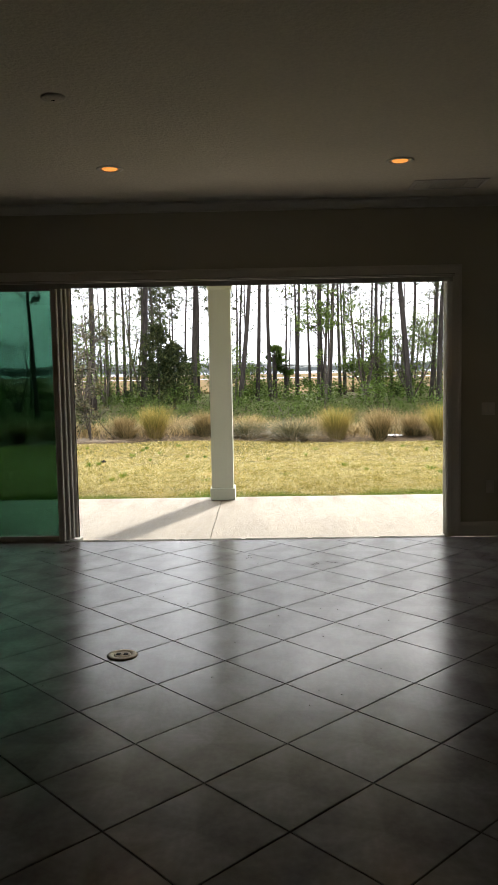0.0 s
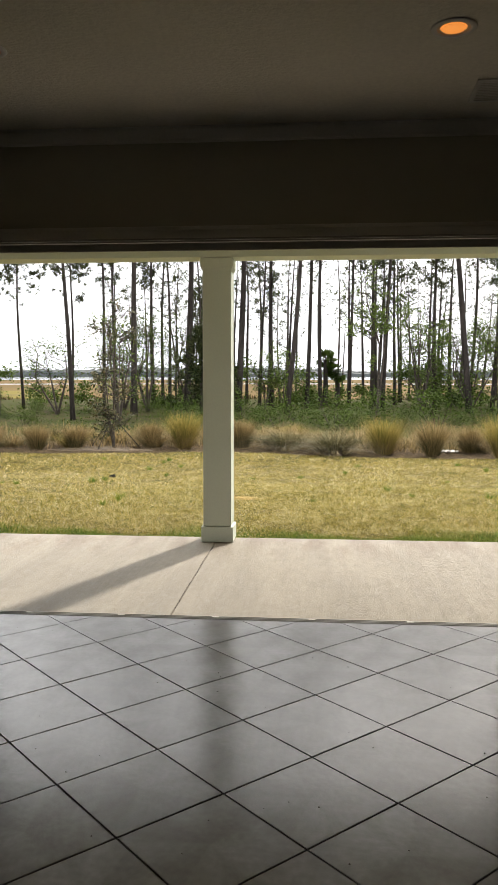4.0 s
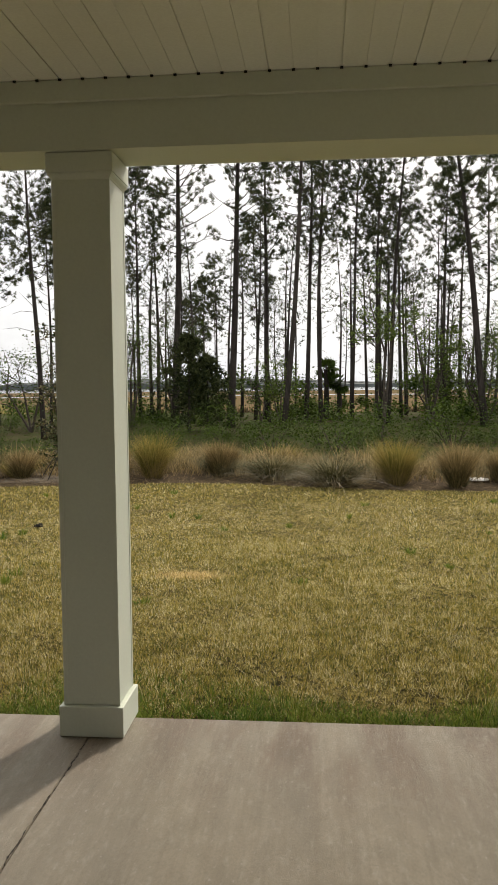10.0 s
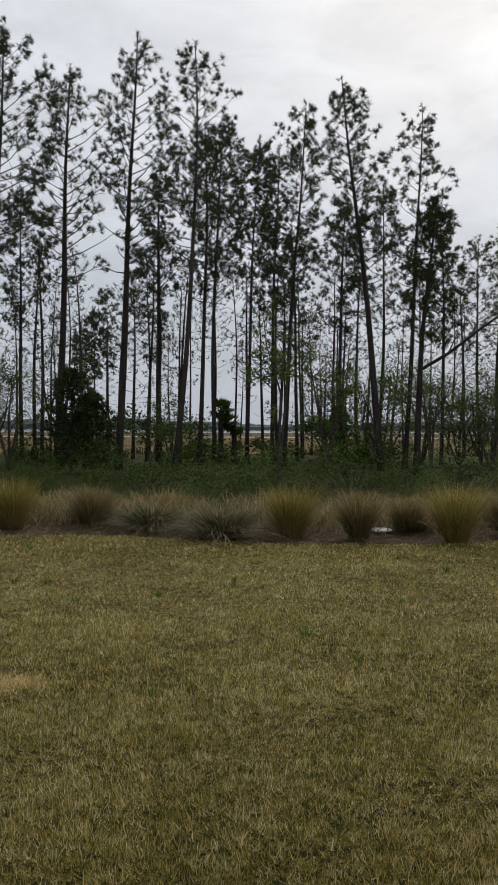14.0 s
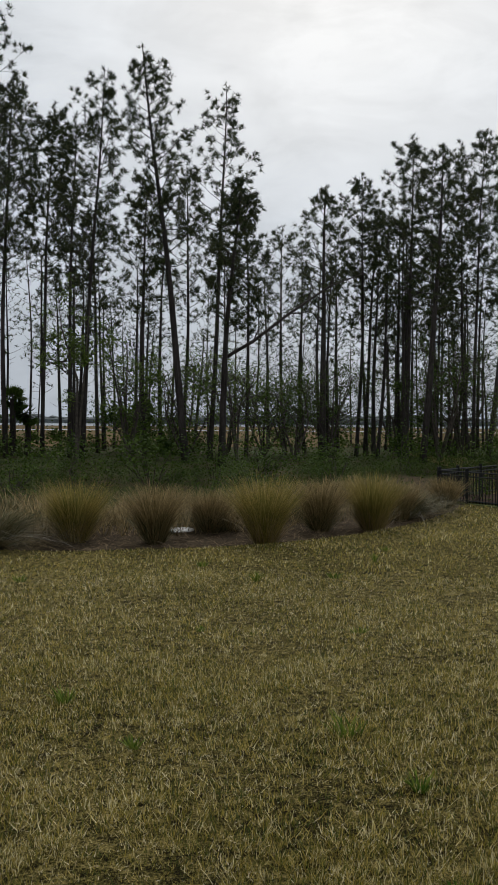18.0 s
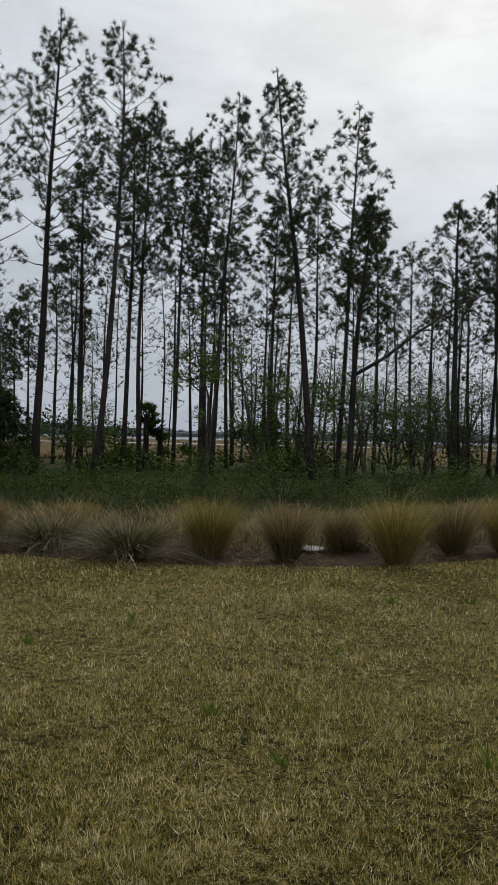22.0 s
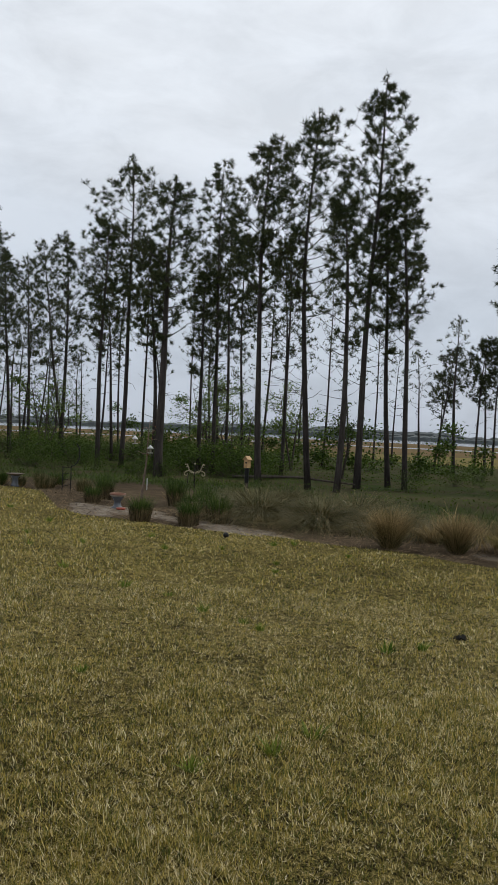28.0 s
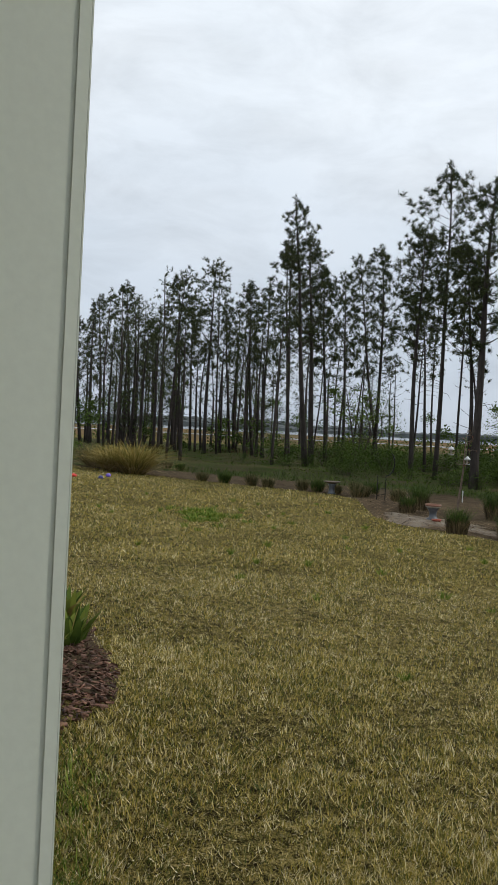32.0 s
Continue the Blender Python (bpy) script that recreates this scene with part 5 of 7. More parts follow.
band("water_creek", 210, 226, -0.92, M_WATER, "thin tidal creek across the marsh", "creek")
for i, (d, hh) in enumerate(((905, 7), (1000, 9.5), (1150, 13))):
    r = np.random.default_rng(70 + i)
    verts, faces = [], []
    n = 700
    for k in range(n + 1):
        a = radians(-80 + 170 * k / n)
        top = hh * (0.62 + 0.22 * math.sin(k * 0.05 + i) + 0.10 * math.sin(k * 0.23) + 0.25 * r.uniform())
        for dd, zz in ((d - 3, -0.9), (d - 1, top * 0.75), (d + 8, top), (d + 30, -0.9)):
            verts.append((-math.sin(a) * dd, math.cos(a) * dd, zz))
    for k in range(n):
        for j in range(3):
            faces.append((4 * k + j, 4 * k + j + 1, 4 * k + j + 5, 4 * k + j + 4))
    tagged(sheet_mesh("backdrop_shore", verts, faces, M_FAR), "low wooded shore on the far side of the river", "far woods", kind="structure")


# ---- planting bed ----
def grass_clump(name, x, y, n, h, base, lean, droop, width, material, label, seed, group):
    rng = np.random.default_rng(seed)
    c = empty(name, x, y, lawn_z(x, y) - 0.03)
    raw_mesh("foliage", *clump_arrays(rng, n, h, base, lean, droop, width), material, c)
    dead = clump_arrays(rng, n // 4, h * 0.6, base * 1.1, lean * 2.2, droop * 1.6, width)
    raw_mesh("dry_foliage", *dead, M_TAN if material is not M_TAN else M_SAGE, c)
    return tagged(c, label, "ornamental grass", group)


FOUNTAINS = [  # x, y, height, gold
    (-3.9, 17.0, 1.12, 1), (-2.4, 17.4, 0.9, 0), (1.6, 16.0, 1.05, 1), (2.8, 15.6, 1.0, 0), (3.9, 16.6, 0.8, 0), (4.5, 15.3, 1.15, 1),
    (5.8, 16.4, 1.0, 0), (6.8, 16.4, 1.08, 1), (9.6, 19.0, 0.8, 0), (-8.9, 15.4, 0.85, 0), (-7.9, 16.2, 0.8, 0), (-7.0, 16.8, 0.72, 0),
    (-5.0, 17.6, 0.78, 0), (-2.3, 17.6, 0.8, 0), (7.9, 17.6, 0.8, 0)]
for i, (x, y, h, gold) in enumerate(FOUNTAINS):
    grass_clump("fountain_grass", x, y, 1600, h * 1.04, 0.13 + 0.04 * gold, 0.28, 0.40, 0.0070, M_GOLD if gold else M_TAN, "upright golden-green fountain grass in the mulch bed" if gold else "tan feathery fountain grass in the mulch bed", 500 + i, "fountain grasses in the bed")
rng = np.random.default_rng(517)
for i in range(26):
    x = -9.5 + 19.0 * (i + rng.uniform(0.1, 0.9)) / 26
    y = bed_edge(x) + (2.3, 3.7, 4.9)[i % 3] + rng.uniform(-0.5, 0.5)
    grass_clump("fountain_grass", x, y, 560, rng.uniform(0.42, 0.66), 0.2, 0.75, 0.75, 0.010, (M_TAN, M_SAGE, M_TAN, M_GOLD)[i % 4], "wind-blown tan grass clump at the back of the bed", 620 + i, "grasses at the back of the bed")
SAGES = [(-1.1, 16.9, 0.72), (0.3, 15.9, 0.78), (-13.4, 16.2, 1.0), (-11.9, 16.7, 0.9), (-12.5, 18.8, 0.9), (-15.2, 19.0, 0.85), (-16.6, 18.7, 0.7), (-10.6, 17.6, 0.8), (8.3, 18.2, 0.7)]
M_SKIRT = leafy("bleached_leaves", (0.48, 0.44, 0.36), (0.26, 0.23, 0.17), 0.5, 0.3, 0.1)
for i, (x, y, h) in enumerate(SAGES):
    big = x < -10
    flax = grass_clump("flax_lily", x, y, 2600 if big else 2000, h * (1.12 if big else 0.98), 0.42 if big else 0.26, 0.50 if big else 0.66, 1.9 if big else 1.2, 0.0085, M_SAGE, "arching grey-green clump of strappy leaves in the mulch bed", 540 + i, "strappy clumps in the bed")
    raw_mesh("leaf_skirt", *clump_arrays(np.random.default_rng(940 + i), 260, h * 0.7, 0.34, 1.0, 1.5, 0.015), M_SKIRT, flax)["label"] = "pale dead leaves hanging round the foot"
M_CUT = leafy("cut_stems", (0.17, 0.13, 0.072), (0.06, 0.05, 0.03), 0.5, 0.35, 0.1)
TUFTS = [(-14.3, 13.3, 0.75), (-13.3, 13.9, 0.72), (-18.4, 14.6, 0.6), (-19.2, 15.5, 0.9), (-17.0, 16.4, 0.95), (-14.0, 15.1, 0.85), (-13.3, 14.8, 0.8), (-16.0, 16.6, 0.8), (-15.3, 15.6, 0.7)]
for i, (x, y, h) in enumerate(TUFTS):
    tuft = grass_clump("green_tuft_grass", x, y, 520, h * 0.85, 0.10, 0.34, 0.18, 0.010, M_GREENGRASS, "upright green grass tuft with straw-coloured base", 560 + i, "green tufts by the bird bath")
    raw_mesh("cut_base", *clump_arrays(np.random.default_rng(960 + i), 900, h * 0.52, 0.22, 0.16, 0.1, 0.011), M_CUT, tuft)["label"] = "brown cut-back stems round the foot"
for i, (x, y, s) in enumerate(((-30.0, 9.6, 1.5), (-30.9, 9.0, 1.3), (-33.8, 8.8, 1.2), (-32.6, 9.5, 1.1))):
    grass_clump("pampas_grass", x, y, 1100, s * 1.0, 0.36, 0.55, 0.95, 0.020, M_GOLD if i < 2 else M_SAGE, "large mounded tan ornamental grass at the lawn's edge", 580 + i, "mounded grasses at the lawn's far edge")
row = [(-28.3, 11.8), (-27.7, 12.5), (-26.7, 13.2), (-26.1, 13.6), (-25.3, 14.6), (-24.7, 14.9), (-24.1, 15.3), (-23.2, 15.9), (-22.9, 15.5), (-34.5, 12.7), (-35.5, 12.4), (-21.5, 16.2), (-25.4, 16.8), (-24.2, 16.8)]
for i, (x, y) in enumerate(row):
    grass_clump("small_mound_grass", x, y, 420, 0.38 + 0.05 * (i % 3), 0.17, 0.36, 0.15, 0.013, M_GREENGRASS if i % 4 == 1 else M_SAGE, "small rounded grass mound in a row along the lawn", 600 + i, "row of grass mounds")

# wispy dry grass filling the bed behind the front row
rng = np.random.default_rng(33)
n = 15000
x = rng.uniform(-10.5, 10.5, n)
e = np.array([bed_edge(v) for v in x])
y = e + 1.5 + 4.6 * rng.uniform(0, 1, n)
clump = 0.5 + 0.5 * np.sin(x * 2.6 + np.sin(y * 1.9) * 2) * np.cos(y * 1.7)
keep = rng.uniform(0, 1, n) < (0.35 + 0.65 * clump) * np.where(x < -4.5, 0.45, 1.0)
x, y, clump = x[keep], y[keep], clump[keep]
n = len(x)
a = rng.uniform(0, math.tau, n)
roots = np.stack((x, y, np.full(n, -0.55)), axis=1)
wisps = blade_arrays(roots, np.stack((np.cos(a), np.sin(a)), axis=1), (0.3 + 0.5 * clump) * rng.uniform(0.6, 1.1, n), rng.uniform(0.1, 0.7, n), rng.uniform(0.1, 0.6, n), rng.uniform(0.010, 0.02, n), rng)
tagged(raw_mesh("dry_grass", *wisps, M_TAN), "wispy tan grass filling the back of the bed", "grass", kind="stuff")
# weedy green grass behind the bed
n = 9000
x = rng.uniform(-40, 14, n)
y = np.array([bed_edge(v) for v in x]) + 5.0 + 6.0 * rng.uniform(0, 1, n)
a = rng.uniform(0, math.tau, n)
weeds = blade_arrays(np.stack((x, y, np.full(n, -0.56)), axis=1), np.stack((np.cos(a), np.sin(a)), axis=1), rng.uniform(0.12, 0.38, n), rng.uniform(0.1, 0.8, n), rng.uniform(0.1, 0.5, n), rng.uniform(0.010, 0.022, n), rng)
tagged(raw_mesh("weeds", *weeds, M_GREENGRASS), "low weedy green grass before the woods", "grass", kind="stuff")
# mulch litter: straw and bark bits lying in the bed
n = 20000
x = rng.uniform(-25, 10, n)
y = np.array([bed_edge(v) for v in x]) + rng.uniform(0.0, 2.6, n)
a = rng.uniform(0, math.tau, n)
d = np.stack((np.cos(a), np.sin(a), rng.normal(0, 0.12, n)), axis=1)
l = rng.uniform(0.08, 0.3, (n, 1))
c = np.stack((x, y, np.full(n, -0.500) + rng.uniform(0, 0.025, n)), axis=1)
w = np.stack((-d[:, 1], d[:, 0], np.zeros(n)), axis=1) * rng.uniform(0.004, 0.010, (n, 1))
litter = np.stack((c - w, c + w, c + d * l + w, c + d * l - w), axis=1).reshape(-1, 3)
tagged(raw_mesh("pine_straw", litter, np.arange(n * 4), np.full(n, 4), leafy("straw_litter", (0.19, 0.138, 0.082), (0.06, 0.043, 0.028), 0.55, 0.35, 0.0, 0.9)), "loose pine straw lying on the mulch", "mulch", kind="stuff")

# pale sandy patches and a white stone in the bed
def patch(name, x, y, rx, ry, material, label, category, seed, zoff=0.012):
    rng = np.random.default_rng(seed)
    bm = bmesh.new()
    mid = bm.verts.new((x, y, lawn_z(x, y) + zoff + 0.01))
    ring = []
    for k in range(28):
        a = math.tau * k / 28
        f = 1 + 0.22 * math.sin(3 * a + seed) + rng.normal(0, 0.09)
        ring.append(bm.verts.new((x + rx * f * math.cos(a), y + ry * f * math.sin(a), lawn_z(x, y) + zoff - 0.02)))
    for k in range(28):
        bm.faces.new((mid, ring[k], ring[(k + 1) % 28]))
    return tagged(link(name, bm, material, smooth=True), label, category, kind="structure")


patch("ground_sand", -6.2, 16.7, 1.3, 0.8, M_SAND, "pale sandy soil round the young magnolia", "soil", 3)
patch("ground_sand_path", -13.0, 14.3, 2.8, 0.55, M_SAND, "pale sandy strip at the edge of the bed", "soil", 4)
patch("ground_sand_bath", -16.6, 13.9, 1.5, 1.0, M_SAND, "pale sandy soil round the bird bath", "soil", 5)
stone = bmesh.new()
bmesh.ops.create_icosphere(stone, subdivisions=3, radius=1.0)
for v in stone.verts:
    k = 1 + 0.18 * noise.noise(v.co * 1.7)
    v.co = Vector((v.co.x * 0.30 * k, v.co.y * 0.26 * k, max(-0.02, v.co.z * 0.035 * k)))
M_STONE = mat("white_stone", (0.82, 0.81, 0.79), 0.8, 0.1, 4, 40, 0.3)
st = tagged(link("white_stone", stone, M_STONE, smooth=True), "flat white stone lying among the grasses", "stone")
st.matrix_basis = pose(3.36, 16.75, -0.47)


def magnolia(x, y):
    t = broadleaf("magnolia_sapling", x, y, lawn_z(x, y) - 0.03, 4.6, 1.35, 1500, 0.11, leafy("magnolia_leaves", (0.12, 0.10, 0.05), (0.030, 0.050, 0.016), 0.5, 0.3, 0.1, 0.35), M_TWIG, "staked young magnolia with sparse glossy leaves", 77, 5, 0.06, thick=0.3)
    for ang in (0.5, 2.6, 4.4):
        part("stake", add_tube(bmesh.new(), ((math.cos(ang) * 0.85, math.sin(ang) * 0.6, 0.0), (0, 0, 0.95)), (0.012, 0.012), 5), M_BLACK, t, "thin dark guy stake")
    return t


magnolia(-5.95, 16.9)


# ---- room fittings ----
def downlight(x, y):
    d = tagged(empty("recessed_light", x, y, CEIL), "round recessed ceiling light glowing warm", "ceiling light", group="recessed lights")
    part("trim_ring", add_lathe(bmesh.new(), ((0.072, -0.001), (0.098, -0.001), (0.100, -0.005), (0.096, -0.009), (0.076, -0.010), (0.072, -0.006)), 32, cap=False), M_TRIM, d, smooth=True)
    part("cone", add_lathe(bmesh.new(), ((0.074, -0.007), (0.070, -0.0045), (0.060, -0.004)), 32, cap=False), M_CONE, d, "warm-lit reflector cone", smooth=True)
    part("bulb", lathe(((0.058, -0.0035), (0.050, -0.010), (0.030, -0.014), (0.006, -0.016)), 24), M_BULB, d, "glowing amber lamp", smooth=True)
    return d


lamp_a = downlight(-1.20, -1.37)
copy_thing(lamp_a, pose(0.94, -1.37, CEIL))
for x in (-1.20, 0.94):
    spot = new("lamp_glow", bpy.data.lights.new("lamp_glow", "SPOT"))
    spot.data.energy, spot.data.color, spot.data.spot_size, spot.data.shadow_soft_size = 0.5, (1.0, 0.55, 0.22), radians(110), 0.05
    spot.matrix_world = pose(x, -1.37, CEIL - 0.03)
det = tagged(empty("smoke_detector", -1.17, -2.94, CEIL), "white round smoke detector on the ceiling", "smoke detector")
part("body", lathe(((0.066, -0.001), (0.067, -0.007), (0.060, -0.014), (0.040, -0.018), (0.012, -0.019)), 32), M_CEIL, det, smooth=True)
part("sensor_slot", box(-0.010, -0.004, -0.0215, 0.010, 0.004, -0.0192), M_DARK, det)
vent = tagged(empty("ceiling_vent", 1.45, -0.56, CEIL), "white slatted air vent in the ceiling", "air vent")
vf = bmesh.new()
for a in ((-0.30, -0.17, 0.30, -0.145), (-0.30, 0.145, 0.30, 0.17), (-0.30, -0.1445, -0.275, 0.1445), (0.275, -0.1445, 0.30, 0.1445)):
    add_box(vf, a[0], a[1], -0.009, a[2], a[3], -0.001, 0.001)
part("frame", vf, M_TRIM, vent)
part("backing", box(-0.2745, -0.1445, -0.003, 0.2745, 0.1445, -0.001), M_WALL, vent)
for k in range(3):
    part("divider", box(-0.145 + k * 0.14, -0.144, -0.010, -0.135 + k * 0.14, 0.144, -0.0035), M_TRIM, vent)
for k in range(11):
    s = box(-0.274, -0.0095, -0.0008, 0.274, 0.0095, 0.0008)
    sl = part("slat", s, M_TRIM, vent)
    sl.matrix_basis = pose(0, -0.125 + k * 0.025, -0.0062, 4)
outlet = tagged(empty("floor_outlet", -0.85, -3.12, 0), "round metal floor outlet cover set in the tiles", "floor outlet")
part("cover_ring", add_lathe(bmesh.new(), ((0.048, 0.0045), (0.052, 0.008), (0.078, 0.008), (0.085, 0.0035), (0.085, 0.0005), (0.048, 0.0005)), 36, cap=False), M_BRASS, outlet, smooth=True)
lid = part("lid", lathe(((0.047, 0.0005), (0.047, 0.0065), (0.043, 0.0075)), 36), M_BRASS, outlet, smooth=True)
for k in (-1, 1):
    part("socket_flap", box(-0.012 + k * 0.021, -0.014, 0.0077, 0.012 + k * 0.021, 0.014, 0.0105, 0.001), M_DARK, lid)
part("screw", lathe(((0.005, 0.0077), (0.004, 0.0095)), 12), M_FRAME, outlet)


def wall_plate(name, x, z, w, label, slots):
    p = tagged(empty(name, x, -0.001, z), label, name.replace("_", " "))
    p.matrix_basis = HOUSE @ p.matrix_basis
    plate = part("plate", box(-w, -0.006, -0.058, w, 0.0, 0.058, 0.003), M_TRIM, p)
    for sx, sz, sw, sh in slots:
        part("rocker" if sh > 0.03 else "socket", box(sx - sw, -0.010, sz - sh, sx + sw, -0.0062, sz + sh, 0.002), M_PLASTIC, plate)
    return p


wall_plate("light_switch", 1.935, 1.18, 0.06, "painted double light switch beside the door", ((-0.024, 0, 0.016, 0.033), (0.024, 0, 0.016, 0.033)))
wall_plate("wall_outlet", 1.96, 0.46, 0.036, "painted wall outlet beside the door", ((0, 0.02, 0.015, 0.013), (0, -0.02, 0.015, 0.013)))

# ---- porch lantern ----
lan = tagged(empty("porch_lantern", 0.437, 0.88, 2.972), "black tapered flush lantern with seeded glass panes", "ceiling lantern")
part("canopy", box(-0.10, -0.10, -0.03, 0.10, 0.10, 0.0, 0.004), M_BLACK, lan)
fr = bmesh.new()
add_box(fr, -0.105, -0.105, -0.075, 0.105, 0.105, -0.045, 0.003)
part("top_rim", fr, M_BLACK, lan)
part("neck", box(-0.06, -0.06, -0.0448, 0.06, 0.06, -0.0302), M_BLACK, lan)
for sx, sy in ((-1, -1), (1, -1), (1, 1), (-1, 1)):
    part("corner_bar", add_tube(bmesh.new(), ((sx * 0.094, sy * 0.094, -0.0755), (sx * 0.066, sy * 0.066, -0.242)), 0.008, 4), M_BLACK, lan)
rim = bmesh.new()
for a in ((-0.075, -0.075, 0.075, -0.062), (-0.075, 0.062, 0.075, 0.075), (-0.075, -0.0615, -0.062, 0.0615), (0.062, -0.0615, 0.075, 0.0615)):
    add_box(rim, a[0], a[1], -0.256, a[2], a[3], -0.2425)
part("bottom_rim", rim, M_BLACK, lan)
M_FROST = mat("seeded_glass", (0.62, 0.60, 0.52), 0.25, 0.12, 14, 60, 0.4)
for k in range(4):
    a = k * math.pi / 2
    u, w = Vector((math.cos(a), math.sin(a), 0)), Vector((-math.sin(a), math.cos(a), 0))
    bm = bmesh.new()
    q = []
    for off in (0.0, -0.003):
        q.append([bm.verts.new(u * (0.088 + off) - w * 0.083 + Vector((0, 0, -0.076))), bm.verts.new(u * (0.088 + off) + w * 0.083 + Vector((0, 0, -0.076))), bm.verts.new(u * (0.065 + off) + w * 0.058 + Vector((0, 0, -0.24))), bm.verts.new(u * (0.065 + off) - w * 0.058 + Vector((0, 0, -0.24)))])
    bm.faces.new(q[0])
    bm.faces.new(list(reversed(q[1])))
    for i in range(4):
        bm.faces.new((q[0][i], q[1][i], q[1][(i + 1) % 4], q[0][(i + 1) % 4]))
    bmesh.ops.recalc_face_normals(bm, faces=bm.faces)
    part("pane", bm, M_FROST, lan, "seeded glass pane")
part("bottom_pane", box(-0.0605, -0.0605, -0.251, 0.0605, 0.0605, -0.248), M_FROST, lan, "seeded glass pane")

# ---- black metal garden fence ----
def fence_run(points, label):
    f = tagged(empty("garden_fence", points[0][0], points[0][1], -0.52), label, "fence", group="garden fences")
    ox, oy = points[0]
    for i, (x, y) in enumerate(points):
        post = part("post", box(x - ox - 0.028, y - oy - 0.028, 0, x - ox + 0.028, y - oy + 0.028, 0.83), M_BLACK, f)
        part("post_cap", box(x - ox - 0.034, y - oy - 0.034, 0.8305, x - ox + 0.034, y - oy + 0.034, 0.852, 0.004), M_BLACK, post)
    pick = box(-0.0075, -0.0075, 0.05, 0.0075, 0.0075, 0.78)
    first = part("picket", pick, M_BLACK, f)
    for j, ((xa, ya), (xb, yb)) in enumerate(zip(points, points[1:])):
        d = Vector((xb - xa, yb - ya, 0))
        for z in (0.10, 0.67, 0.77):
            part("rail", add_tube(bmesh.new(), ((xa - ox, ya - oy, z), (xb - ox, yb - oy, z)), 0.017, 4), M_BLACK, f)
        n = max(4, int(d.length / 0.088))
        for k in range(1, n):
            p = first if (j == 0 and k == 1) else first.copy()
            if p is not first:
                scene.collection.objects.link(p)
                p.parent = f
            p.matrix_basis = Matrix.Translation((xa - ox + d.x * k / n, ya - oy + d.y * k / n, 0))
    return f


fence_run([(10.4, 20.8), (10.73, 20.04), (11.06, 19.2), (11.44, 18.35), (11.78, 17.4), (12.13, 16.35), (12.5, 15.25), (12.85, 14.1), (13.2, 12.9)], "black metal picket fence along the lawn's edge")
fence_run([(10.46, 20.86), (11.3, 21.5), (12.3, 22.1), (13.4, 22.9), (15.2, 24.0), (17.2, 25.0), (19.2, 25.9), (21.4, 26.6), (23.6, 27.2)], "black metal picket fence round the neighbouring garden")
strip("lawn_neighbour", 10.5, 34.0, 60, lambda x: max(6.0, 20.8 - (x - 10.4) / 0.354), lambda x: 20.7 + (x - 10.46) * 0.483, 12, 0.012, mat("mown_green_lawn", (0.098, 0.104, 0.034), 0.95, 0.3, 1.6, 60, 0.6, other=(0.070, 0.080, 0.026), spec=0.03, mid=(9.0, 0.25)), "evenly mown green lawn of the neighbouring garden", "lawn")
verts, faces = [], []
for k in range(25):
    f = k / 24
    cx_, cy_ = 10.9 + 7.9 * f, 20.0 + 4.9 * f + 0.25 * math.sin(f * 9)
    w_ = 0.95 + 0.25 * math.sin(f * 14)
    verts += [(cx_ + 0.53 * w_, cy_ - 0.85 * w_, -0.474), (cx_, cy_, -0.45), (cx_ - 0.53 * w_, cy_ + 0.85 * w_, -0.474)]
    if k:
        b = 3 * k
        faces += [(b - 3, b, b + 1, b - 2), (b - 2, b + 1, b + 2, b - 1)]
tagged(sheet_mesh("planting_neighbour", verts, faces, mat("red_mulch", (0.075, 0.046, 0.034), 0.95, 0.5, 3, 40, 0.8, other=(0.045, 0.03, 0.024), spec=0.03), smooth=True), "reddish mulch bed along the fence in the neighbouring garden", "planting bed", kind="structure")
for i, (x, y, h_, w_) in enumerate(((11.35, 20.6, 0.75, 0.85), (13.25, 21.7, 0.65, 0.95), (15.3, 22.8, 0.7, 0.85), (18.0, 24.4, 0.6, 0.8))):
    shrub(x, y, -0.51, h_, w_, 900, 0.055, M_SHRUB, "small clipped dark shrub behind the fence", 90 + i, "garden_shrub", "shrubs behind the fence")
for i, (x, y) in enumerate(((19.5, 24.5), (21.0, 25.1), (22.2, 25.4))):
    grass_clump("blue_green_grass", x, y, 620, 0.75, 0.26, 0.45, 0.4, 0.014, M_SAGE, "rounded blue-green grass clump behind the fence", 660 + i, "grass clumps behind the fence")
for i, (x, y, h_, w_) in enumerate(((26.6, 35.0, 1.9, 3.0), (28.8, 35.6, 2.3, 3.2), (31.2, 36.2, 2.1, 3.2), (33.6, 35.6, 2.4, 3.2))):
    shrub(x, y, -0.55, h_, w_, 2400, 0.12, M_SHRUB_LIGHT, "broad bright green bush at the edge of the woods", 190 + i, "broad_bush", "bushes at the wood's edge")

# bushes at the lawn's far corner, beside the neighbour's house
shrub(-40.6, 8.6, -0.52, 0.85, 1.2, 900, 0.09, leafy("lime_leaves", (0.30, 0.32, 0.04), (0.15, 0.20, 0.03), 0.5, 0.2, 0.3, scale=1.2, mixed=0.3), "rounded yellow-green bush at the lawn's far corner", 210, "garden_bush", "bushes at the lawn's far corner")
shrub(-36.6, 9.4, -0.52, 0.9, 1.3, 900, 0.09, M_SHRUB, "dark green bush at the lawn's far corner", 211, "garden_bush", "bushes at the lawn's far corner")

# ---- bird baths, feeders and ornaments ----
M_CERAMIC = mat("blue_grey_glaze", (0.095, 0.105, 0.12), 0.4, 0.15, 9, 60, 0.1)
M_PALE = mat("pale_ceramic", (0.27, 0.24, 0.19), 0.6, 0.12, 9, 60, 0.1)
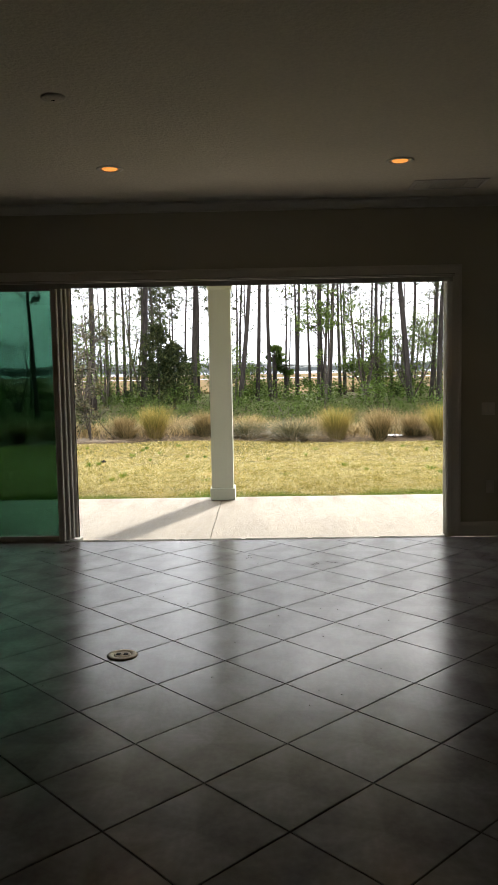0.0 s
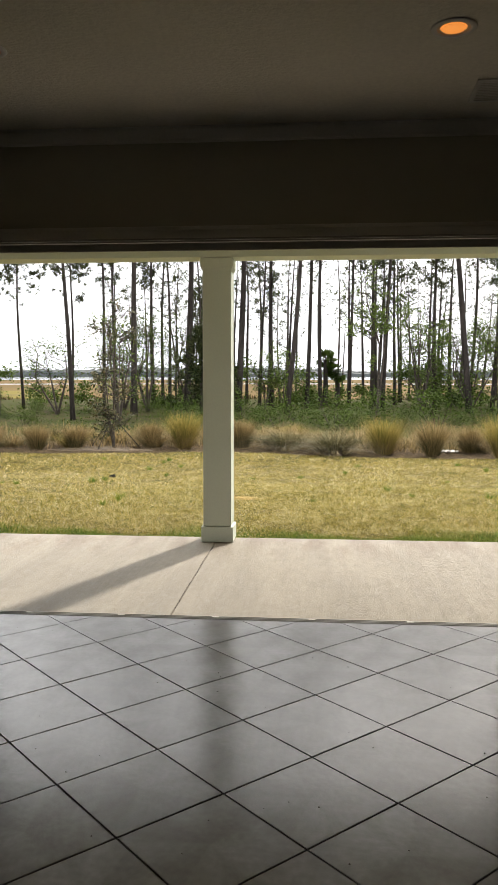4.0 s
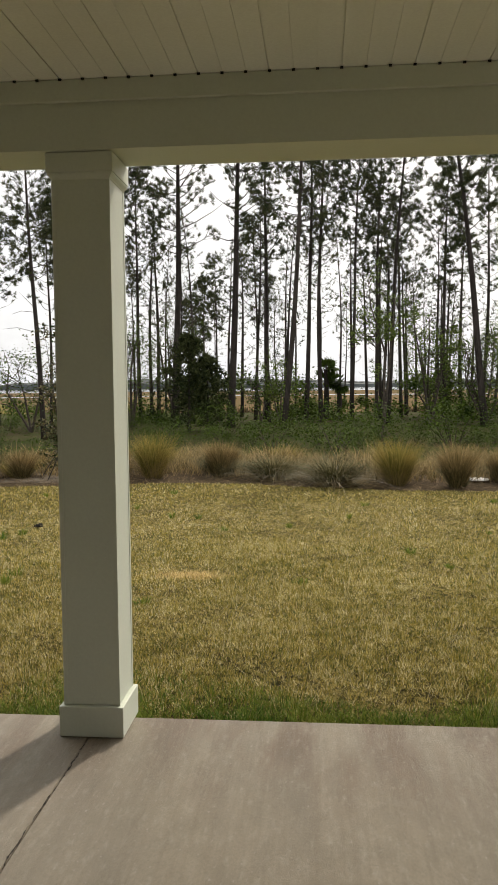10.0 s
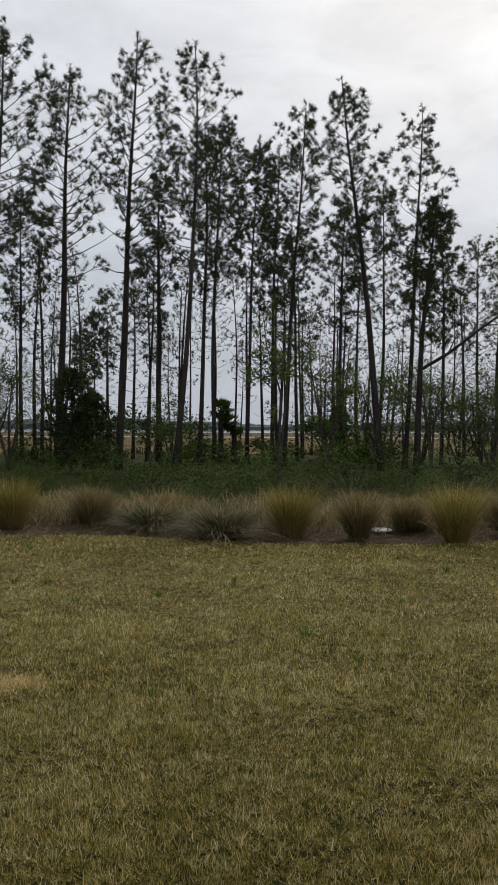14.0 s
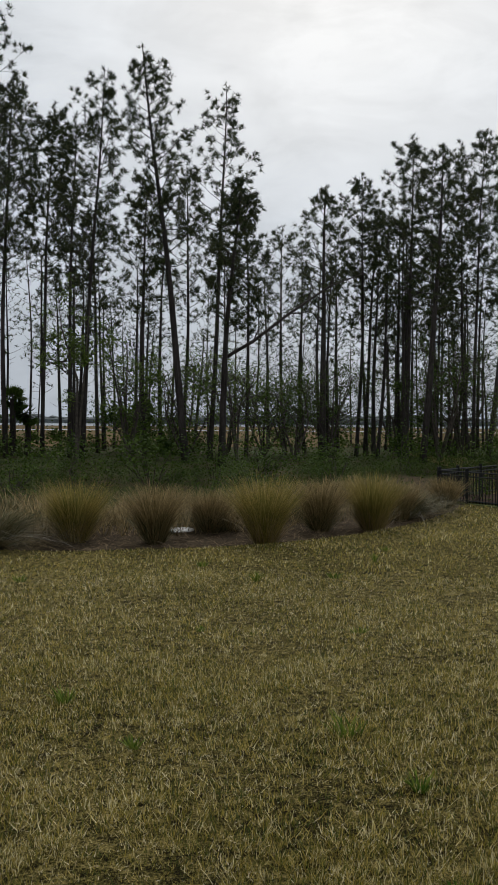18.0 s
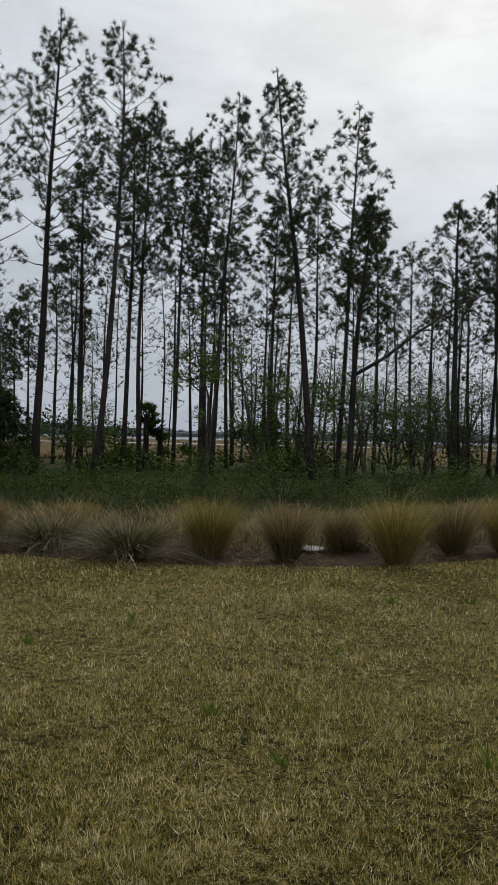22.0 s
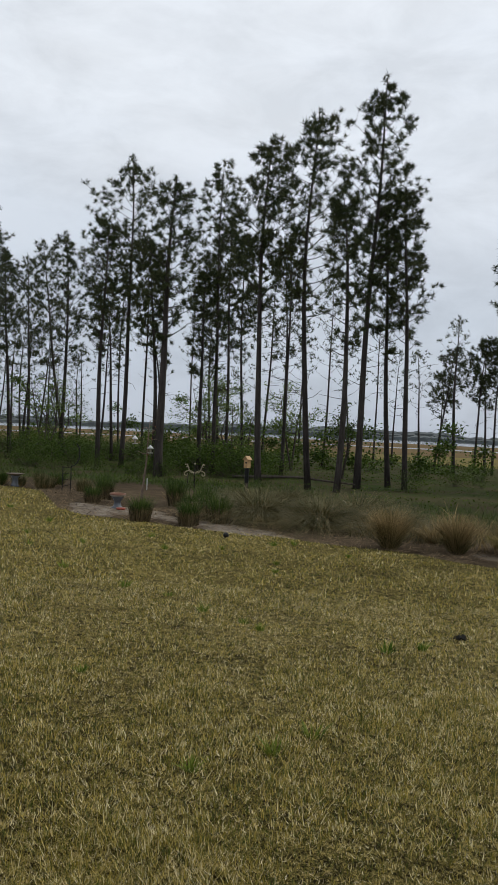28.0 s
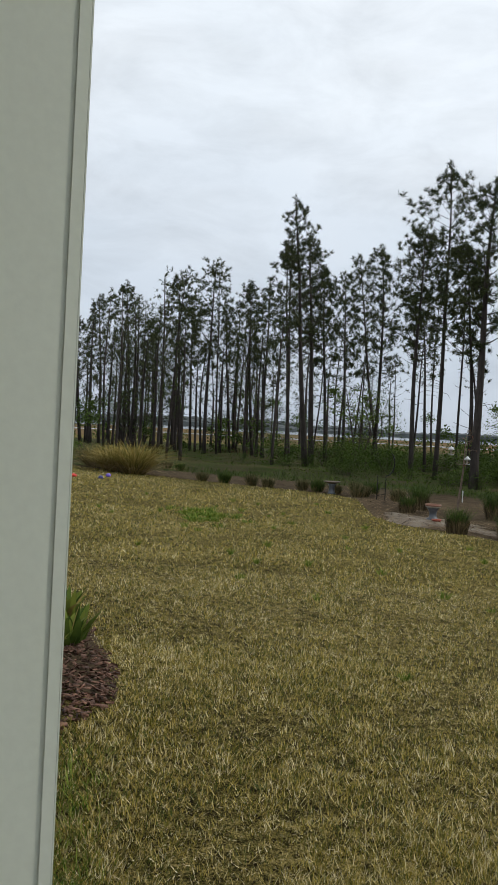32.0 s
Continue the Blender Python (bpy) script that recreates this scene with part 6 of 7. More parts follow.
M_RED = mat("red_glaze", (0.30, 0.07, 0.04), 0.5, 0.15, 9, 60, 0.1)
M_CEDAR = mat("raw_cedar", (0.48, 0.30, 0.14), 0.7, 0.15, 6, 50, 0.2)
bath = tagged(empty("bird_bath", -16.74, 14.3, -0.49), "small blue-grey bird bath with a pale brown-rimmed bowl", "bird bath")
part("pedestal", lathe(((0.17, 0.0), (0.16, 0.025), (0.10, 0.07), (0.085, 0.15), (0.10, 0.22), (0.145, 0.29), (0.16, 0.31)), 20), M_CERAMIC, bath, smooth=True)
bowl = part("bowl", add_lathe(bmesh.new(), ((0.15, 0.311), (0.19, 0.325), (0.20, 0.352), (0.19, 0.352), (0.10, 0.335)), 24), M_PALE, bath, smooth=True)
part("rim", add_lathe(bmesh.new(), ((0.196, 0.353), (0.206, 0.368), (0.20, 0.40), (0.185, 0.395), (0.18, 0.353)), 24, cap=False), mat("brown_rim", (0.22, 0.10, 0.06), 0.6, 0.15, 9, 60, 0.1), bowl, "brown rim", smooth=True)
dish = tagged(link("clay_dish", lathe(((0.10, 0.0), (0.13, 0.05), (0.12, 0.05), (0.09, 0.02)), 20), M_RED, smooth=True), "red clay dish lying by the bird bath", "dish")
dish.matrix_basis = pose(-16.35, 14.15, -0.478)
bath2 = tagged(empty("bird_bath", -23.8, 15.0, -0.5), "weathered brown bird bath on a short dark pedestal", "bird bath")
part("pedestal", lathe(((0.16, 0.0), (0.11, 0.06), (0.09, 0.25), (0.15, 0.36)), 18), M_CERAMIC, bath2, smooth=True)
part("bowl", lathe(((0.15, 0.361), (0.27, 0.40), (0.30, 0.43), (0.27, 0.43), (0.1, 0.40)), 22), mat("weathered_bowl", (0.17, 0.13, 0.095), 0.8, 0.2, 8, 60, 0.2), bath2, smooth=True)

house = tagged(empty("bird_house", -19.0, 20.9, -0.52), "raw wooden bird house on a dark post", "bird house")
part("post", box(-0.05, -0.05, 0, 0.05, 0.05, 0.95), M_TWIG, house)
part("baffle", lathe(((0.09, 0.45), (0.09, 0.92), (0.075, 0.94)), 16), M_BLACK, house)
walls = part("walls", box(-0.105, -0.10, 0.951, 0.105, 0.10, 1.22), M_CEDAR, house)
roof_b = bmesh.new()
for s in (-1, 1):
    vs = [roof_b.verts.new(c) for c in ((0, -0.14, 1.33), (0, 0.14, 1.33), (s * 0.15, 0.14, 1.205), (s * 0.15, -0.14, 1.205), (0, -0.14, 1.352), (0, 0.14, 1.352), (s * 0.16, 0.14, 1.225), (s * 0.16, -0.14, 1.225))]
    for q in ((0, 1, 2, 3), (4, 7, 6, 5), (0, 3, 7, 4), (1, 5, 6, 2), (2, 6, 7, 3)):
        roof_b.faces.new([vs[i] for i in q])
bmesh.ops.recalc_face_normals(roof_b, faces=roof_b.faces)
part("roof", roof_b, M_CEDAR, house)
part("gable", add_tube(bmesh.new(), ((0, -0.099, 1.22), (0, 0.099, 1.22)), 0.085, 4), M_CEDAR, house)
part("entrance", lathe(((0.035, 0.0), (0.035, 0.01)), 16), M_DARK, walls).matrix_basis = pose(0.03, -0.101, 1.12, 90)
house.matrix_basis = pose(-19.0, 20.9, -0.52, 0, 0, 5)
house.scale = (0.8, 0.8, 1.0)

hook = tagged(empty("garden_trellis", -21.9, 15.8, -0.51, 55), "small black metal trellis with a curled top", "trellis")
for s in (-0.13, 0.13):
    part("upright", add_tube(bmesh.new(), ((s, 0, 0), (s, 0, 0.8)), 0.016, 5), M_BLACK, hook)
for k in range(4):
    part("rung", add_tube(bmesh.new(), ((-0.13, 0, 0.15 + k * 0.2), (0.13, 0, 0.22 + k * 0.18)), 0.009, 4), M_BLACK, hook)
part("curl", add_tube(bmesh.new(), [(0.13 + 0.25 * math.sin(a) , 0, 1.2 - 0.4 * math.cos(a)) for a in [i * 0.25 for i in range(11)]], 0.02, 5), M_BLACK, hook)

M_IRON = mat("aged_bronze", (0.42, 0.36, 0.23), 0.4, 0.2, 9, 60, 0.1, metal=0.5)
spin = tagged(empty("garden_scroll", -17.7, 17.6, -0.52, 50), "black garden post topped with aged bronze scrolls", "garden ornament")
part("pole", add_tube(bmesh.new(), ((0, 0, 0), (0, 0, 1.12)), 0.013, 6), M_BLACK, spin)
part("side_pole", add_tube(bmesh.new(), ((-0.22, 0, 0.35), (-0.19, 0, 0.86)), 0.010, 6), M_BLACK, spin)
part("finial", lathe(((0.012, 1.121), (0.028, 1.14), (0.02, 1.165), (0.004, 1.175)), 10), M_IRON, spin)
for sx in (-1, 1):
    part("scroll", add_tube(bmesh.new(), [(sx * (0.015 + 0.24 * f + 0.05 * math.sin(f * 3.0)), 0, 0.90 + 0.22 * f - 0.07 * math.sin(f * 6.2)) for f in [k / 9 for k in range(8)]] + [(sx * (0.255 + 0.045 * math.cos(a)), 0, 1.085 + 0.04 * math.sin(a)) for a in (0.6, 1.6, 2.6, 3.6, 4.6)], 0.016, 5), M_IRON, spin, "bronze scroll curling up and out")
    part("scroll", add_tube(bmesh.new(), [(sx * (0.16 - 0.145 * math.cos(a)), 0, 0.84 + 0.10 * math.sin(a)) for a in [k * 0.42 for k in range(9)]] + [(sx * (0.25 - 0.04 * math.cos(a)), 0, 0.83 + 0.04 * math.sin(a)) for a in (3.9, 4.9, 5.9, 6.9)], 0.015, 5), M_IRON, spin, "bronze scroll curling down")

sap = broadleaf("bare_sapling", -19.2, 16.8, -0.52, 2.6, 0.7, 30, 0.08, M_RED_LEAF, M_PALE_BARK, "slim bare sapling holding bird feeders", 88, 1, 0.5)
M_WHITE = mat("white_metal", (0.55, 0.55, 0.54), 0.4, 0.05)
for dx, z, nm in ((-0.25, 1.78, "bird_feeder"), (0.19, 1.52, "bird_feeder")):
    b = tagged(empty(nm, -19.2 + dx, 16.8 + dx * 0.6, z - 0.52), "white hanging bird feeder with a domed top", "bird feeder", group="hanging bird feeders")
    part("dome", lathe(((0.10, 0.0), (0.075, 0.045), (0.035, 0.075), (0.01, 0.11)), 18), M_WHITE, b, smooth=True)
    tube = part("tube", lathe(((0.03, -0.12), (0.03, -0.002)), 12), M_PALE, b)
    part("tray", lathe(((0.075, -0.14), (0.085, -0.121)), 16), M_WHITE, tube)
    part("hanger", add_tube(bmesh.new(), ((0, 0, 0.111), (-dx * 0.5, -dx * 0.3, 0.24), (-dx, -dx * 0.6, 0.26)), 0.006, 4), M_BLACK, b)
pipe = tagged(link("marker_pipe", lathe(((0.018, 0), (0.018, 0.38), (0.012, 0.395)), 10), M_WHITE), "short white marker pipe standing in the weeds", "pipe")
pipe.matrix_basis = pose(-22.0, 19.0, -0.53)
ball = bmesh.new()
bmesh.ops.create_icosphere(ball, subdivisions=2, radius=0.06)
tagged(link("black_garden_light", add_lathe(ball, ((0.02, -0.06), (0.02, -0.02)), 8), M_BLACK, smooth=True), "small black ball light at the sandy edge", "garden light").matrix_basis = pose(-11.35, 13.3, -0.44)
log = add_tube(bmesh.new(), ((-26.5, 27.0, -0.42), (-23.5, 28.0, -0.25), (-20.5, 28.4, -0.35)), (0.065, 0.055, 0.03), 7)
tagged(link("fallen_log", log, M_TWIG, smooth=True), "grey fallen log lying under the pines", "log")
for i, (x, y, c, s) in enumerate(((-25.2, 6.35, (0.75, 0.40, 0.08), 0.16), (-25.6, 6.6, (0.6, 0.04, 0.03), 0.11), (-25.7, 7.5, (0.05, 0.05, 0.2), 0.08), (-27.0, 8.0, (0.16, 0.10, 0.5), 0.09))):
    t = bmesh.new()
    bmesh.ops.create_icosphere(t, subdivisions=2, radius=s)
    for v in t.verts:
        v.co.z = max(-s * 0.5, v.co.z) * (0.6 if i < 2 else 1.0)
    tagged(link("garden_toy", t, mat("toy_plastic", c, 0.4, 0.05), smooth=True), ("orange plastic toy lying on the lawn", "red plastic toy lying on the lawn", "dark blue toy ball on the lawn", "purple toy ball on the lawn")[i], "toy").matrix_basis = pose(x, y, lawn_z(x, y) + s * 0.4)
cone = bmesh.new()
for k in range(9):
    a = k * 0.7
    add_tube(cone, ((0, 0, 0.02), (math.cos(a) * 0.07, math.sin(a) * 0.05, 0.03 + 0.02 * math.sin(k))), (0.012, 0.02), 4)
tagged(link("dead_leaf_clump", cone, M_DARK), "dark curled dead leaves lying on the lawn", "leaf litter").matrix_basis = pose(-3.98, 10.1, -0.44)

# ---- neighbour's house, only its end in view ----
nh = tagged(empty("neighbour_house", -47.1, 5.0, -0.5), "pale stucco house with a grey shingle roof", "house")
part("wall", box(-8, -8, 0, 0, 4.2, 2.9), mat("stucco", (0.62, 0.62, 0.60), 0.8, 0.06, 1, 60, 0.2), nh)
rf = bmesh.new()
pts = [rf.verts.new(c) for c in ((0.5, 4.7, 2.95), (0.5, -8.5, 2.95), (-8.5, -8.5, 2.95), (-8.5, 4.7, 2.95), (-4, 0.5, 5.4), (-4, -4.5, 5.4))]
for q in ((0, 1, 5, 4), (2, 3, 4, 5), (3, 0, 4), (1, 2, 5), (3, 2, 1, 0)):
    rf.faces.new([pts[i] for i in q])
bmesh.ops.recalc_face_normals(rf, faces=rf.faces)
part("roof", rf, mat("grey_shingle", (0.16, 0.155, 0.15), 0.9, 0.25, 2, 12, 0.5, stretch=(1, 1, 4)), nh)
fb = bmesh.new()
add_box(fb, 0.45, -8.5, 2.76, 0.52, 4.72, 2.945)
add_box(fb, -8.5, 4.65, 2.76, 0.44, 4.72, 2.945)
part("fascia", fb, M_WHITE, nh)
shrub(-39.7, 8.3, -0.5, 1.15, 1.9, 1000, 0.11, M_SHRUB_LIGHT, "bright green flowering shrub by the neighbour's house", 97, "garden_shrub", "")

# ---- mulch corner by the porch ----
M_GREENLEAF = leafy("strap_leaves", (0.19, 0.22, 0.04), (0.07, 0.12, 0.022), 0.5, 0.3, 0.3)
corner = bmesh.new()
mid = corner.verts.new((-5.8, 2.55, -0.10))
ring = []
for k in range(40):
    a = math.tau * k / 40
    c, s = math.cos(a), math.sin(a)
    rr = 1.0 / (abs(c) ** 3.2 + abs(s) ** 3.2) ** (1 / 3.2)
    ring.append(corner.verts.new((-5.8 + 1.95 * rr * c, 2.55 + 1.30 * rr * s, -0.14)))
for k in range(40):
    corner.faces.new((mid, ring[k], ring[(k + 1) % 40]))
tagged(link("planting_corner", corner, M_BED, smooth=True), "small bark-mulch planting bed beside the porch", "planting bed", kind="structure")
rng = np.random.default_rng(71)
n = 5200
a, r = rng.uniform(0, math.tau, n), np.sqrt(rng.uniform(0, 1, n))
x, y = -5.8 + 1.95 * r * np.sign(np.cos(a)) * np.abs(np.cos(a)) ** 0.65, 2.55 + 1.30 * r * np.sign(np.sin(a)) * np.abs(np.sin(a)) ** 0.65
c = np.stack((x, y, -0.115 + rng.uniform(0, 0.022, n)), axis=1)
b = rng.uniform(0, math.tau, n)
d = unit(np.stack((np.cos(b), np.sin(b), rng.normal(0, 0.25, n)), axis=1)) * rng.uniform(0.015, 0.04, (n, 1))
w = unit(np.cross(d, rng.normal(size=(n, 3)) * (0.3, 0.3, 1))) * rng.uniform(0.006, 0.014, (n, 1))
up = np.cross(unit(d), unit(w)) * 0.006
chips = np.stack((c - d - w, c + d - w * 0.7, c + d * 0.9 + w, c - d * 0.8 + w, c - d * 0.9 - w * 0.8 + up, c + d * 0.9 - w * 0.6 + up, c + d * 0.8 + w * 0.9 + up, c - d * 0.7 + w * 0.9 + up), axis=1).reshape(-1, 3)
base = (np.arange(n) * 8)[:, None]
loops = (base + np.array([[4, 5, 6, 7, 0, 1, 5, 4, 1, 2, 6, 5, 2, 3, 7, 6, 3, 0, 4, 7]])).ravel()
tagged(raw_mesh("bark_mulch", chips, loops, np.full(n * 5, 4), M_CHIP), "red-brown bark chips covering the corner bed", "mulch", kind="stuff")
for i, (x, y, s) in enumerate(((-5.35, 3.3, 1.0), (-5.75, 3.6, 1.2), (-5.0, 2.7, 0.9), (-6.5, 3.65, 1.2), (-6.2, 3.3, 1.1), (-7.0, 3.5, 1.1))):
    g = np.random.default_rng(700 + i)
    p = tagged(empty("strap_leaf_plant", x, y, -0.115), "green broad-leaved plant growing in the bark mulch", "plant", group="plants in the corner bed")
    raw_mesh("leaves", *clump_arrays(g, 30, 0.23 * s, 0.13, 0.5, 0.3, 0.075), M_GREENLEAF, p)
    raw_mesh("old_leaves", *clump_arrays(g, 8, 0.26 * s, 0.08, 0.9, 0.5, 0.04), M_GOLD, p)


# ---- lawn blades, thickest beside the porch ----
def spike_arrays(roots, turn, height, lean, width):
    """The simplest blades: one leaning triangle each."""
    o = np.stack((np.cos(turn), np.sin(turn), np.zeros(len(turn))), axis=1)
    side = np.stack((-o[:, 1], o[:, 0], o[:, 2]), axis=1) * (width * 0.5)[:, None]
    tip = roots + o * (height * lean)[:, None] + np.array((0, 0, 1.0)) * height[:, None]
    verts = np.stack((roots - side, roots + side, tip), axis=1).reshape(-1, 3)
    return verts, np.arange(len(verts)), np.full(len(turn), 3)


rng = np.random.default_rng(3)
arrays, edge_arrays = [], []
for r0, r1, dens, ln, wd in ((0, 3.6, 12000, 0.031, 0.0037), (3.6, 6.5, 6000, 0.033, 0.0053), (6.5, 10.5, 2100, 0.033, 0.0074), (10.5, 18, 580, 0.034, 0.0124), (18, 34, 120, 0.044, 0.021)):
    n = int(dens * math.pi * (r1 * r1 - r0 * r0) * 0.56)
    a = rng.uniform(-0.06 * math.pi, 1.06 * math.pi, n)
    r = np.sqrt(rng.uniform(r0 * r0, r1 * r1, n))
    x, y = 0.6 + r * np.cos(a), 2.85 + r * np.sin(a)
    b = rng.uniform(0, math.tau, n)
    tall = np.ones(n)
    if r0 < 10:
        # most blades stand in small tufts and lean out from their middles
        tufts = max(1, n // 15)
        ta, tr = rng.uniform(-0.06 * math.pi, 1.06 * math.pi, tufts), np.sqrt(rng.uniform(r0 * r0, r1 * r1, tufts))
        own = rng.integers(0, tufts, n)
        size = rng.uniform(0.012, 0.034, tufts)[own] * (1.0 if r0 < 3 else 1.5)
        ox, oy = rng.normal(0, 1, n) * size, rng.normal(0, 1, n) * size
        grouped = rng.uniform(0, 1, n) < (0.72 if r0 < 3 else 0.55 if r0 < 6 else 0.3)
        x = np.where(grouped, 0.6 + (tr * np.cos(ta))[own] + ox, x)
        y = np.where(grouped, 2.85 + (tr * np.sin(ta))[own] + oy, y)
        b = np.where(grouped, np.arctan2(oy, ox) + rng.normal(0, 0.6, n), b)
        tall = np.where(grouped, 1.1 * rng.uniform(0.75, 1.25, tufts)[own], 0.8)
    edge = np.array([bed_edge(v) for v in x])
    slab_edge = 2.81 + 0.0279 * (x - 1.6)
    ok = (y < edge - 0.02) & (x > -44) & ((y > slab_edge + 0.01) | (x < -3.62)) & (y > 0.6)
    ok &= x < 10.4 + (20.8 - y) * 0.354
    ok &= ~((np.abs((x + 5.8) / 1.9) ** 3.2 + np.abs((y - 2.55) / 1.25) ** 3.2) < 1)
    x, y, slab_edge, b, tall = x[ok], y[ok], slab_edge[ok], b[ok], tall[ok]
    bare = np.sin(x * 2.3 + 1.7 * np.sin(y * 1.9)) * np.cos(y * 2.7 + np.sin(x * 3.1))
    stay = (bare > -0.6) | (rng.uniform(0, 1, len(x)) < 0.5)
    x, y, slab_edge, bare, b, tall = x[stay], y[stay], slab_edge[stay], bare[stay], b[stay], tall[stay]
    n = len(x)
    z = -0.11 - 0.37 * np.clip((y - 3.0) / 8.0, 0, 1) - 0.02 * np.clip((y - 11.0) / 6.0, 0, 1)
    h = ln * rng.uniform(0.5, 1.35, n) * (1 + 0.25 * bare) * tall
    fresh = (y - slab_edge < 0.14 + 0.75 * rng.uniform(0, 1, n) ** 1.7 * (0.7 + 0.5 * bare)) & (x > -3.7)
    for pick, store in ((~fresh, arrays), (fresh, edge_arrays)):
        k = int(pick.sum())
        if k:
            store.append(blade_arrays(np.stack((x, y, z - 0.004), axis=1)[pick], np.stack((np.cos(b), np.sin(b)), axis=1)[pick], h[pick] * 1.55, rng.uniform(0.05, 1.5, k), rng.uniform(0.0, 0.3, k), wd * rng.uniform(0.6, 1.3, k), rng, True) if store is edge_arrays else spike_arrays(np.stack((x, y, z - 0.004), axis=1)[pick], b[pick], h[pick], rng.uniform(0.05, 1.5, k), wd * rng.uniform(0.6, 1.3, k)))
n = 95000
a, r = rng.uniform(-0.04 * math.pi, 1.04 * math.pi, n), 10.5 * np.sqrt(rng.uniform(0, 1, n))
x, y = 0.6 + r * np.cos(a), 2.85 + r * np.sin(a)
ok = (y > 2.86 + 0.0279 * (x - 1.6)) & (y < 13.0) & (np.abs((x + 5.8) / 1.9) ** 3.2 + np.abs((y - 2.55) / 1.25) ** 3.2 > 1)
x, y = x[ok], y[ok]
n = len(x)
z = -0.106 - 0.37 * np.clip((y - 3.0) / 8.0, 0, 1) + rng.uniform(0, 0.012, n)
straw = spike_arrays(np.stack((x, y, z), axis=1), rng.uniform(0, math.tau, n), rng.uniform(0.002, 0.012, n), rng.uniform(1.5, 4.0, n), rng.uniform(0.0018, 0.0036, n) * (1 + 0.16 * r[ok]))
tagged(raw_mesh("lawn_straw", *straw, leafy("dead_straw", (0.58, 0.50, 0.33), (0.28, 0.22, 0.11), 0.45, 0.35, 0.1)), "pale dead straw lying flat among the lawn grass", "straw", kind="stuff")
tagged(raw_mesh("grass", *merged(arrays), M_BLADE), "short patchy lawn grass, straw yellow mixed with green", "grass", kind="stuff")
tagged(raw_mesh("grass_edge", *merged(edge_arrays), M_BLADE_EDGE), "fresher green grass growing along the slab", "grass", kind="stuff")
wa = []
for i in range(90):
    x, y = rng.uniform(-22, 11), rng.uniform(4.8, 14.6)
    if y > bed_edge(x) - 0.3:
        continue
    v, l, t = clump_arrays(rng, 34, rng.uniform(0.05, 0.13), rng.uniform(0.02, 0.07), 0.6, 0.4, 0.010)
    wa.append((v + np.array((x, y, lawn_z(x, y))), l, t))
for px_, py_, rx_, ry_, k in ((-16.1, 7.9, 1.3, 0.5, 46),):
    for i in range(k):
        x, y = px_ + rng.normal(0, rx_ * 0.6), py_ + rng.normal(0, ry_ * 0.6)
        v, l, t = clump_arrays(rng, 30, rng.uniform(0.06, 0.1), 0.14, 0.7, 0.4, 0.02)
        wa.append((v + np.array((x, y, lawn_z(x, y))), l, t))
k = 1600
x, y, b = -1.02 + rng.normal(0, 0.16, k), 6.62 + rng.normal(0, 0.10, k), rng.uniform(0, math.tau, k)
dry = blade_arrays(np.stack((x, y, -0.11 - 0.37 * (y - 3.0) / 8.0), axis=1), np.stack((np.cos(b), np.sin(b)), axis=1), rng.uniform(0.02, 0.04, k), rng.uniform(0.5, 2.0, k), rng.uniform(0, 0.3, k), rng.uniform(0.004, 0.007, k), rng, True)
tagged(raw_mesh("dry_patch", *dry, leafy("dead_blades", (0.60, 0.45, 0.20), (0.38, 0.27, 0.11), 0.4, 0.3, 0.2)), "bleached dry patch in the lawn", "grass", kind="stuff")
tagged(raw_mesh("lawn_weeds", *merged(wa), M_BLADE_EDGE), "small bright green weeds scattered in the lawn", "weeds", kind="stuff")

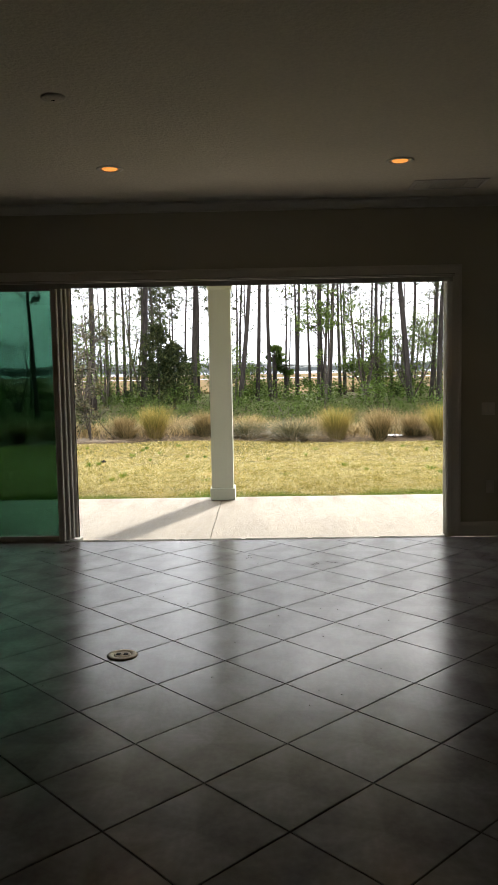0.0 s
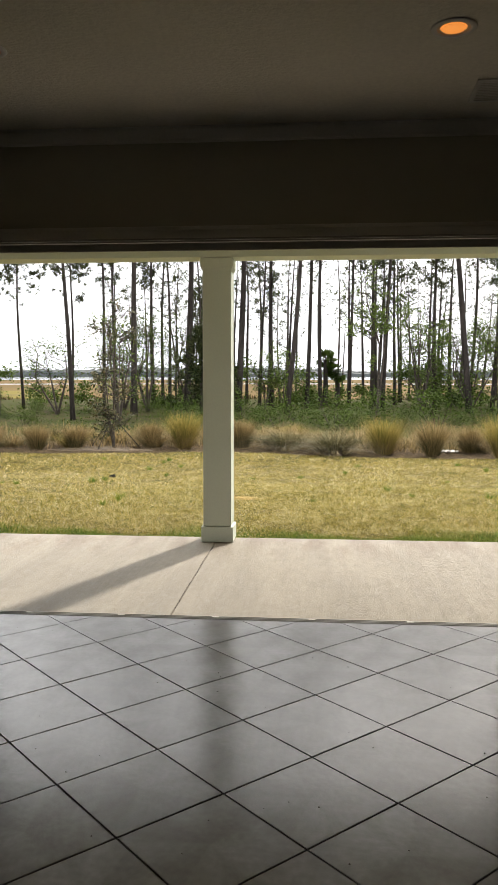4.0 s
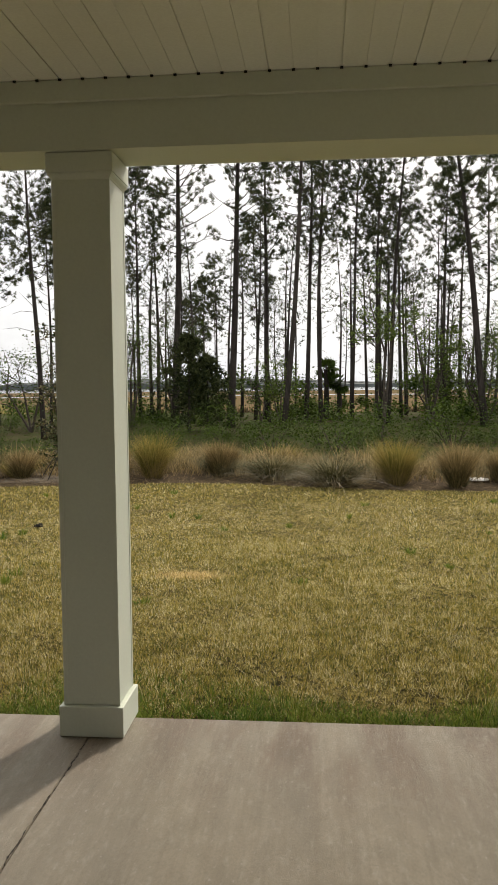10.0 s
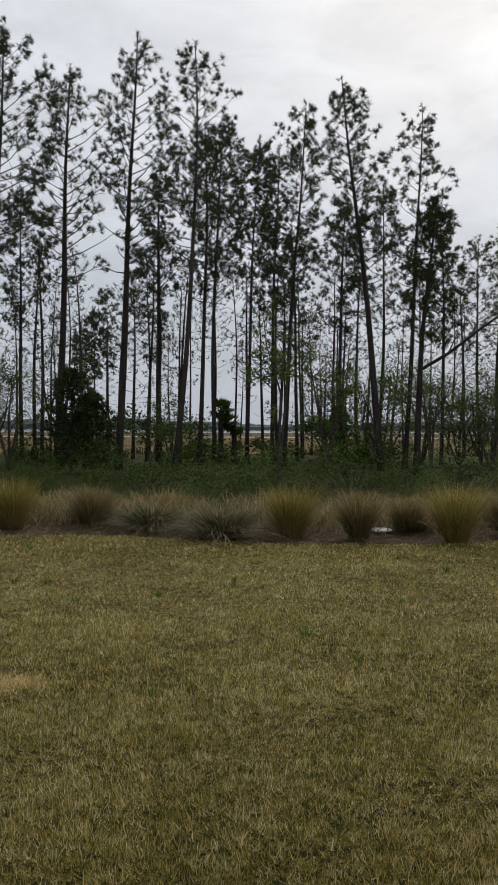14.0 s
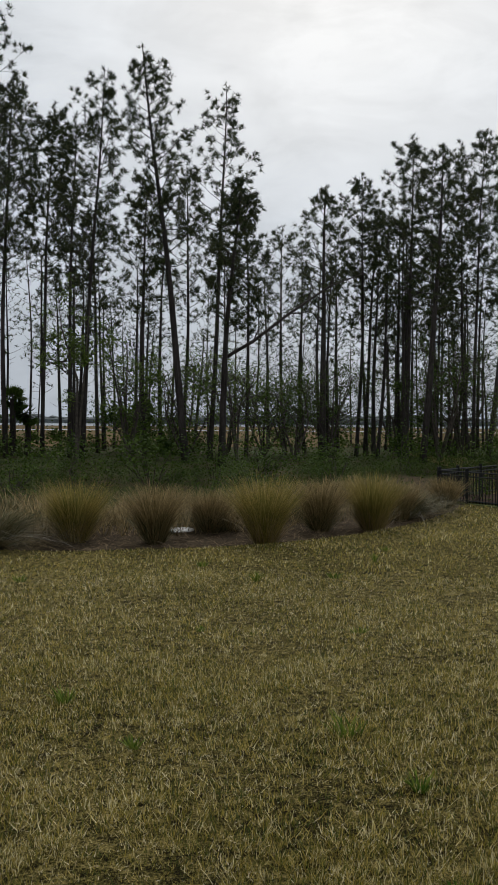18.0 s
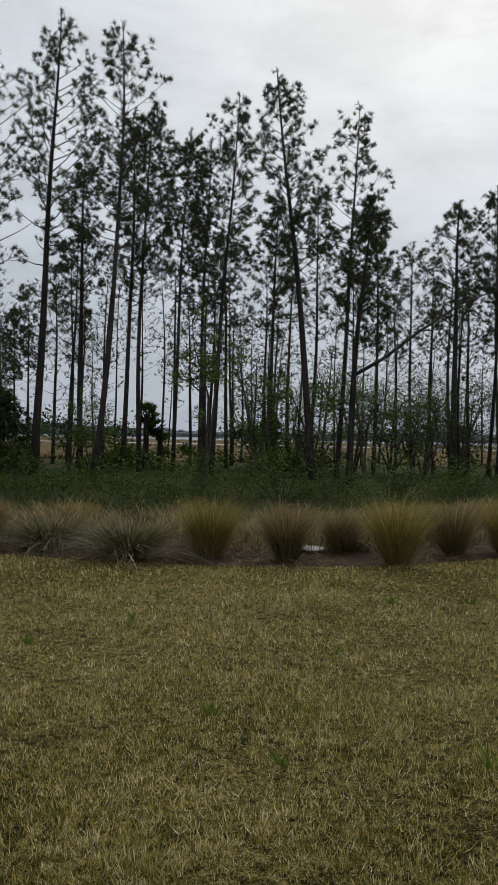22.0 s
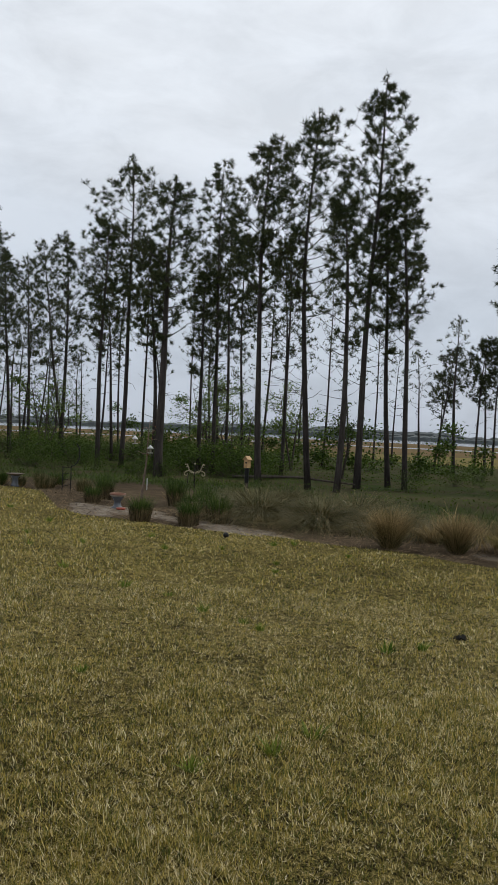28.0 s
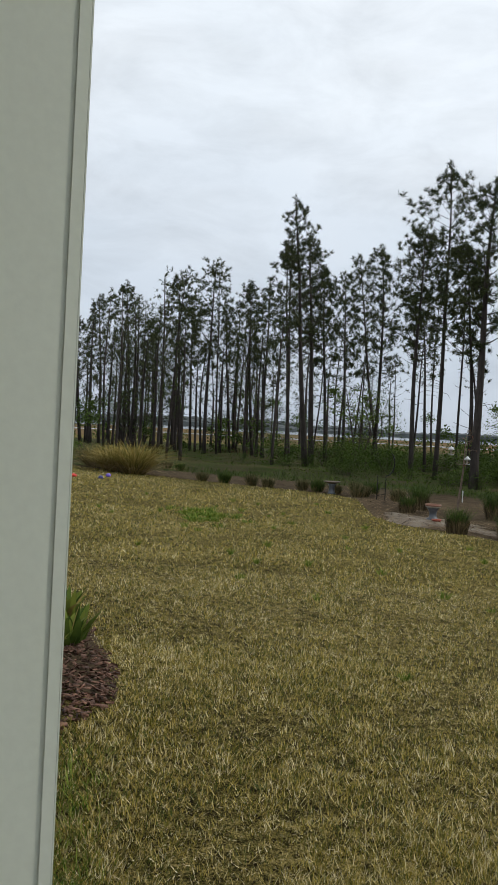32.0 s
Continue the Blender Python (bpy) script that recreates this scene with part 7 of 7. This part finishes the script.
# ---- floor tiles, laid diagonally ----
PITCH, TURN = 0.4572, radians(44.0)
ux, uy = Vector((math.cos(TURN), math.sin(TURN))), Vector((-math.sin(TURN), math.cos(TURN)))
OX, OY = 0.0162, -0.2238
tile = bmesh.new()
g = PITCH / 2 - 0.0030
add_box(tile, -g, -g, -0.005, g, g, 0.0, 0.0)
bmesh.ops.bevel(tile, geom=[e for e in tile.edges if all(v.co.z > -0.001 for v in e.verts)], offset=0.0018, segments=1, affect="EDGES")
tile_ob = part("tile", tile, M_TILE, floor)
rest_v = []
places = []
for i in range(-26, 27):
    for j in range(-26, 27):
        p = Vector((OX, OY)) + ux * PITCH * (i + 0.5) + uy * PITCH * (j + 0.5)
        if RX0 + 0.33 < p.x < RX1 - 0.33 and RY0 + 0.33 < p.y < -0.37:
            places.append(p)
        elif RX0 - 0.3 < p.x < RX1 + 0.3 and RY0 - 0.3 < p.y < 0.32:
            q = [p + ux * (sx * g) + uy * (sy * g) for sx, sy in ((-1, -1), (1, -1), (1, 1), (-1, 1))]
            # cut to the room
            for axis_i, limit, keep_low in ((0, RX0, False), (0, RX1, True), (1, RY0, False), (1, -0.037, True)):
                outp = []
                for s, e in zip(q, q[1:] + q[:1]):
                    ins, ine = (s[axis_i] <= limit) == keep_low, (e[axis_i] <= limit) == keep_low
                    if ins:
                        outp.append(s)
                    if ins != ine:
                        f = (limit - s[axis_i]) / (e[axis_i] - s[axis_i])
                        outp.append(s + (e - s) * f)
                q = outp
                if len(q) < 3:
                    break
            if len(q) >= 3:
                rest_v.append(q)
places.sort(key=lambda p: (p - Vector((0.2, -2.0))).length)
near_tiles = places[:300]
for k, p in enumerate(near_tiles):
    o = tile_ob if k == 0 else tile_ob.copy()
    if k:
        scene.collection.objects.link(o)
        o.parent = floor
    o.matrix_basis = pose(p.x, p.y, 0.0004 * math.sin(k * 2.7), 0, 0, math.degrees(TURN) + 90 * (k % 4))
cut = bmesh.new()
for q in rest_v + [[p + ux * (sx * g) + uy * (sy * g) for sx, sy in ((-1, -1), (1, -1), (1, 1), (-1, 1))] for p in places[300:]]:
    top = [cut.verts.new((v.x, v.y, 0.0)) for v in q]
    low = [cut.verts.new((v.x, v.y, -0.005)) for v in q]
    cut.faces.new(top)
    for i in range(len(q)):
        cut.faces.new((low[i], low[(i + 1) % len(q)], top[(i + 1) % len(q)], top[i]))
tagged(part("cut_tiles", cut, M_TILE, floor), kind="stuff")

# bits of grit tracked onto the tiles
rng = np.random.default_rng(55)
grit = bmesh.new()
for i in range(110):
    gx, gy = rng.uniform(-2.4, 2.2), -0.2 - 3.6 * rng.uniform(0, 1) ** 1.3
    q = rng.uniform(0.0015, 0.0055)
    a = rng.uniform(0, 6.28)
    ring = [grit.verts.new((gx + q * f * math.cos(a + k * 1.257), gy + q * f * math.sin(a + k * 1.257), 0.0012)) for k, f in enumerate(rng.uniform(0.6, 1.3, 5))]
    top = grit.verts.new((gx, gy, 0.0012 + q * 0.7))
    for k in range(5):
        grit.faces.new((ring[k], ring[(k + 1) % 5], top))
tagged(link("floor_grit", grit, M_SPECK), "tiny bits of grit scattered on the tiles", "grit", kind="stuff")
